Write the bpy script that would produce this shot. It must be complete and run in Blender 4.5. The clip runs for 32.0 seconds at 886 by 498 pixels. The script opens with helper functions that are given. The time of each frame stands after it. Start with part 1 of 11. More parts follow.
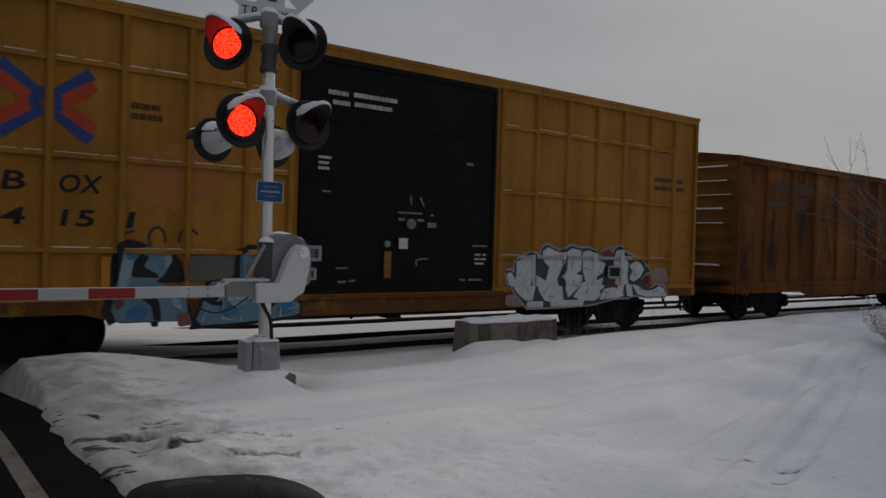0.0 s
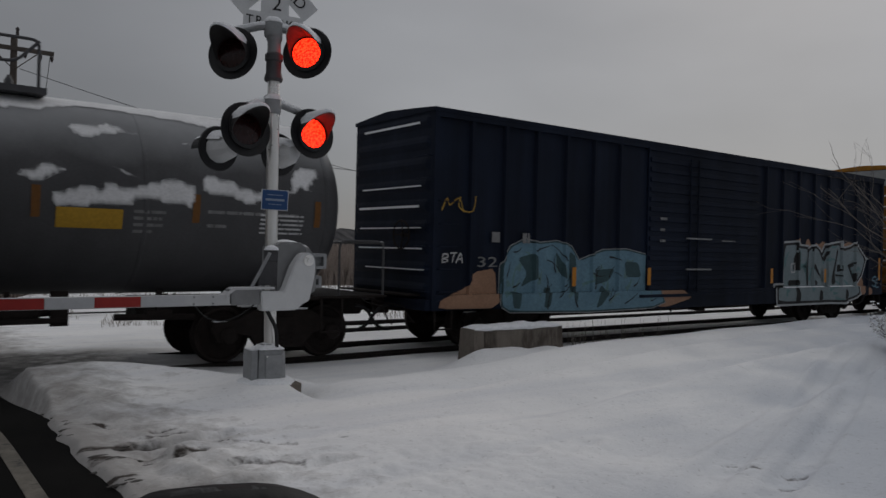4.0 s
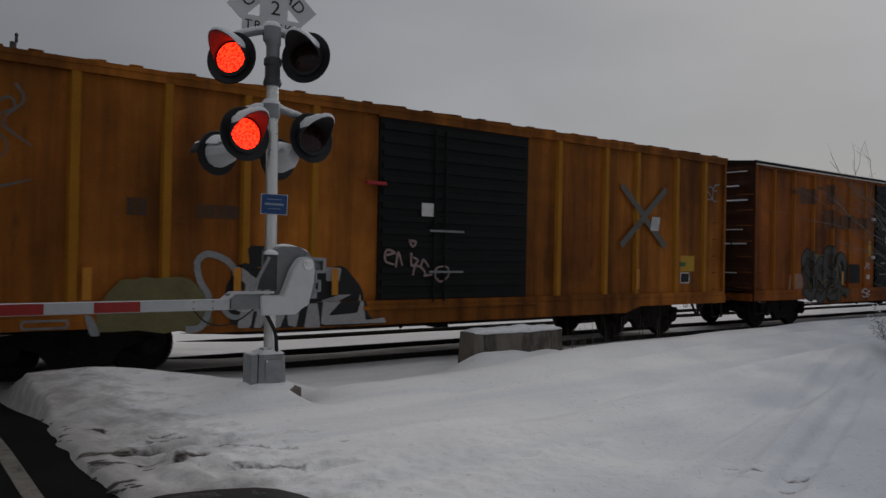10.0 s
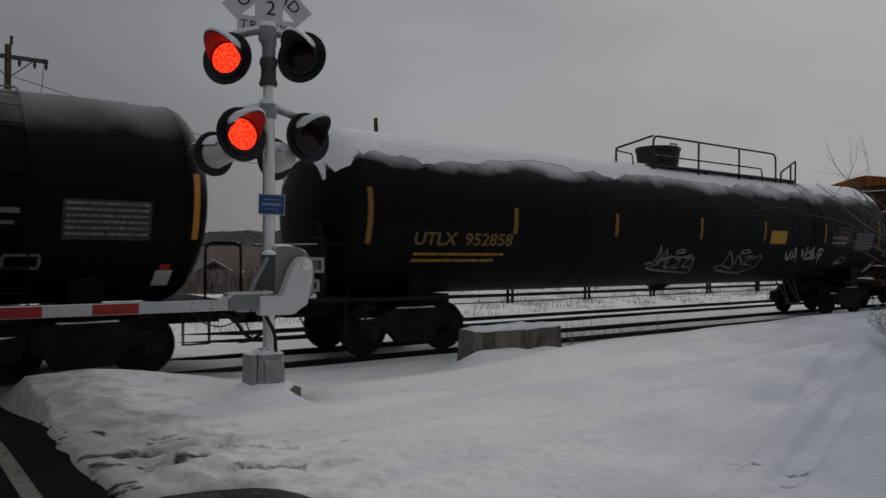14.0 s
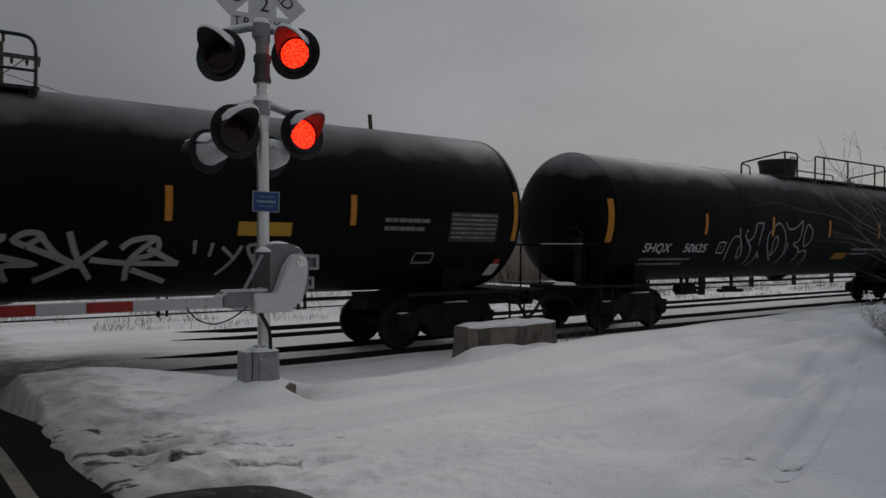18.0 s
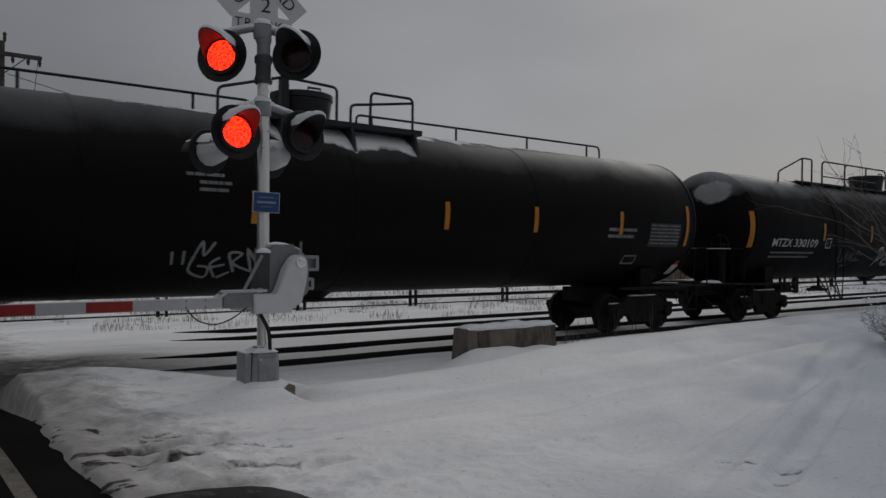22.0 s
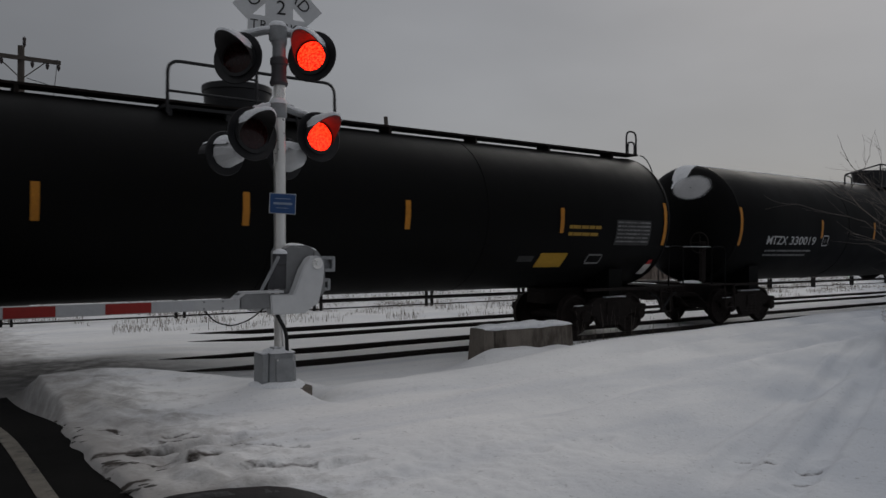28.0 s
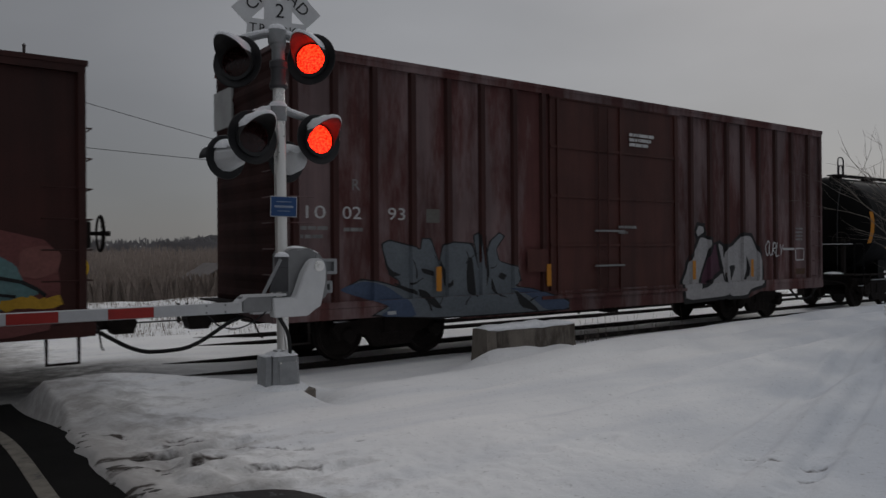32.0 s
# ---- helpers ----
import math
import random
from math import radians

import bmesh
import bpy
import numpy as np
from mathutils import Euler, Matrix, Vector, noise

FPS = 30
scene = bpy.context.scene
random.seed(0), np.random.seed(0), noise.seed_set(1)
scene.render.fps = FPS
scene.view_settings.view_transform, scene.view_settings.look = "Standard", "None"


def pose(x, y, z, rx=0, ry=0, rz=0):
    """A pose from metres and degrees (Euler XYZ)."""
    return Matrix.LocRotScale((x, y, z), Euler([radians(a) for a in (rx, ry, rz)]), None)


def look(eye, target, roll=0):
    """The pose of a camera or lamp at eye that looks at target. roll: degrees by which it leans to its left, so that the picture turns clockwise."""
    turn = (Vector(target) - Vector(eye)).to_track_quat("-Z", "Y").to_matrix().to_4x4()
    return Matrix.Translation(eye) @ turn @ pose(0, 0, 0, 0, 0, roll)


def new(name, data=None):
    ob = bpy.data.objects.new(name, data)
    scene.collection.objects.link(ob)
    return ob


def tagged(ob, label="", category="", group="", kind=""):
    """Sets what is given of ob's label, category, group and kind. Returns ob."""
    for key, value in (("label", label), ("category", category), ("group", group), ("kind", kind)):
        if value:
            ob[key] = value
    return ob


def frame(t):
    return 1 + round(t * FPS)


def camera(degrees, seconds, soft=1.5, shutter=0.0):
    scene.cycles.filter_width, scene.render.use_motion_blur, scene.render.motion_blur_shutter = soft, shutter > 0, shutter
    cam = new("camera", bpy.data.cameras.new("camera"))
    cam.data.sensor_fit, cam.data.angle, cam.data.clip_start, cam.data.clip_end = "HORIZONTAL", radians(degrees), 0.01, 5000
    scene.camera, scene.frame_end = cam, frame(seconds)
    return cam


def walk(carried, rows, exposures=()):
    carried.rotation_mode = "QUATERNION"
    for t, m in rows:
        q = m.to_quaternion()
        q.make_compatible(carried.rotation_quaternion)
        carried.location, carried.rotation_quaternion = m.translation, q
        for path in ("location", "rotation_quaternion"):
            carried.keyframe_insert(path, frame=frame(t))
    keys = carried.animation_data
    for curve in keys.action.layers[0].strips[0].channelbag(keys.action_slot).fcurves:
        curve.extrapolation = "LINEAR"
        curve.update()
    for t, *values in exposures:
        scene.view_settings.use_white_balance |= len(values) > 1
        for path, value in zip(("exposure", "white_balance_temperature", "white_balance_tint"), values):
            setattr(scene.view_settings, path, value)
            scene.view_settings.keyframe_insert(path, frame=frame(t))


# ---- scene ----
# ---- camera ----
# Rail top is z = 0; the track runs along x, the road along y.
EYE = 1.955
cam = camera(60.0, 32.0, soft=1.5, shutter=0.12)
walk(cam, [
    (0, pose(0, 0, EYE, 89.43, -1.68, -37.35)), (0.5, pose(0, 0, EYE, 89.33, -1.56, -37.36)), (1, pose(0, 0, EYE, 89.42, -1.34, -37.23)),
    (1.5, pose(0, 0, EYE, 89.24, -1.37, -37.41)), (2, pose(0, 0, EYE, 89.42, -1.34, -37.29)), (2.5, pose(0, 0, EYE, 89.64, -1.45, -37.22)),
    (4.5, pose(0, 0, EYE, 90.07, -1.32, -36.97)), (5, pose(0, 0, EYE, 90.16, -1.28, -37.01)), (5.5, pose(0, 0, EYE, 90.19, -1.40, -36.99)),
    (6, pose(0, 0, EYE, 90.19, -1.32, -36.97)), (6.5, pose(0, 0, EYE, 90.16, -1.44, -36.95)), (7, pose(0, 0, EYE, 90.16, -1.51, -36.92)),
    (7.5, pose(0, 0, EYE, 90.16, -1.51, -36.85)), (8, pose(0, 0, EYE, 90.19, -1.31, -36.91)), (8.5, pose(0, 0, EYE, 90.19, -1.39, -36.87)),
    (9, pose(0, 0, EYE, 90.19, -1.31, -36.91)), (9.5, pose(0, 0, EYE, 90.22, -1.19, -36.99)), (10, pose(0, 0, EYE, 90.23, -1.12, -37.03)),
    (10.5, pose(0, 0, EYE, 90.22, -1.18, -36.93)), (11, pose(0, 0, EYE, 90.19, -1.31, -36.85)), (11.5, pose(0, 0, EYE, 90.06, -1.30, -36.78)),
    (12, pose(0, 0, EYE, 90.07, -1.01, -37.04)), (12.5, pose(0, 0, EYE, 90.01, -1.02, -37.10)), (13, pose(0, 0, EYE, 90.01, -1.02, -37.10)),
    (13.5, pose(0, 0, EYE, 90.04, -0.90, -37.12)), (14, pose(0, 0, EYE, 90.11, -0.50, -37.17)), (14.5, pose(0, 0, EYE, 90.11, -0.51, -37.23)),
    (16.5, pose(0, 0, EYE, 89.83, -0.12, -37.68)), (17, pose(0, 0, EYE, 89.90, -0.43, -37.61)), (17.5, pose(0, 0, EYE, 89.90, -0.12, -37.68)),
    (18, pose(0, 0, EYE, 89.86, -0.30, -37.56)), (18.5, pose(0, 0, EYE, 89.92, -0.29, -37.50)), (19, pose(0, 0, EYE, 89.96, -0.42, -37.49)),
    (19.5, pose(0, 0, EYE, 89.99, -0.30, -37.50)), (20, pose(0, 0, EYE, 89.99, -0.23, -37.54)), (20.5, pose(0, 0, EYE, 89.99, -0.16, -37.58)),
    (21, pose(0, 0, EYE, 90.02, -0.11, -37.62)), (21.5, pose(0, 0, EYE, 90.02, -0.42, -37.55)), (22, pose(0, 0, EYE, 89.99, -0.62, -37.56)),
    (22.5, pose(0, 0, EYE, 89.99, -0.38, -37.59)), (23, pose(0, 0, EYE, 90.02, -0.11, -37.62)), (23.5, pose(0, 0, EYE, 90.08, 0.13, -37.78)),
    (24, pose(0, 0, EYE, 90.02, 0.18, -37.94)), (24.5, pose(0, 0, EYE, 90.07, -0.14, -37.34)), (26.5, pose(0, 0, EYE, 90.05, -0.23, -36.42)),
    (27, pose(0, 0, EYE, 90.03, -0.04, -36.48)), (27.5, pose(0, 0, EYE, 90.03, -0.04, -36.48)), (28, pose(0, 0, EYE, 89.99, -0.31, -36.38)),
    (28.5, pose(0, 0, EYE, 89.96, -0.03, -36.23)), (29, pose(0, 0, EYE, 90.02, -0.08, -36.13)), (29.5, pose(0, 0, EYE, 89.92, 0.10, -36.18)),
    (30, pose(0, 0, EYE, 90.03, 0.88, -36.22)), (30.5, pose(0, 0, EYE, 90.06, 0.49, -36.24)), (31, pose(0, 0, EYE, 90.09, 0.62, -36.25)),
    (31.5, pose(0, 0, EYE, 90.06, 0.35, -36.22)), (32, pose(0, 0, EYE, 90.06, 0.42, -36.26)),
], exposures=[(0, -0.03), (13, -0.05), (16.5, -0.14), (20, -0.14), (24.5, -0.18), (26.5, -0.15), (29, -0.10), (32, -0.07)])

# ---- light ----
world = bpy.data.worlds.new("overcast")
scene.world = world
world.use_nodes = True


def overcast_sky():
    """Grey cloud deck, brighter overhead, with a thin share of clear sky."""
    nt = world.node_tree
    nt.nodes.clear()
    out = nt.nodes.new("ShaderNodeOutputWorld")
    bg = nt.nodes.new("ShaderNodeBackground")
    sky = nt.nodes.new("ShaderNodeTexSky")
    sky.sky_type, sky.sun_disc = "NISHITA", False
    sky.sun_elevation, sky.sun_rotation = radians(28), radians(62)
    dim = nt.nodes.new("ShaderNodeVectorMath")
    dim.operation = "SCALE"
    dim.inputs["Scale"].default_value = 0.12
    nt.links.new(sky.outputs[0], dim.inputs[0])
    co = nt.nodes.new("ShaderNodeTexCoord")
    sep = nt.nodes.new("ShaderNodeSeparateXYZ")
    nt.links.new(co.outputs["Generated"], sep.inputs[0])
    up = nt.nodes.new("ShaderNodeMapRange")
    up.inputs["From Min"].default_value, up.inputs["From Max"].default_value = 0.0, 1.0
    up.inputs["To Min"].default_value, up.inputs["To Max"].default_value = 0.295, 1.0
    sq = nt.nodes.new("ShaderNodeMath")
    sq.operation = "MULTIPLY"
    nt.links.new(sep.outputs["Z"], sq.inputs[0])
    nt.links.new(sep.outputs["Z"], sq.inputs[1])
    nt.links.new(sq.outputs[0], up.inputs["Value"])
    glow = nt.nodes.new("ShaderNodeVectorMath")
    glow.operation = "DOT_PRODUCT"
    glow.inputs[1].default_value = (0.86, 0.42, 0.30)
    nt.links.new(co.outputs["Generated"], glow.inputs[0])
    gl = nt.nodes.new("ShaderNodeMapRange")
    gl.interpolation_type = "SMOOTHSTEP"
    gl.inputs["From Min"].default_value, gl.inputs["From Max"].default_value = 0.62, 1.0
    gl.inputs["To Min"].default_value, gl.inputs["To Max"].default_value = 0.0, 0.29
    nt.links.new(glow.outputs["Value"], gl.inputs["Value"])
    stretch = nt.nodes.new("ShaderNodeMapping")
    stretch.inputs["Scale"].default_value = (1.0, 1.0, 2.6)
    stretch.inputs["Rotation"].default_value = (0.0, 0.25, 0.0)
    nt.links.new(co.outputs["Generated"], stretch.inputs["Vector"])
    cl = nt.nodes.new("ShaderNodeTexNoise")
    cl.inputs["Scale"].default_value, cl.inputs["Detail"].default_value = 1.7, 5.0
    cl.inputs["Roughness"].default_value = 0.45
    nt.links.new(stretch.outputs[0], cl.inputs["Vector"])
    cr = nt.nodes.new("ShaderNodeMapRange")
    cr.inputs["From Min"].default_value, cr.inputs["From Max"].default_value = 0.3, 0.7
    cr.inputs["To Min"].default_value, cr.inputs["To Max"].default_value = 0.84, 1.16
    nt.links.new(cl.outputs["Fac"], cr.inputs["Value"])
    add = nt.nodes.new("ShaderNodeMath")
    nt.links.new(up.outputs[0], add.inputs[0])
    nt.links.new(gl.outputs[0], add.inputs[1])
    mul = nt.nodes.new("ShaderNodeMath")
    mul.operation = "MULTIPLY"
    nt.links.new(add.outputs[0], mul.inputs[0])
    nt.links.new(cr.outputs[0], mul.inputs[1])
    tint = nt.nodes.new("ShaderNodeVectorMath")
    tint.operation = "SCALE"
    tint.inputs[0].default_value = (0.955, 0.967, 1.012)
    nt.links.new(mul.outputs[0], tint.inputs["Scale"])
    mix = nt.nodes.new("ShaderNodeMix")
    mix.data_type = "RGBA"
    mix.inputs["Factor"].default_value = 0.93
    nt.links.new(dim.outputs[0], mix.inputs["A"])
    nt.links.new(tint.outputs[0], mix.inputs["B"])
    bg.inputs["Strength"].default_value = 0.56
    nt.links.new(mix.outputs["Result"], bg.inputs["Color"])
    nt.links.new(bg.outputs[0], out.inputs[0])


overcast_sky()
sun = new("sun", bpy.data.lights.new("sun", "SUN"))
sun.data.energy, sun.data.angle, sun.data.color = 0.5, radians(25), (1.0, 0.96, 0.9)
sun.matrix_world = look((40, 21, 24), (0, 0, 0))

# ---- materials ----
def mat(name, base, rough=0.6, metal=0.0, dark=None, spread=0.5, scale=3.0, fine=40.0, bump=0.15, streak=1.0,
        spot=None, spot_at=0.62, spot_scale=1.5, emit=None, power=0.0, coat=0.0, vary=0.0, spec=0.35, frost=None, grain=1.0, wash=0.0):
    """A worn surface: base colour mottled towards `dark` at two scales, with `spot` patches (rust, dirt, snow)."""
    m = bpy.data.materials.new(name)
    m.use_nodes = True
    nt = m.node_tree
    b = nt.nodes["Principled BSDF"]
    b.inputs["Metallic"].default_value = metal
    b.inputs["Coat Weight"].default_value = coat
    b.inputs["Specular IOR Level"].default_value = spec
    co = nt.nodes.new("ShaderNodeTexCoord")
    mp = nt.nodes.new("ShaderNodeMapping")
    mp.inputs["Scale"].default_value = (1.0, 1.0, 1.0 / streak)
    nt.links.new(co.outputs["Object"], mp.inputs["Vector"])
    n1 = nt.nodes.new("ShaderNodeTexNoise")
    n1.inputs["Scale"].default_value, n1.inputs["Detail"].default_value = scale, 6.0
    n1.inputs["Roughness"].default_value = 0.62
    nt.links.new(mp.outputs[0], n1.inputs["Vector"])
    n2 = nt.nodes.new("ShaderNodeTexNoise")
    n2.inputs["Scale"].default_value, n2.inputs["Detail"].default_value = fine, 4.0
    nt.links.new(co.outputs["Object"], n2.inputs["Vector"])
    r1 = nt.nodes.new("ShaderNodeMapRange")
    r1.inputs["From Min"].default_value, r1.inputs["From Max"].default_value = 0.35, 0.7
    r1.inputs["To Max"].default_value = spread
    nt.links.new(n1.outputs["Fac"], r1.inputs["Value"])
    mx = nt.nodes.new("ShaderNodeMix")
    mx.data_type = "RGBA"
    d = dark or tuple(c * 0.55 for c in base)
    mx.inputs["A"].default_value, mx.inputs["B"].default_value = (*base, 1), (*d, 1)
    nt.links.new(r1.outputs[0], mx.inputs["Factor"])
    last = mx.outputs["Result"]
    g = nt.nodes.new("ShaderNodeMapRange")
    g.inputs["From Min"].default_value, g.inputs["From Max"].default_value = 0.3, 0.7
    g.inputs["To Min"].default_value, g.inputs["To Max"].default_value = 1 - 0.14 * grain, 1 + 0.12 * grain
    nt.links.new(n2.outputs["Fac"], g.inputs["Value"])
    gm = nt.nodes.new("ShaderNodeVectorMath")
    gm.operation = "SCALE"
    nt.links.new(last, gm.inputs[0])
    nt.links.new(g.outputs[0], gm.inputs["Scale"])
    last = gm.outputs[0]
    if vary:
        oi = nt.nodes.new("ShaderNodeObjectInfo")
        rv = nt.nodes.new("ShaderNodeMapRange")
        rv.inputs["To Min"].default_value, rv.inputs["To Max"].default_value = 1 - vary, 1 + vary
        nt.links.new(oi.outputs["Random"], rv.inputs["Value"])
        vm = nt.nodes.new("ShaderNodeVectorMath")
        vm.operation = "SCALE"
        nt.links.new(last, vm.inputs[0])
        nt.links.new(rv.outputs[0], vm.inputs["Scale"])
        last = vm.outputs[0]
    if spot:
        n3 = nt.nodes.new("ShaderNodeTexNoise")
        n3.inputs["Scale"].default_value, n3.inputs["Detail"].default_value = spot_scale, 8.0
        n3.inputs["Roughness"].default_value = 0.7
        nt.links.new(mp.outputs[0], n3.inputs["Vector"])
        r3 = nt.nodes.new("ShaderNodeMapRange")
        r3.inputs["From Min"].default_value, r3.inputs["From Max"].default_value = spot_at - 0.06, spot_at + 0.06
        nt.links.new(n3.outputs["Fac"], r3.inputs["Value"])
        ms = nt.nodes.new("ShaderNodeMix")
        ms.data_type = "RGBA"
        nt.links.new(r3.outputs[0], ms.inputs["Factor"])
        nt.links.new(last, ms.inputs["A"])
        ms.inputs["B"].default_value = (*spot, 1)
        last = ms.outputs["Result"]
    if wash:
        # grime that has run down the sheet, over broad blotches
        for k, (sc, fine_k, lo, hi) in enumerate((((3.2, 3.2, 0.16), 1.0, 0.36, 0.68), ((0.35, 0.35, 0.5), 1.0, 0.35, 0.65))):
            wm = nt.nodes.new("ShaderNodeMapping")
            wm.inputs["Scale"].default_value = sc
            wm.inputs["Location"].default_value = (3.7 * k, 1.3, 0.7 * k)
            nt.links.new(co.outputs["Object"], wm.inputs["Vector"])
            wn = nt.nodes.new("ShaderNodeTexNoise")
            wn.inputs["Scale"].default_value, wn.inputs["Detail"].default_value = fine_k, 6.0
            wn.inputs["Roughness"].default_value = 0.6
            nt.links.new(wm.outputs[0], wn.inputs["Vector"])
            wr = nt.nodes.new("ShaderNodeMapRange")
            wr.inputs["From Min"].default_value, wr.inputs["From Max"].default_value = lo, hi
            wr.inputs["To Min"].default_value, wr.inputs["To Max"].default_value = 1.0 + 0.35 * wash, 1.0 - 0.55 * wash
            nt.links.new(wn.outputs["Fac"], wr.inputs["Value"])
            ws = nt.nodes.new("ShaderNodeVectorMath")
            ws.operation = "SCALE"
            nt.links.new(last, ws.inputs[0])
            nt.links.new(wr.outputs[0], ws.inputs["Scale"])
            last = ws.outputs[0]
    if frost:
        # whitens above a height, broken by noise; for settled snow and painted crown highlights
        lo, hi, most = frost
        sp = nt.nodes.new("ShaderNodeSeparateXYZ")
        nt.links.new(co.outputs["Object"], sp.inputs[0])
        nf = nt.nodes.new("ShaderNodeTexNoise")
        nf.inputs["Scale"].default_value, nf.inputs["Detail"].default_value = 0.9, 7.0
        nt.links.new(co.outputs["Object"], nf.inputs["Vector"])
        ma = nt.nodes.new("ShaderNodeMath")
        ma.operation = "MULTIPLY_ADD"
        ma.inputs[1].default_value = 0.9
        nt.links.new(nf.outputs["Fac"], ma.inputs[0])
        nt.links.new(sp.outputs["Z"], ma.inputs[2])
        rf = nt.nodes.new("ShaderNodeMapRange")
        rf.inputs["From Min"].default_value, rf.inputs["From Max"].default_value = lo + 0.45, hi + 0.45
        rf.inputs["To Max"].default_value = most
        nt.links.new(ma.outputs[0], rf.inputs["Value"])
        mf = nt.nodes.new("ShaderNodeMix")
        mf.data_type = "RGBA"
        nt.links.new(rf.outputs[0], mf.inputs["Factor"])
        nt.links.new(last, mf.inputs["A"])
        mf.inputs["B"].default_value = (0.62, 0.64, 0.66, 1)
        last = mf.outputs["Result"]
    nt.links.new(last, b.inputs["Base Color"])
    rr = nt.nodes.new("ShaderNodeMapRange")
    rr.inputs["To Min"].default_value, rr.inputs["To Max"].default_value = max(rough - 0.12, 0.03), min(rough + 0.12, 1.0)
    nt.links.new(n1.outputs["Fac"], rr.inputs["Value"])
    nt.links.new(rr.outputs[0], b.inputs["Roughness"])
    if bump:
        bp = nt.nodes.new("ShaderNodeBump")
        bp.inputs["Strength"].default_value, bp.inputs["Distance"].default_value = bump, 0.01
        nt.links.new(n2.outputs["Fac"], bp.inputs["Height"])
        nt.links.new(bp.outputs[0], b.inputs["Normal"])
    if emit:
        b.inputs["Emission Color"].default_value = (*emit, 1)
        b.inputs["Emission Strength"].default_value = power
    return m


def snow_material():
    m = bpy.data.materials.new("snow")
    m.use_nodes = True
    nt = m.node_tree
    b = nt.nodes["Principled BSDF"]
    b.inputs["Roughness"].default_value = 0.85
    b.inputs["Specular IOR Level"].default_value = 0.2
    co = nt.nodes.new("ShaderNodeTexCoord")
    big = nt.nodes.new("ShaderNodeTexNoise")
    big.inputs["Scale"].default_value, big.inputs["Detail"].default_value = 0.55, 6.0
    small = nt.nodes.new("ShaderNodeTexNoise")
    small.inputs["Scale"].default_value, small.inputs["Detail"].default_value = 14.0, 6.0
    small.inputs["Roughness"].default_value = 0.65
    for n in (big, small):
        nt.links.new(co.outputs["Object"], n.inputs["Vector"])
    r = nt.nodes.new("ShaderNodeMapRange")
    r.inputs["From Min"].default_value, r.inputs["From Max"].default_value = 0.35, 0.7
    nt.links.new(big.outputs["Fac"], r.inputs["Value"])
    mx = nt.nodes.new("ShaderNodeMix")
    mx.data_type = "RGBA"
    mx.inputs["A"].default_value, mx.inputs["B"].default_value = (0.905, 0.90, 0.895, 1), (0.80, 0.80, 0.805, 1)
    nt.links.new(r.outputs[0], mx.inputs["Factor"])
    # packed grey-blue streaks that also paint the soft shading of the old wheel tracks
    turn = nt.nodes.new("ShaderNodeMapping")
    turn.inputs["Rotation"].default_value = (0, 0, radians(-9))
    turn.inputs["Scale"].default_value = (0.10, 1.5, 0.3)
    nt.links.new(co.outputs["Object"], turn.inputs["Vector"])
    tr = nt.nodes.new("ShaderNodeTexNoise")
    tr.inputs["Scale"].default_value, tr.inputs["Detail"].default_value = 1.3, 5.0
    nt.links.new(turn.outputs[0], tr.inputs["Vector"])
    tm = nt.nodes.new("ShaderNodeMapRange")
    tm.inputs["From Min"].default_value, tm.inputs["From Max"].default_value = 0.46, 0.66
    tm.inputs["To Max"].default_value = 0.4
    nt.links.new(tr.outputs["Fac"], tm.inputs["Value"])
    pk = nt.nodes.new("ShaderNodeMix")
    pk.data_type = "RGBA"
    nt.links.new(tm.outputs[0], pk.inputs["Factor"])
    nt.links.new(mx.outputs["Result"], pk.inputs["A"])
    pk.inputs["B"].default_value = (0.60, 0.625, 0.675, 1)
    # trodden snow, greyer and bluer; the open side's dimness is painted in with it
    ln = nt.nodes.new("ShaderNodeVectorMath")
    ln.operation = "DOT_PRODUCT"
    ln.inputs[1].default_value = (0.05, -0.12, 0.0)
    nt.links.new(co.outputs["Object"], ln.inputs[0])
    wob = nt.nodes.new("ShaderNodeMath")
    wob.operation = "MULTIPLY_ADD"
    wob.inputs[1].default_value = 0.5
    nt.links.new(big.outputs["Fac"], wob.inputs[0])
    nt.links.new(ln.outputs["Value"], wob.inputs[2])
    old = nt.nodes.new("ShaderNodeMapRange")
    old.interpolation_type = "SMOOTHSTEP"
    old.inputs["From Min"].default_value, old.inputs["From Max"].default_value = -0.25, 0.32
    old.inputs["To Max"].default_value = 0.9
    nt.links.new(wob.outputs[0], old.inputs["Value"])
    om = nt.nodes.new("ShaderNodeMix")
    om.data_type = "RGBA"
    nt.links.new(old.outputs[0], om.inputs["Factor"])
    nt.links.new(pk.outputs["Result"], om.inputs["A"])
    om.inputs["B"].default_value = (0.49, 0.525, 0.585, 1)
    # road grit in clumps beside the asphalt, thickened to darken the dim left side
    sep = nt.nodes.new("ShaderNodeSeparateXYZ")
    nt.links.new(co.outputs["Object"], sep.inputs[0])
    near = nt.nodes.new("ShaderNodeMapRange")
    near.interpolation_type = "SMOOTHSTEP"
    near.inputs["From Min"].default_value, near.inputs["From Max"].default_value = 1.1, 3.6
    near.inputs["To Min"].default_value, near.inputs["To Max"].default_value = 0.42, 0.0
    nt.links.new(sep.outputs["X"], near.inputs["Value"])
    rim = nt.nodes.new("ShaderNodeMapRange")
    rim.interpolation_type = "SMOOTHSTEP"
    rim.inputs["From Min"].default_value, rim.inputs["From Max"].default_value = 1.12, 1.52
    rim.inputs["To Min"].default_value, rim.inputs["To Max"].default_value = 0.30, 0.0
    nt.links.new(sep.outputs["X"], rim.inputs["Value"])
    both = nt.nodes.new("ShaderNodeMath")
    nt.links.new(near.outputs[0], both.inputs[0])
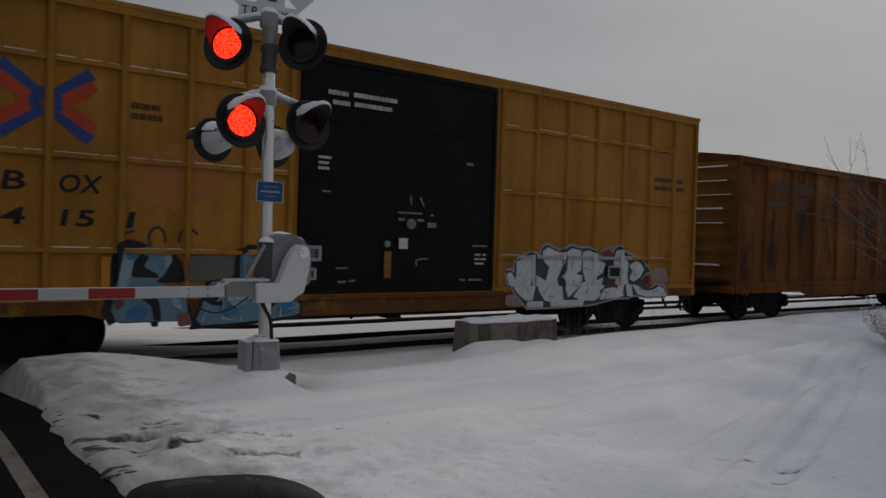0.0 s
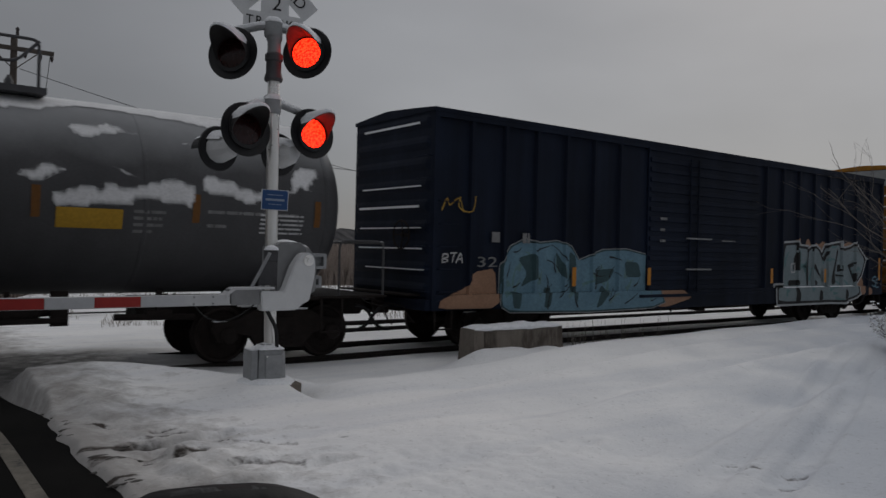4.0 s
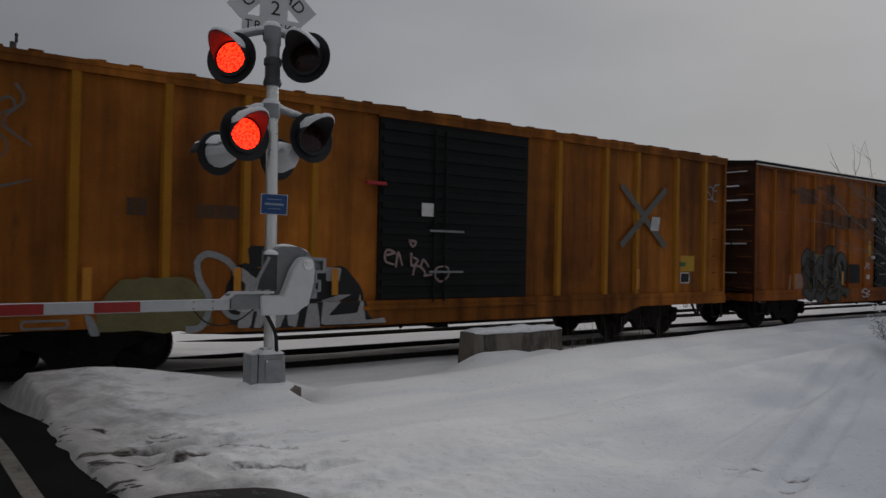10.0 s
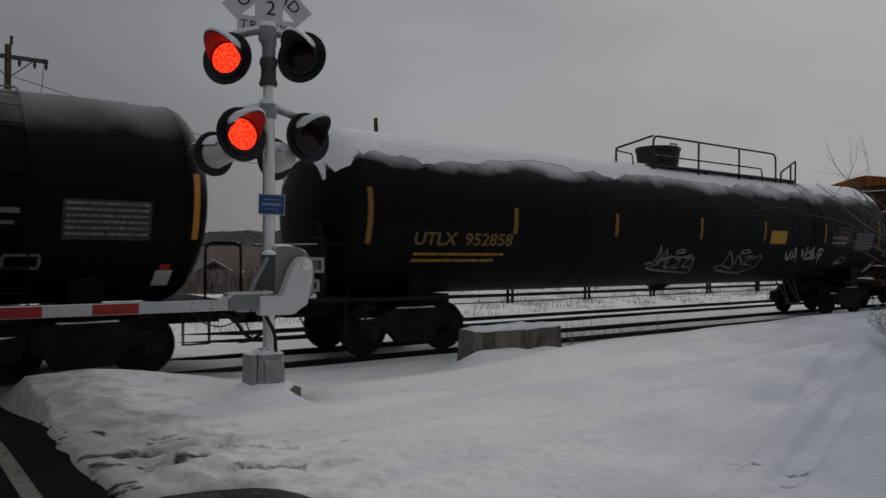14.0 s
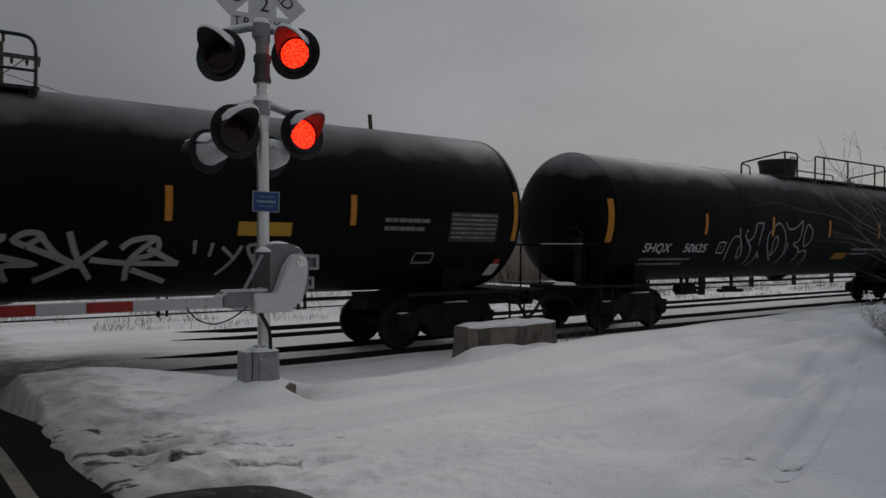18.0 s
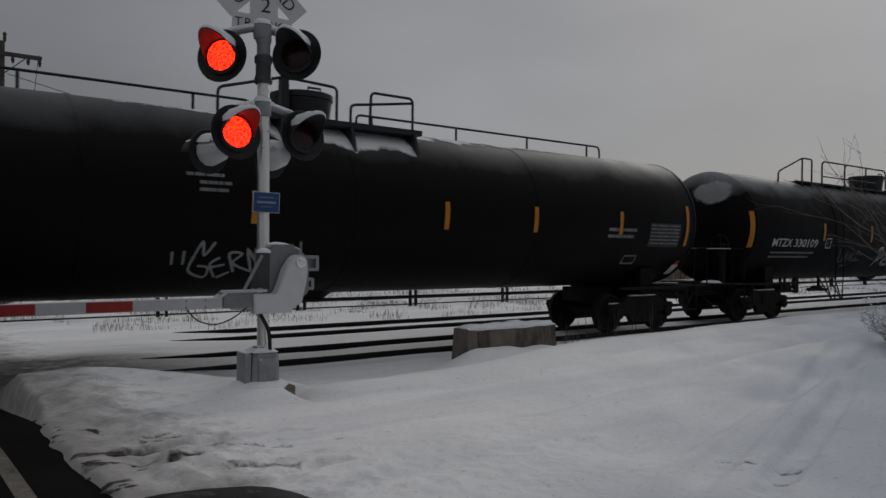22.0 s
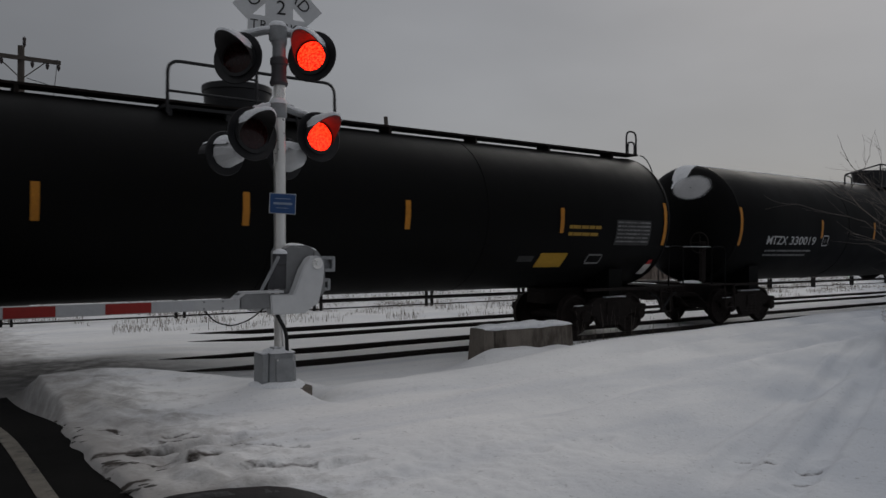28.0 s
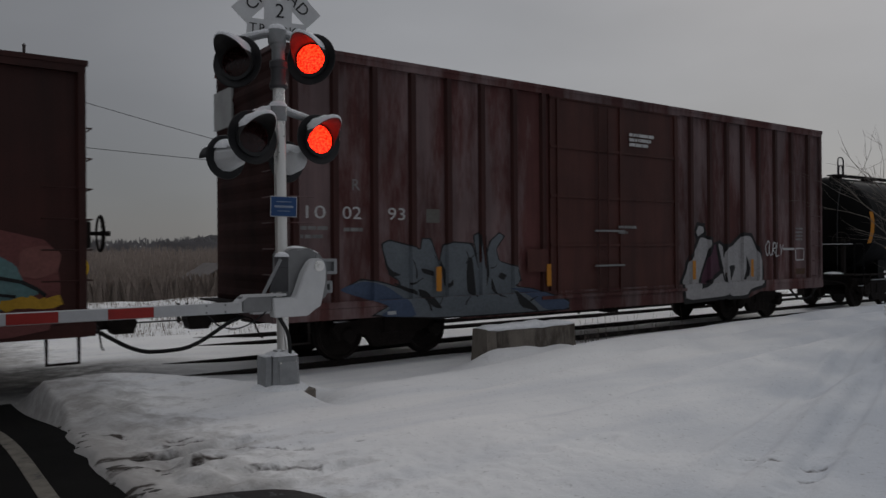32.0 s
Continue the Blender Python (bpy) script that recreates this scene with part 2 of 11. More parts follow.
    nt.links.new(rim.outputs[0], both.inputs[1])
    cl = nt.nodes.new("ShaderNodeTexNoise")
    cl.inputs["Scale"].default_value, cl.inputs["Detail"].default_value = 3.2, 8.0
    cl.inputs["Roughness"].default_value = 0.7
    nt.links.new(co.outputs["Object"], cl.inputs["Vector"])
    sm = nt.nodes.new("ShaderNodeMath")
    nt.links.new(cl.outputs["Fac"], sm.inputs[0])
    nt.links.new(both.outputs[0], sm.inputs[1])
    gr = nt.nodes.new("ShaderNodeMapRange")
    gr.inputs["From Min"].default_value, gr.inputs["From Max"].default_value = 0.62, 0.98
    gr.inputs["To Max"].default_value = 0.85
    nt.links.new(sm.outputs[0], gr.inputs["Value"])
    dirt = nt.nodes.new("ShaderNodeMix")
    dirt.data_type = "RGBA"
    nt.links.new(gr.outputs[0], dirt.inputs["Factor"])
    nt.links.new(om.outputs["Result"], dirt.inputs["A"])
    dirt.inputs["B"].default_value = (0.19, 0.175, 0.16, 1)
    # grey fade towards the road: dirty snow with the left side's shade painted in
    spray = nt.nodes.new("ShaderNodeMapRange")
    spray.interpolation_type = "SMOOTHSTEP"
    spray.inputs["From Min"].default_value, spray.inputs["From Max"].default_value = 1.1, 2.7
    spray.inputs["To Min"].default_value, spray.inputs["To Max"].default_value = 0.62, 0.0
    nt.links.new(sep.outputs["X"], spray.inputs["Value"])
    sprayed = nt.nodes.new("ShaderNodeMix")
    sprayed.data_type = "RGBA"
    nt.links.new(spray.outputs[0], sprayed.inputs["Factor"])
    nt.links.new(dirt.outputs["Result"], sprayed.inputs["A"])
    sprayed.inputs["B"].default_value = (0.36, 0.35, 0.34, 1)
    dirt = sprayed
    # grit that has gathered in the broken hollows of the bank
    at = nt.nodes.new("ShaderNodeAttribute")
    at.attribute_name = "grit"
    gn = nt.nodes.new("ShaderNodeTexNoise")
    gn.inputs["Scale"].default_value, gn.inputs["Detail"].default_value = 22.0, 5.0
    nt.links.new(co.outputs["Object"], gn.inputs["Vector"])
    gk = nt.nodes.new("ShaderNodeMath")
    gk.operation = "MULTIPLY_ADD"
    gk.inputs[1].default_value = 0.9
    nt.links.new(gn.outputs["Fac"], gk.inputs[0])
    nt.links.new(at.outputs["Fac"], gk.inputs[2])
    gf = nt.nodes.new("ShaderNodeMapRange")
    gf.inputs["From Min"].default_value, gf.inputs["From Max"].default_value = 0.55, 0.98
    nt.links.new(gk.outputs[0], gf.inputs["Value"])
    gritty = nt.nodes.new("ShaderNodeMix")
    gritty.data_type = "RGBA"
    nt.links.new(gf.outputs[0], gritty.inputs["Factor"])
    nt.links.new(dirt.outputs["Result"], gritty.inputs["A"])
    gritty.inputs["B"].default_value = (0.05, 0.042, 0.037, 1)
    dirt = gritty
    # slushy grey where the road crosses the track, with the train's shade painted in
    mask = None
    for axis, lo, hi in (("X", 5.8, 2.6), ("Y", 10.7, 11.7), ("Y", 15.0, 14.0)):
        q = nt.nodes.new("ShaderNodeMapRange")
        q.interpolation_type = "SMOOTHSTEP"
        q.inputs["From Min"].default_value, q.inputs["From Max"].default_value = min(lo, hi), max(lo, hi)
        q.inputs["To Min"].default_value, q.inputs["To Max"].default_value = (0.0, 1.0) if lo < hi else (1.0, 0.0)
        nt.links.new(sep.outputs[axis], q.inputs["Value"])
        if mask:
            both = nt.nodes.new("ShaderNodeMath")
            both.operation = "MULTIPLY"
            nt.links.new(mask, both.inputs[0])
            nt.links.new(q.outputs[0], both.inputs[1])
            mask = both.outputs[0]
        else:
            mask = q.outputs[0]
    wet = nt.nodes.new("ShaderNodeMapRange")
    wet.inputs["From Min"].default_value, wet.inputs["From Max"].default_value = 0.25, 0.62
    wet.inputs["To Min"].default_value, wet.inputs["To Max"].default_value = 0.55, 1.0
    nt.links.new(cl.outputs["Fac"], wet.inputs["Value"])
    amount = nt.nodes.new("ShaderNodeMath")
    amount.operation = "MULTIPLY"
    nt.links.new(mask, amount.inputs[0])
    nt.links.new(wet.outputs[0], amount.inputs[1])
    slush_shade = nt.nodes.new("ShaderNodeMix")
    slush_shade.data_type = "RGBA"
    nt.links.new(amount.outputs[0], slush_shade.inputs["Factor"])
    nt.links.new(dirt.outputs["Result"], slush_shade.inputs["A"])
    slush_shade.inputs["B"].default_value = (0.085, 0.083, 0.081, 1)
    nt.links.new(slush_shade.outputs["Result"], b.inputs["Base Color"])
    bp = nt.nodes.new("ShaderNodeBump")
    bp.inputs["Strength"].default_value, bp.inputs["Distance"].default_value = 0.5, 0.025
    nt.links.new(small.outputs["Fac"], bp.inputs["Height"])
    nt.links.new(bp.outputs[0], b.inputs["Normal"])
    return m


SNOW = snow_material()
LEDGE_SNOW = mat("thin_ledge_snow", (0.66, 0.64, 0.62), 0.85, dark=(0.44, 0.36, 0.26), spread=0.8, scale=5, fine=50, bump=0.3)
CAP_SNOW = mat("settled_snow", (0.86, 0.87, 0.89), 0.85, dark=(0.66, 0.68, 0.72), scale=6, fine=60, bump=0.3)
def thinning_snow(name, white, most, ragged=0.9, start=0.40):
    """Snow that thins out to bare paint towards the rim of its patch, broken up by grain."""
    m = mat(name, white, 0.85, dark=tuple(c * 0.72 for c in white), scale=2.5, fine=40, bump=0.25)
    nt = m.node_tree
    b = nt.nodes["Principled BSDF"]
    out = next(n for n in nt.nodes if n.type == "OUTPUT_MATERIAL")
    at = nt.nodes.new("ShaderNodeAttribute")
    at.attribute_name = "depth"
    co = nt.nodes.new("ShaderNodeTexCoord")
    n = nt.nodes.new("ShaderNodeTexNoise")
    n.inputs["Scale"].default_value, n.inputs["Detail"].default_value, n.inputs["Roughness"].default_value = 4.0, 8.0, 0.7
    nt.links.new(co.outputs["Object"], n.inputs["Vector"])
    ma = nt.nodes.new("ShaderNodeMath")
    ma.operation = "MULTIPLY_ADD"
    ma.inputs[1].default_value = ragged
    nt.links.new(n.outputs["Fac"], ma.inputs[0])
    nt.links.new(at.outputs["Fac"], ma.inputs[2])
    r = nt.nodes.new("ShaderNodeMapRange")
    r.interpolation_type = "SMOOTHSTEP"
    r.inputs["From Min"].default_value, r.inputs["From Max"].default_value = start, start + 0.42
    r.inputs["To Max"].default_value = most
    nt.links.new(ma.outputs[0], r.inputs["Value"])
    clear = nt.nodes.new("ShaderNodeBsdfTransparent")
    mix = nt.nodes.new("ShaderNodeMixShader")
    nt.links.new(r.outputs[0], mix.inputs["Fac"])
    nt.links.new(clear.outputs[0], mix.inputs[1])
    nt.links.new(b.outputs[0], mix.inputs[2])
    nt.links.new(mix.outputs[0], out.inputs["Surface"])
    return m


PATCH_SNOW = thinning_snow("patchy_snow", (0.80, 0.80, 0.81), 0.94)
CLUMP_SNOW = thinning_snow("clinging_snow", (0.78, 0.78, 0.79), 0.96, 0.35, 0.12)
HEAD_SNOW = thinning_snow("windblown_snow", (0.66, 0.66, 0.67), 0.75, 0.3, 0.2)
FROST_SKIN = thinning_snow("thin_frost", (0.55, 0.56, 0.57), 0.5, 1.1, 0.55)
ASPHALT = mat("wet_asphalt", (0.008, 0.0078, 0.0075), 0.85, dark=(0.005, 0.005, 0.005), scale=2, fine=120, bump=0.5, spec=0.05,
              spot=(0.05, 0.05, 0.05), spot_at=0.76, spot_scale=1.2)
SLUSH = mat("dirty_slush", (0.05, 0.05, 0.052), 0.85, dark=(0.02, 0.02, 0.02), spread=0.8, scale=5, fine=60, bump=0.4)
CLOD = mat("dark_ice_clod", (0.10, 0.092, 0.085), 0.7, dark=(0.03, 0.027, 0.025), scale=9, fine=70, bump=0.4, vary=0.4)
LINE_PAINT = mat("worn_line_paint", (0.165, 0.15, 0.125), 0.75, dark=(0.08, 0.073, 0.062), spread=0.9, scale=5, fine=90, spot=(0.03, 0.03, 0.03), spot_at=0.60, spot_scale=9.0)
GALV = mat("galvanised_steel", (0.86, 0.85, 0.83), 0.30, 0.72, dark=(0.82, 0.81, 0.79), scale=9, fine=70, bump=0.0, grain=0.25)
ALU = mat("grey_aluminium", (0.30, 0.31, 0.32), 0.55, 0.3, scale=7, grain=0.25)
GREY_PAINT = mat("grey_painted_steel", (0.22, 0.225, 0.23), 0.55, dark=(0.13, 0.13, 0.135), scale=5, grain=0.25)
WHITE_PAINT = mat("white_painted_steel", (0.52, 0.53, 0.54), 0.5, dark=(0.38, 0.38, 0.39), scale=5, bump=0.05, grain=0.25)
BRACKET = mat("light_grey_casting", (0.62, 0.63, 0.64), 0.5, dark=(0.50, 0.51, 0.52), scale=5, bump=0.05, grain=0.25)
TRUCK_GREY = mat("dark_grey_casting", (0.07, 0.07, 0.075), 0.6, dark=(0.04, 0.04, 0.045), scale=8, grain=0.25)
BLACK = mat("black_paint", (0.018, 0.018, 0.02), 0.5, dark=(0.008, 0.008, 0.009), scale=6, bump=0.05)
RUBBER = mat("black_rubber", (0.015, 0.015, 0.016), 0.75, scale=10)
RED_SHEET = mat("red_reflective_sheet", (0.34, 0.025, 0.02), 0.45, dark=(0.22, 0.018, 0.016), scale=8, bump=0.05, grain=0.25)
SILVER_SHEET = mat("silver_reflective_sheet", (0.50, 0.51, 0.53), 0.42, dark=(0.42, 0.43, 0.45), scale=8, bump=0.05, grain=0.25)
BLUE_SIGN = mat("blue_sign", (0.024, 0.075, 0.21), 0.4, dark=(0.02, 0.06, 0.17), bump=0.0, grain=0.25)
SIGN_WHITE = mat("sign_white", (0.66, 0.67, 0.68), 0.45, dark=(0.55, 0.55, 0.56), bump=0.0, grain=0.25)
NOTICE_PRINT = mat("pale_blue_print", (0.30, 0.36, 0.46), 0.45, bump=0.0)
SIGN_YELLOW = mat("sign_yellow", (0.65, 0.40, 0.02), 0.45, bump=0.0)
LAMP_LIT = mat("lit_red_lens", (0.4, 0.01, 0.005), 0.3, emit=(1.0, 0.010, 0.003), power=6.0, scale=30, bump=0.0)


def pebble_lens(m):
    """Break the glow into the small cells of a prismatic lens."""
    nt = m.node_tree
    b = nt.nodes["Principled BSDF"]
    co = nt.nodes.new("ShaderNodeTexCoord")
    v = nt.nodes.new("ShaderNodeTexNoise")
    v.inputs["Scale"].default_value, v.inputs["Detail"].default_value = 62.0, 2.0
    nt.links.new(co.outputs["Object"], v.inputs["Vector"])
    r = nt.nodes.new("ShaderNodeValToRGB")
    r.color_ramp.elements[0].position, r.color_ramp.elements[0].color = 0.38, (0.14, 0.0012, 0.0005, 1)
    r.color_ramp.elements[1].position, r.color_ramp.elements[1].color = 0.58, (1.0, 0.016, 0.004, 1)
    nt.links.new(v.outputs["Fac"], r.inputs["Fac"])
    nt.links.new(r.outputs["Color"], b.inputs["Emission Color"])


pebble_lens(LAMP_LIT)
VISOR = mat("visor_black", (0.035, 0.033, 0.033), 0.6, dark=(0.02, 0.02, 0.02), scale=9, bump=0.0)
LAMP_DARK = mat("dark_red_lens", (0.025, 0.006, 0.006), 0.25, scale=30, bump=0.0)
CONCRETE = mat("weathered_concrete", (0.20, 0.175, 0.150), 0.9, dark=(0.095, 0.082, 0.07), spread=0.85, scale=3, fine=50, bump=0.6, streak=3, spot=(0.075, 0.062, 0.052), spot_at=0.58, spot_scale=3.0)
RAIL_STEEL = mat("rusty_rail_steel", (0.022, 0.018, 0.016), 0.7, 0.2, dark=(0.012, 0.01, 0.009), scale=8, spec=0.2)
FENCE_STEEL = mat("dark_pipe_steel", (0.02, 0.018, 0.018), 0.7, 0.0, scale=6, spec=0.2)
TRUCK_STEEL = mat("grimy_cast_steel", (0.019, 0.0145, 0.013), 0.85, 0.0, dark=(0.006, 0.005, 0.005), scale=6, bump=0.3, spec=0.2)
WHEEL_STEEL = mat("wheel_steel", (0.022, 0.016, 0.0145), 0.75, 0.1, dark=(0.008, 0.007, 0.006), scale=8, spec=0.2)
BARK = mat("grey_bark", (0.15, 0.13, 0.115), 0.9, dark=(0.08, 0.066, 0.058), scale=12, bump=0.4)
REED = mat("dry_reed", (0.270, 0.224, 0.196), 0.9, dark=(0.215, 0.178, 0.155), scale=0.6, fine=9)
GRASS = mat("bleached_dry_grass", (0.24, 0.20, 0.165), 0.9, dark=(0.13, 0.105, 0.085), scale=0.8, fine=9)
POLE_WOOD = mat("weathered_pole_wood", (0.10, 0.085, 0.075), 0.9, dark=(0.05, 0.045, 0.04), scale=4, streak=6)
WIRE = mat("cable_black", (0.02, 0.02, 0.02), 0.6)
GLASS_INS = mat("insulator_glaze", (0.06, 0.05, 0.05), 0.25)
# haze over the distant woods is put into this paler grey
WOODS = mat("hazed_bare_woods", (0.175, 0.168, 0.175), 0.95, dark=(0.13, 0.126, 0.132), scale=0.5, fine=4)
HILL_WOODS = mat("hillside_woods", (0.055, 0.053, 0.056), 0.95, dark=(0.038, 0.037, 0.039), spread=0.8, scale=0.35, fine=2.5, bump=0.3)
HUT_WOOD = mat("hut_plank", (0.13, 0.085, 0.055), 0.85, dark=(0.07, 0.045, 0.03), scale=3, streak=5, vary=0.15)
HUT_ROOF = mat("hut_roof", (0.16, 0.14, 0.135), 0.8, dark=(0.10, 0.09, 0.085), scale=2)
PANEL_PALE = mat("pale_bin_paint", (0.42, 0.41, 0.39), 0.6, dark=(0.28, 0.27, 0.25), scale=3)
CAR_BLACK = mat("mirror_housing_plastic", (0.007, 0.007, 0.008), 0.6, scale=20, bump=0.2, spec=0.15)
CAR_BLUE = mat("car_body_paint", (0.02, 0.022, 0.026), 0.25, coat=0.4, scale=8, bump=0.0)
MARK_WHITE = mat("stencil_white", (0.55, 0.55, 0.55), 0.6, dark=(0.30, 0.30, 0.30), spread=0.8, scale=4, bump=0.0)
MARK_GREY = mat("faded_stencil", (0.24, 0.24, 0.24), 0.7, dark=(0.10, 0.10, 0.10), spread=0.9, scale=4, bump=0.0)
MARK_YELLOW = mat("stencil_yellow", (0.40, 0.24, 0.03), 0.6, dark=(0.22, 0.13, 0.02), spread=0.8, scale=4, bump=0.0)
REFLECT = mat("yellow_reflector", (0.52, 0.205, 0.012), 0.45, dark=(0.36, 0.14, 0.01), scale=6, bump=0.0)
HAZARD = mat("white_placard", (0.62, 0.60, 0.58), 0.5, bump=0.0)
SIGNAL_RED = mat("placard_red", (0.45, 0.03, 0.03), 0.5, bump=0.0)


# ---- mesh helpers ----
def mesh_of(bm, name, material, smooth=None):
    me = bpy.data.meshes.new(name)
    bm.to_mesh(me)
    bm.free()
    for m in (material if isinstance(material, (list, tuple)) else [material]):
        me.materials.append(m)
    if smooth is not None:
        me.shade_smooth()
        me.set_sharp_from_angle(angle=radians(smooth))
    return me


def part(name, bm, material, parent, label="", smooth=None, at=None):
    """One mesh object under a thing or under a part."""
    data = bm if isinstance(bm, bpy.types.Mesh) else mesh_of(bm, name, material, smooth)
    ob = new(name, data)
    ob.parent = parent
    if at is not None:
        ob.matrix_basis = at
    if label:
        tagged(ob, label)
    return ob


def thing(name, m, label, category, group="", kind=""):
    ob = new(name)
    ob.empty_display_size = 0.2
    ob.matrix_basis = m
    return tagged(ob, label, category, group, kind)


def box(bm, x0, x1, y0, y1, z0, z1, bevel=0.0):
    vs = [bm.verts.new((x, y, z)) for x in (x0, x1) for y in (y0, y1) for z in (z0, z1)]
    quads = [(0, 1, 3, 2), (4, 6, 7, 5), (0, 4, 5, 1), (2, 3, 7, 6), (0, 2, 6, 4), (1, 5, 7, 3)]
    fs = [bm.faces.new([vs[i] for i in q]) for q in quads]
    if bevel:
        es = list({e for f in fs for e in f.edges})
        bmesh.ops.bevel(bm, geom=es, offset=bevel, segments=2, affect="EDGES", profile=0.5)
    return bm


def cube(x0, x1, y0, y1, z0, z1, bevel=0.0):
    return box(bmesh.new(), x0, x1, y0, y1, z0, z1, bevel)


def ring(bm, c, ax, r, n=16, up=None):
    """A ring of n verts round the axis ax at c."""
    ax = Vector(ax).normalized()
    a = ax.orthogonal().normalized() if up is None else (Vector(up) - ax * ax.dot(Vector(up))).normalized()
    b = ax.cross(a)
    return [bm.verts.new(Vector(c) + r * (math.cos(2 * math.pi * i / n) * a + math.sin(2 * math.pi * i / n) * b)) for i in range(n)]


def skin(bm, rings, cap0=True, cap1=True):
    n = len(rings[0])
    for p, q in zip(rings, rings[1:]):
        for i in range(n):
            bm.faces.new((p[i], p[(i + 1) % n], q[(i + 1) % n], q[i]))
    if cap0:
        bm.faces.new(rings[0][::-1])
    if cap1:
        bm.faces.new(rings[-1])
    return bm


def tube(bm, pts, r, n=8, r1=None):
    """A round bar along a polyline."""
    pts = [Vector(p) for p in pts]
    rings = []
    up = None
    for i, p in enumerate(pts):
        d = (pts[min(i + 1, len(pts) - 1)] - pts[max(i - 1, 0)]).normalized()
        if up is None:
            up = d.orthogonal()
        up = (up - d * up.dot(d)).normalized() if (up - d * up.dot(d)).length > 1e-4 else d.orthogonal()
        k = i / max(len(pts) - 1, 1)
        rings.append(ring(bm, p, d, r if r1 is None else r + (r1 - r) * k, n, up))
    return skin(bm, rings)


def pipe(pts, r, n=8, r1=None):
    return tube(bmesh.new(), pts, r, n, r1)


def lathe(bm, profile, c=(0, 0, 0), ax=(0, 0, 1), n=24, cap0=True, cap1=True):
    """profile: (distance along ax, radius)."""
    ax = Vector(ax).normalized()
    up = ax.orthogonal()
    return skin(bm, [ring(bm, Vector(c) + ax * d, ax, max(r, 1e-4), n, up) for d, r in profile], cap0, cap1)


def extrude(bm, outline, y0, y1):
    """A prism from an outline in x and z, between two y."""
    a = [bm.verts.new((x, y0, z)) for x, z in outline]
    b = [bm.verts.new((x, y1, z)) for x, z in outline]
    n = len(a)
    bm.faces.new(a)
    bm.faces.new(b[::-1])
    for i in range(n):
        bm.faces.new((a[(i + 1) % n], a[i], b[i], b[(i + 1) % n]))
    bmesh.ops.recalc_face_normals(bm, faces=bm.faces)
    return bm


def rounded(pts, r=0.06, n=5):
    """A polyline with its inner corners rounded."""
    pts = [Vector(p) for p in pts]
    out = [pts[0]]
    for a, b, c in zip(pts, pts[1:], pts[2:]):
        u, v = (a - b), (c - b)
        k = min(r, u.length * 0.45, v.length * 0.45)
        p, q = b + u.normalized() * k, b + v.normalized() * k
        for i in range(n + 1):
            t = i / n
            out.append((1 - t) ** 2 * p + 2 * t * (1 - t) * b + t * t * q)
    out.append(pts[-1])
    return out


def words(text, height, spacing=1.0, bold=0.0):
    """Flat lettering as a bmesh in x and y, from the origin."""
    cu = bpy.data.curves.new("lettering", "FONT")
    cu.body, cu.size, cu.space_character, cu.offset = text, height / 0.72, spacing, bold
    cu.resolution_u = 3
    ob = bpy.data.objects.new("lettering", cu)
    scene.collection.objects.link(ob)
    bpy.context.view_layer.update()
    me = bpy.data.meshes.new_from_object(ob.evaluated_get(bpy.context.evaluated_depsgraph_get()))
    bpy.data.objects.remove(ob)
    bpy.data.curves.remove(cu)
    bm = bmesh.new()
    bm.from_mesh(me)
    bpy.data.meshes.remove(me)
    return bm

# ---- ground ----
TRACK = 12.95          # centre line of the near track
TRACK_FAR = 16.70      # centre line of the far track
RIDGE = [(-400, 10.4), (1.0, 10.3), (1.6, 10.6), (2.4, 10.8), (2.9, 10.2), (3.6, 9.0), (4.4, 8.0), (5.2, 7.9), (7.1, 8.3),
         (9.1, 8.8), (11.5, 9.25), (15.5, 9.7), (21, 9.9), (60, 10.1), (400, 10.2)]


def smooth(a, b, v):
    t = min(max((v - a) / (b - a), 0.0), 1.0)
    return t * t * (3 - 2 * t)


def along(table, v):
    return float(np.interp(v, [p[0] for p in table], [p[1] for p in table]))


def road_height(y):
    return 0.38 - 0.385 * smooth(6.5, 11.4, y) - 0.10 * smooth(19.0, 24.0, y)


def snow_edge(y):
    return 1.21 + 0.20 * smooth(6.8, 9.0, y) + 0.06 * noise.noise((y * 0.9, 3.1, 0)) + 0.05 * noise.noise((y * 3.1, 8.1, 0))


PRINTS = [(4.89, 4.39), (5.29, 3.3), (5.02, 2.82), (6.03, 3.03), (4.2, 4.45)]
# hollows across the ploughed bank: middle, half length, half width, depth
CRACKS = [(1.95, 6.0, 0.42, 0.06, -0.075), (2.45, 6.15, 0.28, 0.045, -0.05), (1.6, 6.85, 0.10, 0.05, -0.06), (1.36, 5.68, 0.09, 0.04, -0.06), (1.34, 5.1, 0.14, 0.05, -0.07),
          (1.75, 5.57, 0.35, 0.05, -0.04), (2.25, 5.28, 0.22, 0.05, -0.035), (2.65, 5.0, 0.3, 0.05, -0.03), (1.55, 6.3, 0.2, 0.05, -0.035), (1.95, 4.75, 0.4, 0.06, -0.045), (2.9, 5.75, 0.3, 0.06, -0.02)]


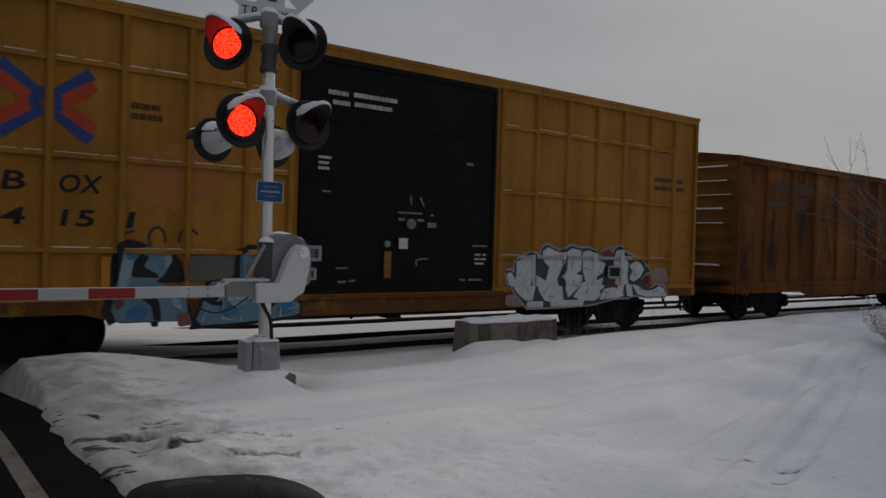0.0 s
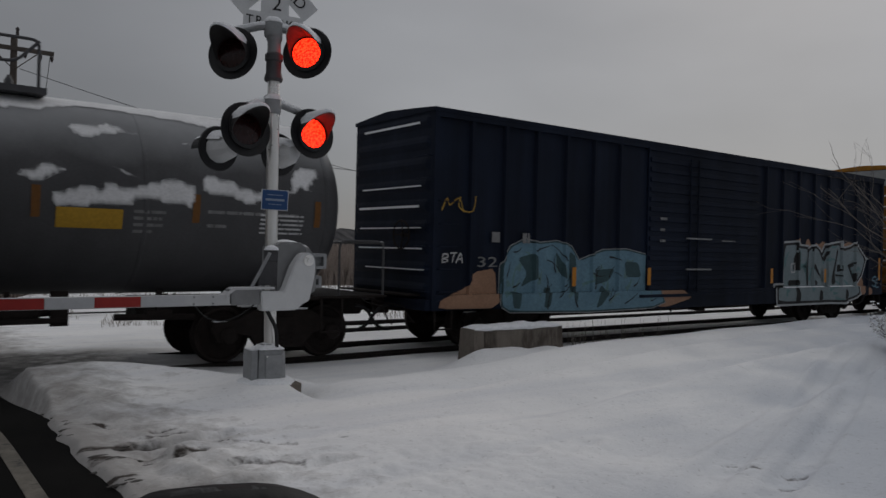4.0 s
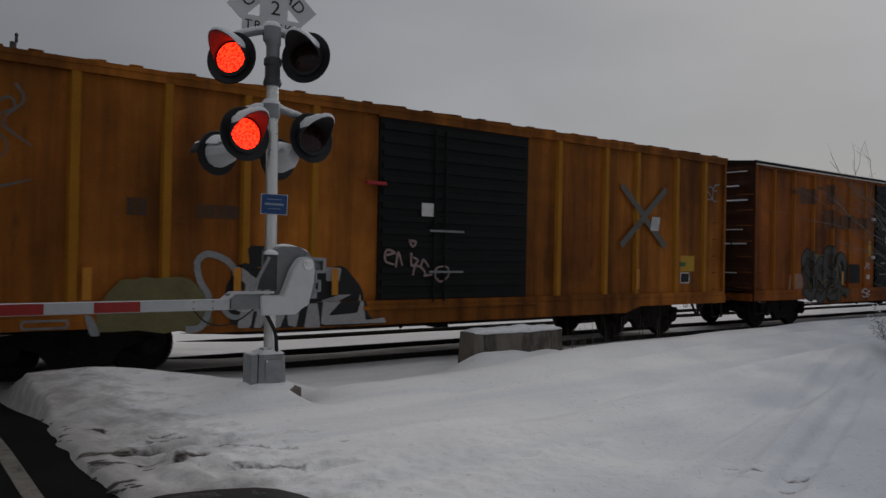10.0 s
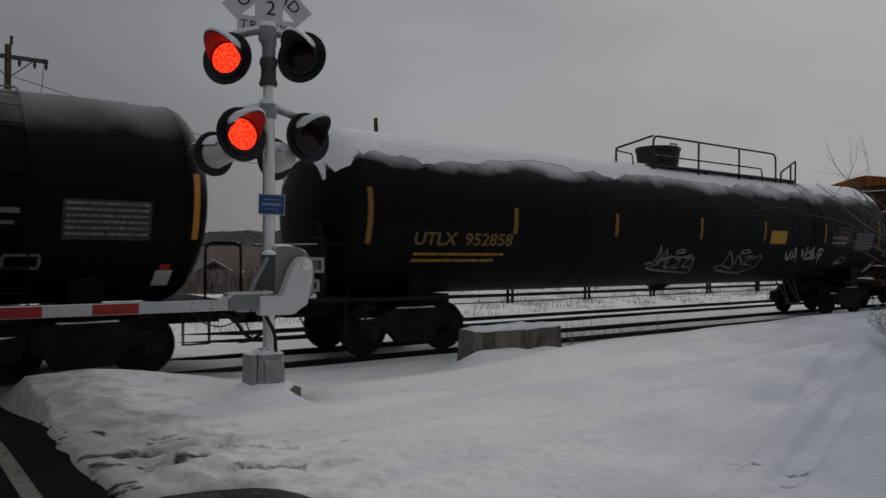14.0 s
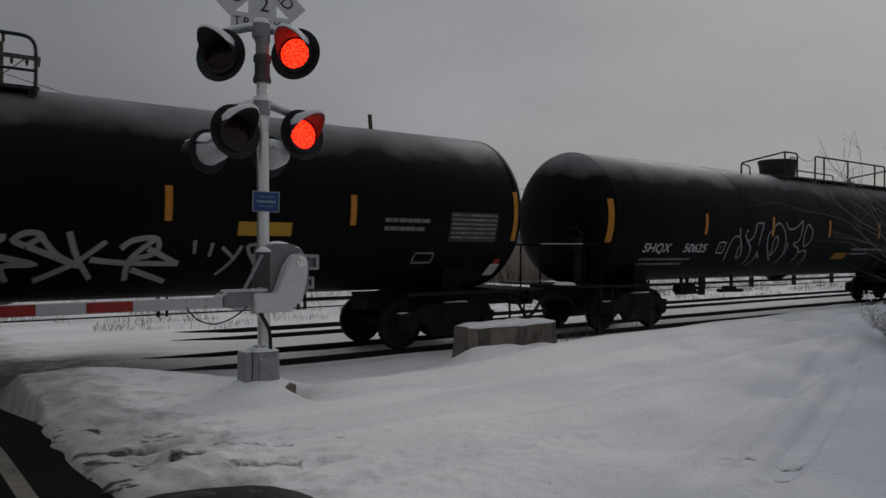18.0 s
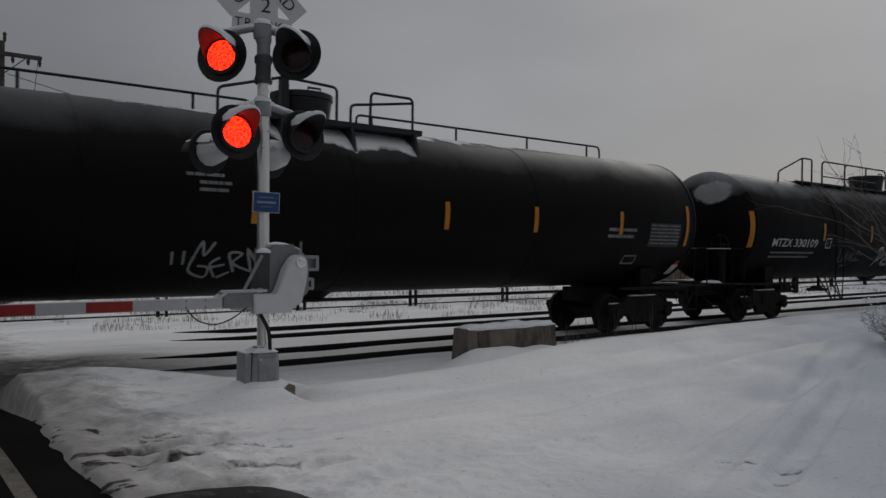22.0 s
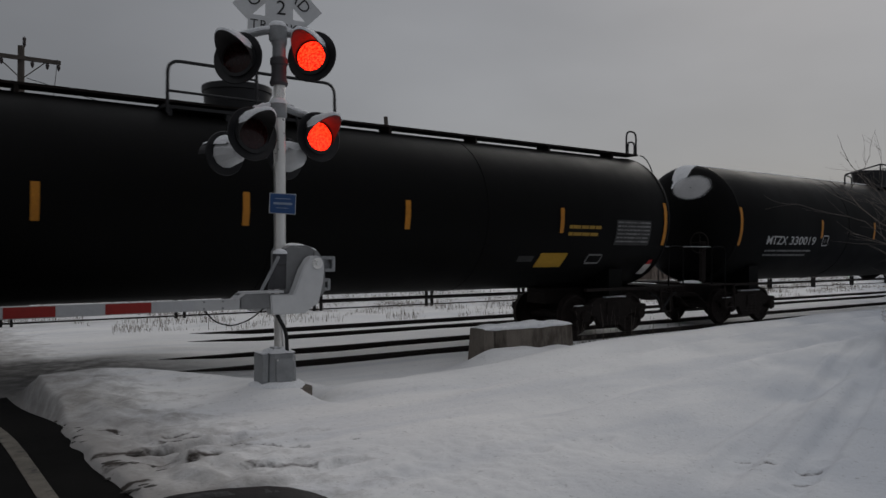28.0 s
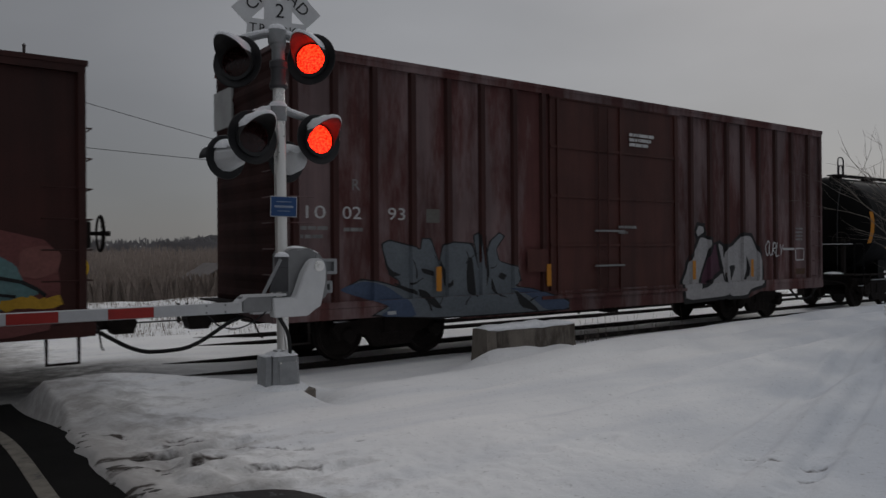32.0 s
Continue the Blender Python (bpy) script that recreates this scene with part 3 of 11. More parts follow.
# dark grit in the hollows: two ends, half width, amount
GRIT = [((1.55, 6.95), (1.63, 6.93), 0.035, 1.0), ((1.88, 6.31), (2.11, 6.34), 0.06, 0.8), ((2.15, 6.42), (2.30, 6.36), 0.035, 0.75), ((2.30, 6.34), (2.50, 6.34), 0.03, 0.9), ((1.30, 6.03), (1.85, 5.98), 0.05, 0.62),
        ((1.31, 5.76), (1.39, 5.72), 0.03, 1.0), ((1.27, 5.66), (1.68, 5.62), 0.05, 0.42), ((1.28, 5.22), (1.41, 5.18), 0.03, 1.0), ((2.41, 5.88), (2.76, 5.58), 0.035, 0.36), ((2.21, 5.33), (2.58, 5.11), 0.06, 0.42),
        ((1.62, 6.12), (1.86, 6.14), 0.035, 0.9), ((1.95, 6.55), (2.12, 6.56), 0.03, 0.7), ((1.85, 5.62), (2.1, 5.72), 0.04, 0.55), ((1.5, 5.95), (1.62, 5.93), 0.03, 0.7), ((3.14, 5.53), (3.18, 5.51), 0.025, 0.8), ((4.81, 4.35), (4.85, 4.33), 0.02, 1.0), ((5.42, 3.46), (5.50, 3.40), 0.03, 0.55), ((5.25, 2.87), (5.33, 2.81), 0.04, 0.6), ((5.38, 3.26), (5.46, 3.20), 0.025, 0.5), ((5.62, 3.05), (5.75, 2.98), 0.03, 0.45)]


def grit(x, y):
    if not (1.1 < x < 6.2 and 2.4 < y < 7.3):
        return 0.0
    most = 0.0
    for (ax, ay), (bx, by), w, a in GRIT:
        t = min(max(((x - ax) * (bx - ax) + (y - ay) * (by - ay)) / ((bx - ax) ** 2 + (by - ay) ** 2), 0.0), 1.0)
        d = math.hypot(x - ax - t * (bx - ax), y - ay - t * (by - ay) + 0.03 * noise.noise((x * 9, y * 9, 6)))
        if d < 3 * w:
            most = max(most, a * math.exp(-(d / w) ** 2))
    return most


def ruts(x, y):
    """Old wheel tracks pressed into the open snow, fading out towards the road."""
    if x < 3.6 or y > 9.0:
        return 0.0
    z = 0.0
    q = -0.34 * (x - 5.4) + 0.94 * (y - 3.4) + 0.10 * noise.noise((x * 0.3, 5, 5))
    for off, w, d in ((0.0, 0.13, 0.045), (-0.47, 0.12, 0.045), (-1.35, 0.15, 0.05), (-1.85, 0.14, 0.05), (0.75, 0.16, 0.02)):
        k = (q - off) / w
        if abs(k) < 3.5:
            z -= d * math.exp(-k ** 4) * (1 + 0.4 * noise.noise((x * 2.2, off, 3))) - 0.5 * d * math.exp(-(abs(k) - 1.5) ** 2 * 4)
    return z * smooth(3.9, 5.4, x) * (1 - smooth(11, 17, x))


def ground_height(x, y):
    """Snow surface; below the asphalt where the road lies bare."""
    yr = along(RIDGE, x)
    low = -0.085 + 0.02 * noise.noise((x * 0.6, y * 0.8, 4))
    high = 0.34 + 0.05 * noise.noise((x * 0.35, y * 0.45, 7))
    high += 0.05 * math.exp(-((y - yr + 0.35) / 0.45) ** 2)
    k = yr - y
    if x > 4:
        for d, w, dep in ((0.8, 0.2, 0.10), (1.3, 0.2, -0.07), (2.3, 0.24, 0.12), (2.85, 0.2, -0.08), (3.9, 0.26, 0.10), (4.4, 0.2, -0.05)):
            q = k - d - 0.12 * noise.noise((x * 0.25, d, 2))
            high -= dep * math.exp(-(q / w) ** 2) * smooth(4, 7, x)
    z = high + (low - high) * smooth(yr, yr + 1.5, y)
    rough = noise.noise((x * 2.1, y * 2.1, 1)) * 0.5 + noise.noise((x * 5.0, y * 5.0, 5)) * 0.25
    z += (0.022 - 0.012 * smooth(2.6, 4.5, x)) * rough * (1 - smooth(11, 13, y))
    z += ruts(x, y) - 0.05 * grit(x, y)
    if 2.6 < x < 5.4 and 3.2 < y < 5.6:
        # trodden crumbs of snow
        k = smooth(2.6, 3.2, x) * (1 - smooth(4.4, 5.4, x)) * smooth(3.2, 3.8, y) * (1 - smooth(4.7, 5.6, y))
        z += k * (0.022 * abs(noise.noise((x * 4.3, y * 4.3, 31))) + 0.014 * noise.noise((x * 9.5, y * 9.5, 33)))
    # ploughed bank along the road, lumpy
    if y < 11:
        e = snow_edge(y)
        bank = math.exp(-((x - e - 0.55) / 0.55) ** 2) if x > e else 0.0
        z += bank * (0.05 + 0.08 * max(0.0, noise.noise((x * 2.6, y * 1.7, 9))) + 0.05 * noise.noise((x * 6.0, y * 5.0, 3))) * (1 - smooth(9.5, 11, y))
        # broken lumps and cracks across the bank
        if 1.2 < x < 4.2 and 3.6 < y < 8.0:
            for cx, cy, w, d, h in CRACKS:
                h *= 1.15
                q = y - cy - 0.10 * (x - cx) - 0.05 * noise.noise((x * 3.1, cy, 2))
                k = math.exp(-((x - cx) / w) ** 4 - (q / d) ** 2)
                z += h * k * (1 + 0.8 * noise.noise((x * 5, y * 5, cy)))
                z += 0.45 * abs(h) * math.exp(-((x - cx) / w) ** 4 - ((q - 2.0 * d) / (1.3 * d)) ** 2) * (1 + noise.noise((x * 7, y * 7, 6)))
            z += 0.05 * (abs(noise.noise((x * 2.1, y * 5.2, 21))) - 0.2) * smooth(1.2, 1.5, x) * (1 - smooth(2.6, 4.0, x))
    # the road lies bare from its left edge to the snow's edge
    rz = road_height(y)
    if y < 24:
        e = snow_edge(y)
        t = smooth(e - 0.02, e + 0.12 + 0.10 * smooth(9.4, 10.8, y), x)
        if x < 1.75 and y < 9.5:
            lip = rz + 0.045 + 0.03 * noise.noise((x * 4.0, y * 4.0, 15))
            z = max(z, lip + (z - lip) * smooth(1.4, 1.75, x))
        cover = 0.045 + 0.02 * noise.noise((x * 0.9, y * 1.4, 12)) if y > 10.0 else 0.0
        bare = rz - 0.06 + (0.06 + cover) * smooth(10.9, 11.9, y)
        left = smooth(-6.9, -6.6, x)
        z = z + (bare - z) * (1 - t) * left
    if y > 17.6:
        z += 0.10 * smooth(17.8, 19.2, y) + 0.05 * noise.noise((x * 0.9, y * 0.9, 8))
        z -= 0.10 * smooth(26, 30, y)
        z += (0.42 + 0.10 * noise.noise((x * 0.4, 3, 8))) * smooth(21.9, 23.6, y) * (1 - smooth(25.2, 27.0, y)) * smooth(2.6, 4.6, x)
    # snow heaped round the signal's footing, fallen away at one side
    if 2.6 < x < 4.8 and 7.0 < y < 9.2:
        k = math.exp(-(((x - 3.55) / 0.55) ** 2 + ((y - 8.05) / 0.5) ** 2))
        side = smooth(3.78, 3.98, x) * (1 - smooth(8.2, 8.5, y))
        z = z + ((0.41 - 0.26 * side) - z) * min(1.0, 1.3 * k * (1 + 0.8 * side))
    # packed snow buries the rails beside the road
    if 11.4 < y < 18.2 and -7 < x < 11:
        end = 3.6 + 0.42 * (y - 12.2) * (0.5 if y < 15 else 1.0)
        k = 1 - smooth(end - 1.0, end + 2.0, x + 0.25 * noise.noise((x, y * 2, 3)))
        z += (0.035 + 0.012 * noise.noise((x * 2, y * 2, 5)) - z) * k
    # drift against the concrete block
    if 7.6 < x < 11.8 and 8.5 < y < 10.6:
        k = math.exp(-((x - 9.45) / 1.35) ** 4 - ((y - 10.12) / 0.42) ** 2)
        z += max(0.0, 0.24 - 0.04 * (x - 8.4) + 0.05 * noise.noise((x * 2.2, 1, 1)) - z) * min(1.0, 1.2 * k)
    # old footprints
    if 2.2 < x < 7.5 and 2.0 < y < 6.0:
        for i, (px, py) in enumerate(PRINTS):
            q = ((x - px) / 0.13) ** 2 + ((y - py) / 0.07) ** 2
            if q < 6:
                z -= 0.032 * math.exp(-q) - 0.01 * math.exp(-(math.sqrt(q) - 1.6) ** 2 * 4)
    # flangeways and the clear space beside each rail head
    if x > 4.2 or x < -8.0:
        for c in (TRACK, TRACK_FAR):
            d = min(abs(y - c - 0.75), abs(y - c + 0.75))
            z -= 0.03 * smooth(4.2, 7.0, abs(x)) * max(0.0, 1 - d / 0.16)
    return z


def graded(lo, hi, a, b, fine, grow):
    """Grid lines, fine between a and b and ever wider outside."""
    v = list(np.arange(a, b, fine))
    s, x = fine, a
    while x > lo:
        s *= grow
        x -= s
        v.insert(0, max(x, lo))
    s, x = fine, v[-1]
    while x < hi:
        s *= grow
        x += s
        v.append(min(x, hi))
    return v


def make_ground():
    xs = graded(-2500, 3500, -0.5, 17.0, 0.09, 1.06)
    ys = graded(-900, 3800, 2.2, 14.0, 0.075, 1.06)
    xs = [x for x in xs if not 1.0 < x < 7.0] + list(np.arange(1.0, 3.4, 0.024)) + list(np.arange(3.4, 7.0, 0.036))
    ys = [y for y in ys if not 2.0 < y < 9.0] + list(np.arange(2.0, 4.8, 0.036)) + list(np.arange(4.8, 7.2, 0.024)) + list(np.arange(7.2, 9.0, 0.042))
    xs, ys = sorted(xs), sorted(ys)
    vs = [(x, y, ground_height(x, y)) for y in ys for x in xs]
    n = len(xs)
    fs = [(j * n + i, j * n + i + 1, (j + 1) * n + i + 1, (j + 1) * n + i) for j in range(len(ys) - 1) for i in range(n - 1)]
    me = bpy.data.meshes.new("ground")
    me.from_pydata(vs, [], fs)
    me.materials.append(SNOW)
    me.shade_smooth()
    me.attributes.new("grit", "FLOAT", "POINT").data.foreach_set("value", [grit(x, y) for y in ys for x in xs])
    tagged(new("ground", me), "snow-covered ground with wheel ruts and a dirty ploughed bank", "ground", kind="structure")


def strip(name, x0, x1, y0, y1, lift, material, label, category, step=0.5):
    """A thin slab that follows the road's height."""
    bm = bmesh.new()
    n = max(2, int((y1 - y0) / step))
    rows = []
    for i in range(n + 1):
        y = y0 + (y1 - y0) * i / n
        z = road_height(y) + lift
        rows.append([bm.verts.new(p) for p in ((x0, y, z), (x1, y, z), (x1, y, z - 0.03), (x0, y, z - 0.03))])
    skin(bm, rows)
    bmesh.ops.recalc_face_normals(bm, faces=bm.faces)
    return tagged(new(name, mesh_of(bm, name, material)), label, category, kind="structure")


make_ground()
strip("road", -6.6, 1.36, -40, 11.6, 0.0, ASPHALT, "dark wet asphalt road cleared of snow", "road")
strip("edge_line", 0.81, 0.92, -40, 9.6, 0.004, LINE_PAINT, "worn white edge line on the asphalt", "road marking")


def rail_profile():
    return [(-0.07, -0.17), (0.07, -0.17), (0.07, -0.155), (0.012, -0.135), (0.012, -0.045), (0.036, -0.035), (0.036, -0.004),
            (0.03, 0.0), (-0.03, 0.0), (-0.036, -0.004), (-0.036, -0.035), (-0.012, -0.045), (-0.012, -0.135), (-0.07, -0.155)]


def make_rails():
    prof = rail_profile()
    for c, tone in ((TRACK, "near"), (TRACK_FAR, "far")):
        for s in (-0.7525, 0.7525):
            bm = bmesh.new()
            rings = [[bm.verts.new((x, c + s + y, z)) for y, z in prof] for x in (-260, 260)]
            skin(bm, rings)
            bmesh.ops.recalc_face_normals(bm, faces=bm.faces)
            tagged(new("rail", mesh_of(bm, "rail", RAIL_STEEL)), "rusty steel rail half buried in snow", "rail", "railway rails", "structure")


make_rails()


# ---- crossing signal ----
def lamp_head(parent, c, yaw, pitch=4.0, lit=True):
    """A flashing lamp: round background, hooded visor, housing; its lens disc has a lit and a dark face and turns over."""
    m = Matrix.Translation(c) @ pose(0, 0, 0, -pitch, 0, yaw) @ Matrix.Scale(1.14, 4)
    bm = bmesh.new()
    lathe(bm, [(-0.012, 0.254), (0.006, 0.262), (0.012, 0.254), (0.004, 0.246), (-0.004, 0.175), (-0.012, 0.175)], ax=(0, -1, 0), n=40)
    head = part("background_disc", bm, BLACK, parent, "round black background disc", smooth=40, at=m)
    bm = bmesh.new()
    lathe(bm, [(-0.24, 0.06), (-0.23, 0.10), (-0.17, 0.145), (-0.06, 0.172), (-0.014, 0.178)], ax=(0, -1, 0), n=28)
    part("housing", bm, ALU, head, "grey cast lamp housing", smooth=50)
    bm = bmesh.new()
    lathe(bm, [(0.018, 0.150), (0.022, 0.150), (0.022, 0.186), (-0.008, 0.186)], ax=(0, -1, 0), n=36, cap0=False, cap1=False)
    part("lens_gasket", bm, BLACK, head, "black rubber ring")
    bm = bmesh.new()
    outer, inner = [], []
    for i in range(25):
        a = radians(-25 + 230 * i / 24)
        k = 0.035 + 0.31 * (0.5 - 0.5 * math.cos(2 * math.pi * i / 24))
        outer.append([(0.168 * math.cos(a), -0.0, 0.168 * math.sin(a)), (0.172 * math.cos(a), -k, 0.172 * math.sin(a) - 0.03 * k)])
        inner.append([(0.162 * math.cos(a), -0.0, 0.162 * math.sin(a)), (0.166 * math.cos(a), -k, 0.166 * math.sin(a) - 0.03 * k)])
    o = [[bm.verts.new(p) for p in q] for q in outer]
    n = [[bm.verts.new(p) for p in q] for q in inner]
    for i in range(24):
        bm.faces.new((o[i][0], o[i + 1][0], o[i + 1][1], o[i][1]))
        bm.faces.new((n[i][0], n[i][1], n[i + 1][1], n[i + 1][0]))
        bm.faces.new((o[i][1], o[i + 1][1], n[i + 1][1], n[i][1]))
    part("visor", bm, VISOR, head, "black half-round visor", smooth=50)
    # snow lying on the visor
    bm = bmesh.new()
    rows = []
    for i in range(13):
        a = radians(28 + 124 * i / 12)
        th = 0.052 * math.sin(math.pi * i / 12) ** 0.8
        k = 0.035 + 0.31 * (0.5 - 0.5 * math.cos(math.tau * (28 + 124 * i / 12 + 25) / 230))
        rows.append([bm.verts.new(((0.173 + th * 0.5 * q) * math.cos(a), -f * k, (0.173) * math.sin(a) - 0.03 * f * k + th * q * (1 + 0.5 * noise.noise((i * 0.6, f * 4, yaw)))))
                     for f, q in ((0.0, 0.9), (0.25, 1.0), (0.5, 1.0), (0.75, 0.9), (0.93, 0.75), (1.0, 0.45), (1.01, 0.0))])
    for p, q in zip(rows, rows[1:]):
        for i in range(6):
            bm.faces.new((p[i], q[i], q[i + 1], p[i + 1]))
    part("visor_snow", bm, CAP_SNOW, head, "strip of snow on the visor", smooth=60)
    # lens disc: front and back of one thin disc
    bm = bmesh.new()
    rr = []
    for d, r in ((-0.006, 0.146), (-0.003, 0.150), (0.003, 0.150), (0.006, 0.146)):
        rr.append(ring(bm, (0, -d, 0), (0, -1, 0), r, 32, (1, 0, 0)))
    skin(bm, rr)
    # pebbled cells of the lens as raised facets on both faces
    bm.faces.ensure_lookup_table()
    for f in bm.faces:
        f.material_index = 0 if f.calc_center_median().y < 0 else 1
    lens = part("lens", bm, [LAMP_LIT, LAMP_DARK], head, "round red lens", smooth=60)
    lens.matrix_basis = pose(0, -0.012, 0, 0, 0, 0)
    return lens


def make_signal():
    root = thing("crossing_signal", pose(3.68, 8.14, 0.30), "railway crossing signal with gate arm, lamps and crossbuck", "crossing signal")
    o = Vector((3.68, 8.14, 0.30))

    def at(x, y, z):
        return Vector((x, y, z)) - o

    # base: concrete footing and junction box
    part("footing", cube(-0.27, 0.30, -0.27, 0.27, -0.40, 0.10, 0.02), CONCRETE, root, "concrete footing")
    bm = bmesh.new()
    rings = []
    for z, h in ((0.02, 0.19), (0.10, 0.19), (0.115, 0.165), (0.43, 0.155), (0.47, 0.14), (0.53, 0.075)):
        c = 0.26 * h
        rings.append([bm.verts.new((x, y, z)) for x, y in ((-h, -h + c), (-h + c, -h), (h - c, -h), (h, -h + c), (h, h - c), (h - c, h), (-h + c, h), (-h, h - c))])
    skin(bm, rings)
    bmesh.ops.recalc_face_normals(bm, faces=bm.faces)
    part("mast_base", bm, ALU, root, "grey cast junction base")
    bm = cube(-0.245, -0.165, -0.115, 0.13, 0.13, 0.47, 0.015)
    part("side_box", bm, ALU, root, "grey side box on the base")
    part("side_box_snow", cube(-0.24, -0.17, -0.10, 0.12, 0.468, 0.485, 0.008), CAP_SNOW, root)
    part("base_cover", cube(-0.105, 0.105, -0.178, -0.160, 0.14, 0.42, 0.008), ALU, root, "grey cover plate")
    for bx in (-0.09, 0.09):
        for bz in (0.155, 0.405):
            part("cover_bolt", cube(bx - 0.008, bx + 0.008, -0.188, -0.176, bz - 0.008, bz + 0.008), GALV, root)
    bm = bmesh.new()
    rows = []
    for j in range(11):
        rows.append([bm.verts.new((x, y, 0.475 + 0.085 * max(0.0, 1 - (max(abs(x), abs(y)) / 0.155) ** 1.3) + 0.012 * noise.noise((x * 14, y * 14, 3)))) for x in [-0.155 + 0.031 * i for i in range(11)] for y in [-0.155 + 0.031 * j]])
    for p, q in zip(rows, rows[1:]):
        for i in range(10):
            bm.faces.new((p[i], p[i + 1], q[i + 1], q[i]))
    part("base_snow", bm, CAP_SNOW, root, "snow on the base", smooth=60)
    bm = bmesh.new()
    lathe(bm, [(0.09, 0.335), (0.125, 0.31), (0.15, 0.24), (0.16, 0.05)], (-0.02, -0.0, 0), n=20, cap0=False)
    for v in bm.verts:
        v.co.z += 0.02 * noise.noise((v.co.x * 7, v.co.y * 7, 2)) - 0.05 * max(0.0, v.co.x - 0.12)
        v.co.x = min(v.co.x, 0.29)
    part("footing_snow", bm, CAP_SNOW, root, "snow heaped on the footing", smooth=60)
    lean = -0.010
    bm = pipe([(0.02, 0, 0.5), (0.02 + 3.6 * lean, 0, 4.1)], 0.068, 20)
    part("mast", bm, GALV, root, "galvanised steel mast", smooth=40)
    mx = 0.02 + 3.4 * lean
    bm = bmesh.new()
    lathe(bm, [(3.50, 0.095), (3.53, 0.105), (3.57, 0.095), (3.60, 0.085), (3.72, 0.085), (3.74, 0.10), (3.80, 0.10), (3.82, 0.085)], (mx, 0, 0), n=20)
    part("mast_collar", bm, TRUCK_GREY, root, "dark cast collar", smooth=30)
    bm = bmesh.new()
    lathe(bm, [(3.82, 0.075), (3.95, 0.075), (3.97, 0.088), (4.05, 0.088), (4.10, 0.085), (4.17, 0.05), (4.20, 0.01)], (mx, 0, 0), n=20)
    part("pinnacle", bm, ALU, root, "grey mast cap", smooth=40)
    bm = bmesh.new()
    lathe(bm, [(4.13, 0.08), (4.19, 0.06), (4.23, 0.01)], (mx, 0, 0), n=16, cap0=False)
    part("cap_snow", bm, CAP_SNOW, root, "snow on the cap", smooth=60)
    # cross arms and lamps
    lenses = []
    for nm, a, b, z, yaw in (("upper", (3.23, 8.26), (4.0, 7.98), 4.08, -50), ("lower", (3.29, 7.99), (4.22, 8.24), 3.21, 6)):
        za = z - 0.01
        pa, pb = at(a[0], a[1], za), at(b[0], b[1], z + 0.07)
        back = Vector((0.0, 0.14, 0.0))
        zz = z - 0.30 + 0.29
        mid = Vector((0.02 + zz * lean + (-0.01), 0.0, zz + 0.02))
        pts = rounded([pa + back + Vector((0, 0, 0.10)), pa + back + Vector((0.06, 0.0, 0.27)), mid + Vector((-0.1, 0.02, 0.02)), mid + Vector((0.1, 0.02, 0.03)),
                       pb + back + Vector((-0.06, 0, 0.24)), pb + back + Vector((0, 0, 0.10))], 0.07)
        part("cross_arm", pipe(pts, 0.036, 10), ALU, root, "grey cross arm with snow", smooth=60)
        up = [p + Vector((0, 0, 0.030)) for p in pts[4:-4]]
        bm = pipe(up, 0.036, 10)
        for v in bm.verts:
            v.co += Vector((0, 0, 1)) * 0.022 * noise.noise(v.co * 13) + Vector((0.3, 1, 0)) * 0.010 * noise.noise(v.co * 17 + Vector((3, 1, 7)))
        part("arm_snow", bm, CAP_SNOW, root, "lumpy snow lying on the arm", smooth=60)
        bm = bmesh.new()
        lathe(bm, [(0.07, 0.105), (0.10, 0.10), (0.13, 0.07), (0.14, 0.01)], mid, n=14, cap0=False)
        part("clamp_snow", bm, CAP_SNOW, root, "snow on the clamp", smooth=60)
        bm = bmesh.new()
        lathe(bm, [(-0.09, 0.09), (-0.07, 0.10), (0.07, 0.10), (0.09, 0.09)], mid, n=16)
        part("arm_clamp", bm, ALU, root, "grey clamp", smooth=30)
        for p, side in ((pa, 0), (pb, 1)):
            lenses.append((side, lamp_head(root, p, yaw)))
    # lamps that face the other way, seen from behind
    for p in (at(3.22, 8.60, 3.04), at(3.98, 8.62, 3.04)):
        lamp_head_back(root, p, 192)
    # blue notice
    bm = cube(-0.148, 0.148, -0.006, 0.0, -0.115, 0.115)
    sign = part("notice", bm, SIGN_WHITE, root, "blue emergency notice with white border", at=Matrix.Translation(at(3.675, 8.045, 2.455)) @ pose(0, 0, 0, 0, 1.5, -16))
    part("notice_field", cube(-0.141, 0.141, -0.012, -0.008, -0.108, 0.108), BLUE_SIGN, sign, "blue field")
    for k, (w, h) in enumerate(((0.17, 0.008), (0.21, 0.024), (0.14, 0.007))):
        z = (0.055, 0.0, -0.05)[k]
        part("notice_line", cube(-w / 2, w / 2, -0.018, -0.014, z - h / 2, z + h / 2), NOTICE_PRINT, sign)
    make_crossbuck(root, at)
    make_gate(root, at)
    return lenses


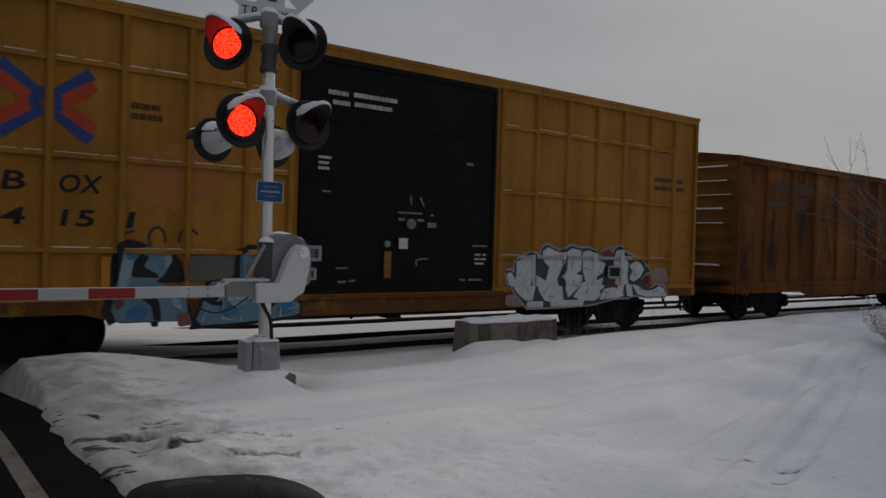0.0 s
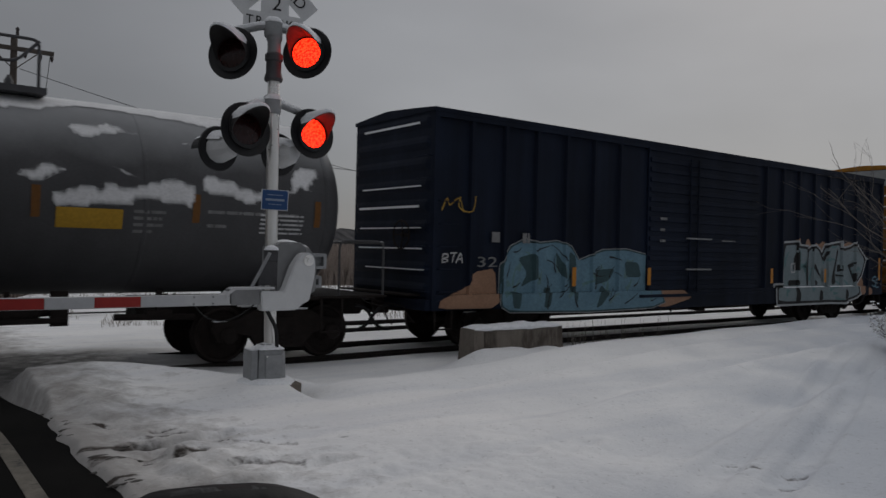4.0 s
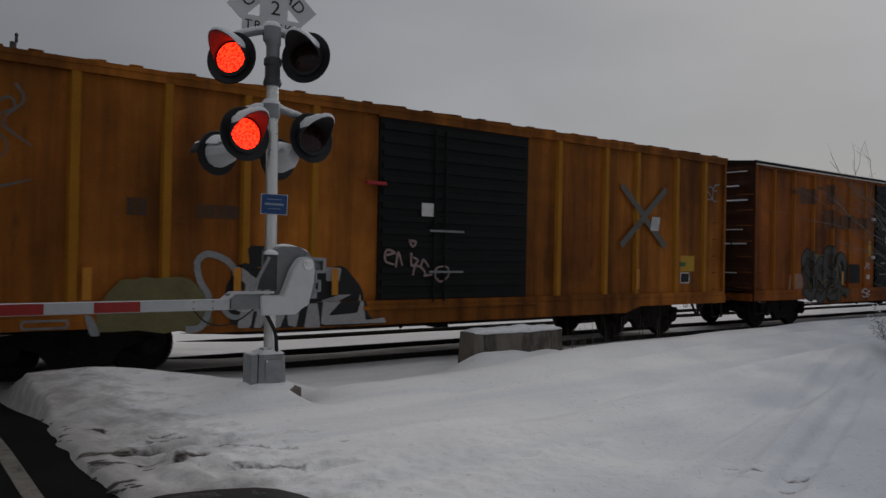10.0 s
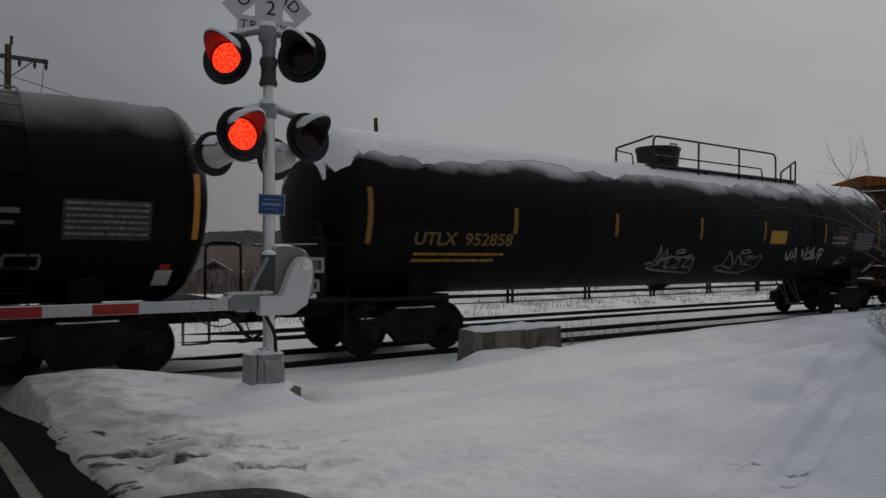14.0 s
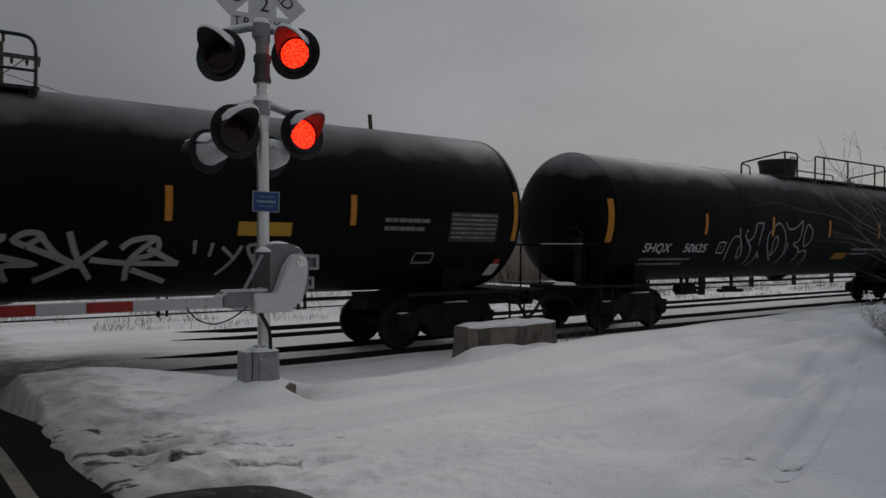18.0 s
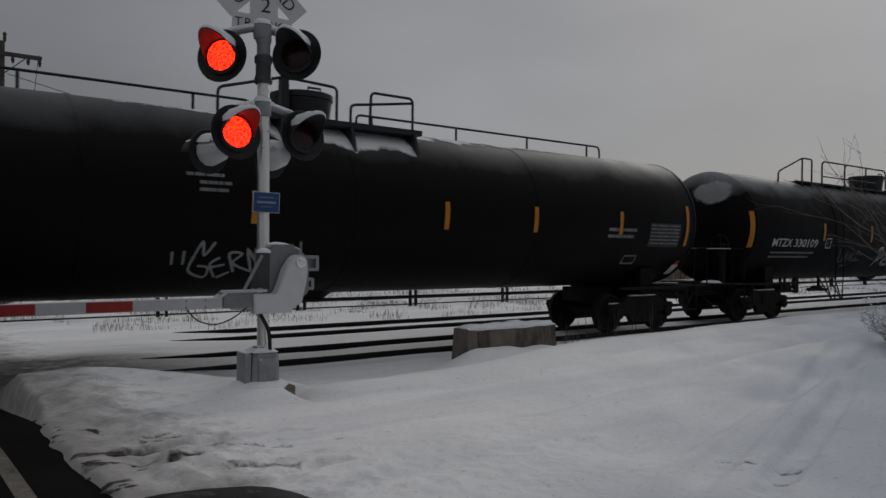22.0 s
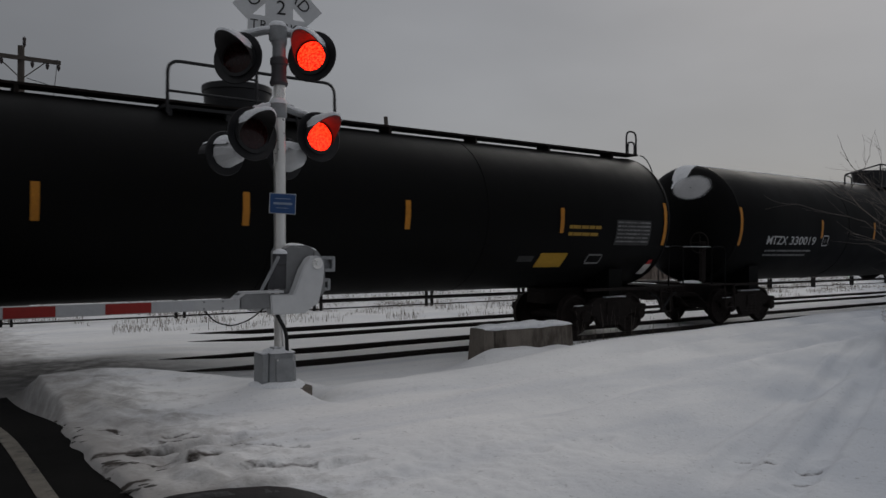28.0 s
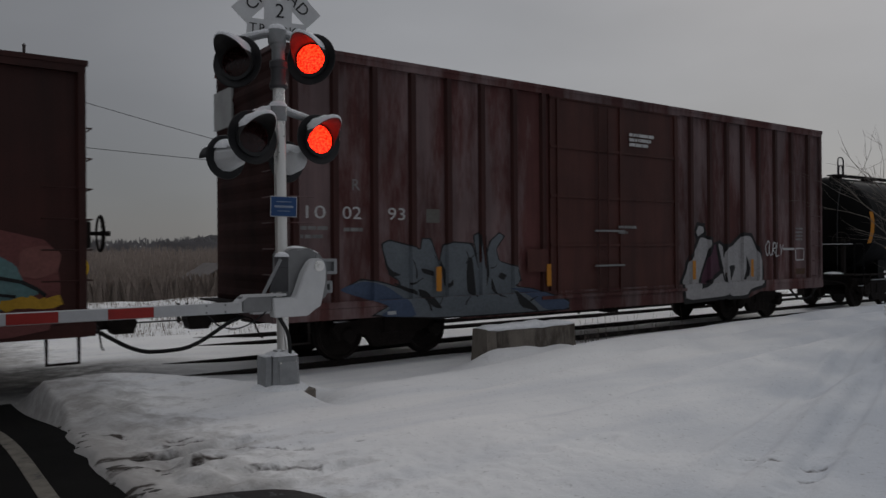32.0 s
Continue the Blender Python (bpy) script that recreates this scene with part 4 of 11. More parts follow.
def lamp_head_back(parent, c, yaw):
    m = Matrix.Translation(c) @ pose(0, 0, 0, 0, 0, yaw)
    bm = bmesh.new()
    lathe(bm, [(-0.008, 0.25), (0.008, 0.258), (0.012, 0.25), (0.0, 0.16)], ax=(0, -1, 0), n=36)
    head = part("background_disc", bm, BLACK, parent, "black background disc seen from behind", smooth=40, at=m)
    bm = bmesh.new()
    lathe(bm, [(-0.30, 0.05), (-0.29, 0.085), (-0.22, 0.13), (-0.06, 0.165), (-0.01, 0.17)], ax=(0, -1, 0), n=12)
    part("housing", bm, BRACKET, head, "light grey lamp housing with snow", smooth=20)
    bm = bmesh.new()
    lathe(bm, [(-0.285, 0.06), (-0.21, 0.14), (-0.06, 0.175), (-0.01, 0.18)], (0, 0, 0.03), ax=(0, -1, 0), n=28, cap0=False, cap1=False)
    bmesh.ops.delete(bm, geom=[v for v in bm.verts if v.co.z < 0.05], context="VERTS")
    part("housing_snow", bm, CAP_SNOW, head, "snow on the housing", smooth=60)
    bm = bmesh.new()
    lathe(bm, [(0.0, 0.155), (0.32, 0.16), (0.32, 0.154), (0.0, 0.150)], ax=(0, -1, 0), n=24, cap0=False, cap1=False)
    bmesh.ops.delete(bm, geom=[v for v in bm.verts if v.co.z < -0.02], context="VERTS")
    part("visor", bm, BLACK, head, "black visor")
    bm = bmesh.new()
    lathe(bm, [(0.02, 0.162), (0.16, 0.182), (0.32, 0.168)], ax=(0, -1, 0), n=24, cap0=False, cap1=False)
    bmesh.ops.delete(bm, geom=[v for v in bm.verts if v.co.z < 0.09], context="VERTS")
    part("visor_snow", bm, CAP_SNOW, head, "snow on the visor", smooth=60)


def lettered(parent, text, height, m, material, spacing=1.0, bold=0.0):
    bm = words(text, height, spacing, bold)
    xs = [v.co.x for v in bm.verts]
    ys = [v.co.y for v in bm.verts]
    bmesh.ops.translate(bm, verts=bm.verts, vec=(-(min(xs) + max(xs)) / 2, -(min(ys) + max(ys)) / 2, 0))
    return part("lettering", bm, material, parent, at=m @ pose(0, 0, 0, 90, 0, 0))


def make_crossbuck(root, at):
    c = at(3.72, 8.30, 5.08)
    face = Matrix.Translation(c) @ pose(0, 0, 0, 0, 0, -14)
    for ang, text, dy in ((45, "RAIL ROAD", -0.02), (-45, "CROSSING", 0.0)):
        bl = part("crossbuck_blade", cube(-0.61, 0.61, -0.004 + dy, 0.0 + dy, -0.115, 0.115), SIGN_WHITE, root, "white crossbuck blade", at=face @ pose(0, 0, 0, 0, ang, 0))
        lettered(bl, text, 0.14, pose(0, -0.008 + dy, 0), BLACK)
    top = part("track_count_sign", cube(-0.16, 0.16, -0.004, 0, -0.15, 0.13), SIGN_WHITE, root, "white track count plate", at=Matrix.Translation(at(3.72, 8.26, 4.72)) @ pose(0, 0, 0, 0, 1.0, -14))
    lettered(top, "2", 0.17, pose(0.02, -0.008, 0.01), BLACK)
    low = part("track_word_sign", cube(-0.34, 0.34, -0.004, 0, -0.105, 0.105), SIGN_WHITE, root, "white plate that reads tracks", at=Matrix.Translation(at(3.70, 8.255, 4.50)) @ pose(0, 0, 0, 0, 2.0, -14))
    lettered(low, "TRACKS", 0.105, pose(0, -0.008, 0), BLACK, 1.25)


def make_gate(root, at):
    # motor housing on the mast
    bm = bmesh.new()
    out = [(3.66, 1.36), (4.06, 1.36), (4.17, 1.44), (4.17, 1.72), (4.10, 1.90), (3.96, 1.985), (3.74, 1.985), (3.66, 1.94)]
    extrude(bm, [(x - 3.68, z - 0.30) for x, z in out], -0.20, 0.20)
    bmesh.ops.bevel(bm, geom=bm.edges[:], offset=0.018, segments=2, affect="EDGES")
    part("gate_motor_housing", bm, GREY_PAINT, root, "grey gate motor housing", smooth=30)
    part("housing_cover", cube(0.33, 0.37, -0.215, 0.215, 1.10, 1.62, 0.012), GREY_PAINT, root, "grey cover flange")
    bm = bmesh.new()
    rows = []
    for i in range(9):
        x = 0.0 + 0.40 * i / 8
        t = 0.045 * math.sin(math.pi * (0.08 + 0.84 * i / 8)) * (1 + 0.5 * noise.noise((x * 9, 4, 1)))
        zt = 1.66 if x > 0.06 else 1.62
        rows.append([bm.verts.new((x, y, zt + t * q - 0.04 * max(0, x - 0.28) / 0.12)) for y, q in ((-0.19, 0.0), (-0.15, 0.8), (0.0, 1.0), (0.15, 0.8), (0.19, 0.0))])
    for p, q in zip(rows, rows[1:]):
        for i in range(4):
            bm.faces.new((p[i], q[i], q[i + 1], p[i + 1]))
    part("housing_snow", bm, CAP_SNOW, root, "snow on the housing", smooth=60)
    # dogleg bracket that carries the arm
    out = [(0.2, 1.54), (0.25, 1.57), (0.32, 1.57), (0.37, 1.53), (0.39, 1.45), (0.38, 1.29), (0.32, 1.03), (0.25, 1.0), (0.16, 0.93), (-0.24, 0.93), (-0.26, 1.15), (0.01, 1.14), (0.05, 1.23), (0.12, 1.42)]
    bm = extrude(bmesh.new(), out, -0.36, -0.22)
    bmesh.ops.bevel(bm, geom=bm.edges[:], offset=0.012, segments=2, affect="EDGES")
    part("arm_bracket", bm, BRACKET, root, "light grey dogleg arm bracket", smooth=30)
    bm = extrude(bmesh.new(), out, 0.22, 0.34)
    part("arm_bracket", bm, WHITE_PAINT, root, "light grey dogleg arm bracket")
    bm = bmesh.new()
    lathe(bm, [(0.0, 0.06), (0.02, 0.06), (0.025, 0.05), (0.025, 0.03), (0.045, 0.03)], (0.295, -0.36, 1.485), (0, -1, 0), 20)
    part("pivot_cap", bm, GALV, root, "round pivot bolt", smooth=30)
    part("shaft", pipe([(0.295, -0.36, 1.485), (0.295, 0.34, 1.485)], 0.05, 14), GREY_PAINT, root)
    # stay from the mast to the arm clamp
    part("stay", pipe([at(3.58, 7.93, 1.86), at(3.36, 7.90, 1.48)], 0.02, 8), ALU, root)
    part("stay_plate", extrude(bmesh.new(), [(-0.14, 1.52), (0.0, 1.52), (0.02, 1.20), (-0.22, 1.20)], -0.19, -0.17), TRUCK_GREY, root, "dark grey triangular plate")
    part("stay_head", cube(-0.13, 0.02, -0.20, -0.10, 1.46, 1.60, 0.02), TRUCK_GREY, root, "dark grey stay head")
    bm = bmesh.new()
    lathe(bm, [(1.59, 0.085), (1.62, 0.075), (1.645, 0.03)], (-0.055, -0.15, 0), n=12, cap0=False)
    part("stay_snow", bm, CAP_SNOW, root, "snow on the stay head", smooth=60)
    # counterweights
    for z0, z1, w in ((1.38, 1.56, 0.19), (1.16, 1.30, 0.13)):
        bm = bmesh.new()
        box(bm, 0.47, 0.47 + w, -0.10, 0.10, z0, z0 + 0.035)
        box(bm, 0.47, 0.47 + w, -0.10, 0.10, z1 - 0.035, z1)
        box(bm, 0.47 + w - 0.035, 0.47 + w + 0.002, -0.105, 0.105, z0 + 0.01, z1 - 0.01)
        box(bm, 0.47, 0.47 + w - 0.03, -0.04, 0.04, z0 + 0.02, z1 - 0.02)
        part("counterweight", bm, ALU, root, "grey counterweight frame")
    # clamp and arm
    part("arm_clamp", cube(-0.61, -0.26, -0.34, -0.22, 1.00, 1.175, 0.012), GREY_PAINT, root, "grey arm clamp")
    part("clamp_hood", extrude(bmesh.new(), [(-0.66, 1.11), (-0.56, 1.19), (-0.1, 1.19), (-0.1, 1.165), (-0.54, 1.165), (-0.64, 1.09)], -0.352, -0.208), WHITE_PAINT, root)
    y0, y1 = 7.80 - 8.14, 7.86 - 8.14
    zc = 1.36 - 0.30
    arm = part("gate_arm", cube(-9.2, -0.58, y0, y1, zc - 0.057, zc + 0.057, 0.006), WHITE_PAINT, root, "lowered gate arm with red and silver bands")
    x = 2.60 - 3.68
    k = 0
    while x > -9.0:
        w = 0.427
        m = RED_SHEET if k % 2 else SILVER_SHEET
        part("reflective_band", cube(x - w + 0.004, x, y0 - 0.004, y0 - 0.001, zc - 0.05, zc + 0.05), m, arm)
        x -= w
        k += 1
    for bx in (2.70, 2.90):
        for bz in (-0.035, 0.035):
            part("bolt", cube(bx - 3.68 - 0.008, bx - 3.68 + 0.008, y0 - 0.01, y0, zc + bz - 0.008, zc + bz + 0.008), GREY_PAINT, arm)
    # lamp cable hanging under the arm, and the cable to the base
    pts = [(-0.95, -0.28, 1.0), (-0.85, -0.29, 0.88), (-0.66, -0.28, 0.82), (-0.45, -0.26, 0.88), (-0.24, -0.22, 1.02)]
    part("arm_cable", pipe(rounded(pts, 0.12), 0.008, 6), RUBBER, root, "thin black cable", smooth=60)
    pts = [(-0.20, -0.25, 1.05), (-0.12, -0.24, 0.90), (0.02, -0.16, 0.72), (0.06, -0.10, 0.45)]
    part("conduit", pipe(rounded(pts, 0.2), 0.022, 8), RUBBER, root, "black conduit", smooth=60)


SIGNAL_LENSES = make_signal()


def make_clods():
    """Dark crumbs of ice and grit that the plough threw up along the road."""
    rng = random.Random(17)
    bm = bmesh.new()
    for cx, cy, w, n in ((1.95, 5.98, 0.45, 16), (1.6, 6.85, 0.07, 5), (1.36, 5.68, 0.07, 5), (1.33, 5.1, 0.1, 7), (2.45, 6.13, 0.25, 7), (1.75, 5.57, 0.3, 6), (1.3, 6.2, 0.06, 9), (1.32, 7.3, 0.07, 8)):
        for _ in range(n):
            x, y = cx + rng.uniform(-w, w), cy + rng.uniform(-0.04, 0.04) + (rng.uniform(-0.8, 0.8) if w < 0.08 and n > 7 else 0)
            r = rng.uniform(0.006, 0.022)
            z = ground_height(x, y) + r * 0.2
            old = set(bm.verts)
            lathe(bm, [(-r, r * 0.35), (-0.3 * r, r), (0.5 * r, 0.8 * r), (r, 0.3 * r)], (0, 0, 0), (0, 0, 1), 6)
            kx, ky, kz = rng.uniform(1.2, 4.5), rng.uniform(0.6, 1.2), rng.uniform(0.3, 0.6)
            for v in bm.verts:
                if v not in old:
                    v.co = Vector((x + kx * v.co.x * rng.uniform(0.75, 1.25), y + ky * v.co.y + 0.1 * kx * v.co.x, z - 0.3 * r + kz * v.co.z))
    tagged(new("ice_clods", mesh_of(bm, "ice_clods", CLOD)), "small dark clods of gritty ice on the snow", "ice", kind="stuff")


make_clods()


# ---- beside the track ----
def make_barrier():
    root = thing("concrete_barrier", pose(9.65, 10.55, -0.1), "weathered concrete barrier block capped with snow", "barrier")
    prof = [(-0.25, 0.0), (0.25, 0.0), (0.24, 0.10), (0.21, 0.33), (0.19, 0.64), (-0.19, 0.64), (-0.21, 0.33), (-0.24, 0.10)]
    bm = bmesh.new()
    rings = []
    for x, k in ((-1.13, 1.0), (-0.90, 1.0), (-0.86, 0.62), (-0.70, 0.58), (-0.60, 1.0), (0, 1.0), (0.6, 1.0), (1.04, 1.0), (1.07, 0.96)):
        rings.append([bm.verts.new((x + 0.012 * noise.noise((x * 5, y * 5, z * 5)), y * k, z * (0.97 + 0.03 * k) + 0.01 * noise.noise((x * 3, y, z)))) for y, z in prof])
    skin(bm, rings)
    bmesh.ops.recalc_face_normals(bm, faces=bm.faces)
    part("block", bm, CONCRETE, root, "stained concrete")
    bm = bmesh.new()
    n = 24
    rows = []
    for i in range(n + 1):
        x = -1.12 + 2.16 * i / n
        t = 0.075 + 0.05 * noise.noise((x * 2.6, 1, 0)) + 0.02 * noise.noise((x * 8, 2, 0))
        t = max(t, 0.008) * min(1, 6 * (i / n) + 0.2, 6 * (1 - i / n) + 0.2)
        rows.append([bm.verts.new((x, y, 0.64 + h * t)) for y, h in ((-0.212, -0.35), (-0.222, 0.1), (-0.18, 0.8), (0, 1.0), (0.17, 0.75), (0.205, 0.0))])
    for p, q in zip(rows, rows[1:]):
        for i in range(5):
            bm.faces.new((p[i], p[i + 1], q[i + 1], q[i]))
    bmesh.ops.recalc_face_normals(bm, faces=bm.faces)
    part("snow_cap", bm, CAP_SNOW, root, "layer of snow on top", smooth=60)


def make_fence():
    root = thing("pipe_fence", pose(0, 21.3, -0.02), "low dark pipe fence beside the railway", "fence")
    x = -27.0
    while x < 130:
        part("post", cube(x - 0.032, x + 0.032, -0.05, 0.05, -0.3, 0.56), FENCE_STEEL, root)
        part("post", cube(x + 0.20, x + 0.255, -0.05, 0.05, -0.3, 0.56), FENCE_STEEL, root)
        x += 4.2
    for z, r in ((0.33, 0.045), (0.10, 0.022)):
        part("rail_pipe", pipe([(-30, -0.06, z), (130, -0.06, z)], r, 8), FENCE_STEEL, root, smooth=60)


def blades(name, spots, material, label, category, w=0.012, curl=0.25):
    """Joined dry stalks: (x, y, z, height) each a thin bent blade."""
    vs, fs = [], []
    for x, y, z, h in spots:
        a = random.uniform(0, math.tau)
        dx, dy = math.cos(a), math.sin(a)
        lean = random.uniform(-curl, curl) * h
        b = len(vs)
        for k, f in ((0.0, 1.0), (0.55, 0.8), (1.0, 0.15)):
            ox = lean * k * k
            vs.append((x + ox - dx * w * f, y - dy * w * f, z + h * k))
            vs.append((x + ox + dx * w * f, y + dy * w * f, z + h * k))
        fs += [(b, b + 1, b + 3, b + 2), (b + 2, b + 3, b + 5, b + 4)]
    me = bpy.data.meshes.new(name)
    me.from_pydata(vs, [], fs)
    me.materials.append(material)
    return tagged(new(name, me), label, category, kind="stuff")


def make_brush():
    rng = random.Random(4)
    spots = []
    for _ in range(30000):
        x, y = rng.uniform(-4, 90), rng.uniform(21.6, 24.6)
        if noise.noise((x * 0.5, y * 0.8, 3)) > -0.05:
            spots.append((x, y, ground_height(x, y) - 0.03, rng.uniform(0.08, 0.22)))
    for _ in range(15000):
        x, y = rng.uniform(4, 44), rng.uniform(18.0, 22.6)
        if noise.noise((x * 0.7, y * 1.3, 6)) + 0.3 * noise.noise((x * 2.6, y * 2.6, 2)) > 0.08:
            spots.append((x, y, ground_height(x, y) - 0.03, rng.uniform(0.06, 0.24)))
    blades("dry_grass", spots, GRASS, "thin dry grass stalks sticking out of the snow", "grass", 0.006)
    spots = []
    for _ in range(76000):
        y = 26 + 110 * rng.random() ** 2.4
        x = rng.uniform(-6, 3.2 * y)
        h = 0.75 + 0.28 * rng.random() + 0.25 * noise.noise((x * 0.12, y * 0.2, 1))
        if -7.2 < x < 2.4 or 9.4 < x < 12.6 and 27.6 < y < 31.6:
            continue
        spots.append((x, y, -0.12 + (0.3 if y < 26.4 else 0.0), h * (1 + (y - 26) / 48)))
    blades("reed_bed", spots, REED, "tall brown reeds and brush behind the tracks", "reeds", 0.095)
    spots = []
    for _ in range(60):
        x, y = 11.6 + rng.random() ** 1.5 * 3.2, 10.85 + 0.35 * rng.random()
        spots.append((x, y, -0.15, rng.uniform(0.25, 1.0)))
    blades("weed_stalks", spots, BARK, "dead weed stalks beside the rail", "weeds", 0.006, 0.15)


def make_woods():
    """Bare woods far behind: rounded crowns of many thin twig blades, uneven in height."""
    rng = random.Random(9)
    vs, fs = [], []
    for i in range(420):
        x = rng.uniform(-170, 64)
        y = 150 + rng.uniform(-10, 26) + 0.05 * abs(x)
        h = 3.6 + 2.0 * noise.noise((x * 0.02, 2, 0)) + 1.6 * noise.noise((x * 0.09, 7, 0)) + rng.uniform(-0.8, 1.2)
        w = rng.uniform(1.4, 3.2)
        fir = rng.random() < 0.04
        for _ in range(170):
            a, k = rng.uniform(0, math.tau), math.sqrt(rng.random())
            mx, mz = x + w * k * math.cos(a), h * (0.52 + 0.48 * k * math.sin(a))
            if fir:
                mz = h * 1.15 * rng.random()
                mx = x + 0.9 * rng.uniform(-1, 1) * (1.05 - mz / (h * 1.15))
            d = rng.uniform(0.2, 0.5)
            lean = 0.6 * math.atan2(mx - x, 2.0) + rng.gauss(0, 0.7)
            bx, bz = mx - d * math.sin(lean), mz - d * math.cos(lean) + 1
            tx, tz = mx + d * math.sin(lean), mz + d * math.cos(lean)
            t = rng.uniform(0.05, 0.16)
            b = len(vs)
            oy = y + rng.uniform(-1.5, 1.5)
            vs += [(bx - t, oy, bz - 1), (bx + t, oy, bz - 1), (tx + t * 0.5, oy, tz), (tx - t * 0.5, oy, tz)]
            fs.append((b, b + 1, b + 2, b + 3))
    me = bpy.data.meshes.new("far_woods")
    me.from_pydata(vs, [], fs)
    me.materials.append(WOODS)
    tagged(new("far_woods", me), "dark line of bare woods on the horizon", "woods", kind="stuff")


def make_wooded_hill():
    """A low hill of bare woods: a ridge whose top is broken up by crowns."""
    rows = []
    bm = bmesh.new()
    for i in range(620):
        x = 62 + i * 0.55 + (i / 100.0) ** 3 * 0.6
        rise = 8.3 * (1 - math.exp(-max(x - 62, 0) / 13.0)) + 1.2 * noise.noise((x * 0.03, 4, 0))
        row = []
        for k, (dy, f) in enumerate(((0, 0.0), (2, 0.30), (6, 0.55), (12, 0.78), (20, 0.93), (28, 1.0), (44, 0.8), (60, 0.0))):
            crowns = 0.75 * noise.noise((x * 0.45, k * 1.7, 2)) + 0.45 * noise.noise((x * 1.3, k * 2.3, 5)) + 0.3 * noise.noise((x * 3.1, k, 8))
            row.append(bm.verts.new((x, 205 + dy + 0.05 * x + noise.noise((x * 0.6, k, 3)), -0.2 + (rise + crowns) * f if f else -0.3)))
        rows.append(row)
    for p, q in zip(rows, rows[1:]):
        for a in range(len(p) - 1):
            bm.faces.new((p[a], q[a], q[a + 1], p[a + 1]))
    me = mesh_of(bm, "wooded_hill", HILL_WOODS)
    tagged(new("wooded_hill", me), "low hill covered in dark leafless woods", "woods", kind="stuff")


def make_hut():
    """A small plank hut with snow along its gable."""
    root = thing("trackside_hut", pose(10.8, 29.0, -0.15), "small brown plank hut with snow on its gable edge", "hut")
    wide, tall, eave, deep = 1.0, 1.62, 1.02, 2.2
    gable = [(-wide, 0), (wide, 0), (wide, eave), (0, tall - 0.05), (-wide, eave)]
    part("wall", extrude(bmesh.new(), gable, 0, deep), HUT_WOOD, root, "weathered brown plank walls")
    for k in range(9):
        x = -wide + 0.02 + k * 0.222
        top = eave + (tall - 0.05 - eave) * (1 - min(max(abs(x), abs(x + 0.19)) / wide, 1)) - 0.02
        part("plank", cube(x, x + 0.19, -0.022, -0.001, 0.05, top), HUT_WOOD, root)
    for s in (-1, 1):
        a = [(0, tall - 0.04), (0, tall + 0.03), (s * (wide + 0.18), eave - 0.05), (s * (wide + 0.18), eave - 0.12)]
        roof = part("roof", extrude(bmesh.new(), a, -0.2, deep + 0.2), HUT_ROOF, root, "dull roof sheet")
        b = [(0, tall + 0.032), (0, tall + 0.075), (s * (wide + 0.18), eave - 0.005), (s * (wide + 0.18), eave - 0.048)]
        if s > 0:
            part("verge_snow", extrude(bmesh.new(), b, -0.2, 0.1), CAP_SNOW, roof)
    bin_root = thing("pale_bin", pose(12.1, 28.8, -0.15), "pale metal bin capped with snow beside the hut", "bin")
    part("body", cube(-0.27, 0.27, -0.3, 0.3, 0.0, 1.16, 0.02), PANEL_PALE, bin_root)
    part("lid_snow", cube(-0.28, 0.28, -0.31, 0.31, 1.16, 1.23, 0.02), CAP_SNOW, bin_root)


def make_pole(x, y, top, lean=0.0, arms=True, r=0.15):
    root = thing("utility_pole", pose(x, y, -0.15, 0, lean, 0), "weathered wooden utility pole" + (" with a crossarm" if arms else ", leaning"), "utility pole", "utility poles")
    part("pole", pipe([(0, 0, -0.4), (0, 0, top)], r, 12, r * 0.72), POLE_WOOD, root, smooth=60)
    if arms:
        for z, w in ((top - 0.45, 1.25),):
            arm = part("crossarm", cube(-w, w, -0.17, -0.06, z - 0.07, z + 0.07), POLE_WOOD, root, "wooden crossarm")
            for k in (-w + 0.08, -0.62, 0.34, 0.82, w - 0.06):
                bm = bmesh.new()
                lathe(bm, [(0, 0.02), (0.06, 0.05), (0.10, 0.05), (0.14, 0.07), (0.2, 0.05), (0.22, 0.02)], (k, -0.115, z - 0.30), n=10)
                part("insulator", bm, GLASS_INS, arm, smooth=40)
            for s in (-1, 1):
                part("brace", pipe([(s * 0.75, -0.115, z - 0.06), (0, -0.13, z - 0.75)], 0.02, 6), POLE_WOOD, arm)
        bm = bmesh.new()
        lathe(bm, [(0, 0.03), (0.1, 0.06), (0.2, 0.05), (0.3, 0.07), (0.36, 0.02)], (0.1, 0, top - 0.02), n=10)
        part("pole_top_insulator", bm, GLASS_INS, root, smooth=40)
    return root


def make_wire(a, b, sag, r=0.012):
    a, b = Vector(a), Vector(b)
    pts = [a.lerp(b, i / 24) - Vector((0, 0, sag * 4 * (i / 24) * (1 - i / 24))) for i in range(25)]
    tagged(new("overhead_wire", mesh_of(pipe(pts, r, 5), "overhead_wire", WIRE, 60)), "thin black overhead wire", "wire", "overhead wires")


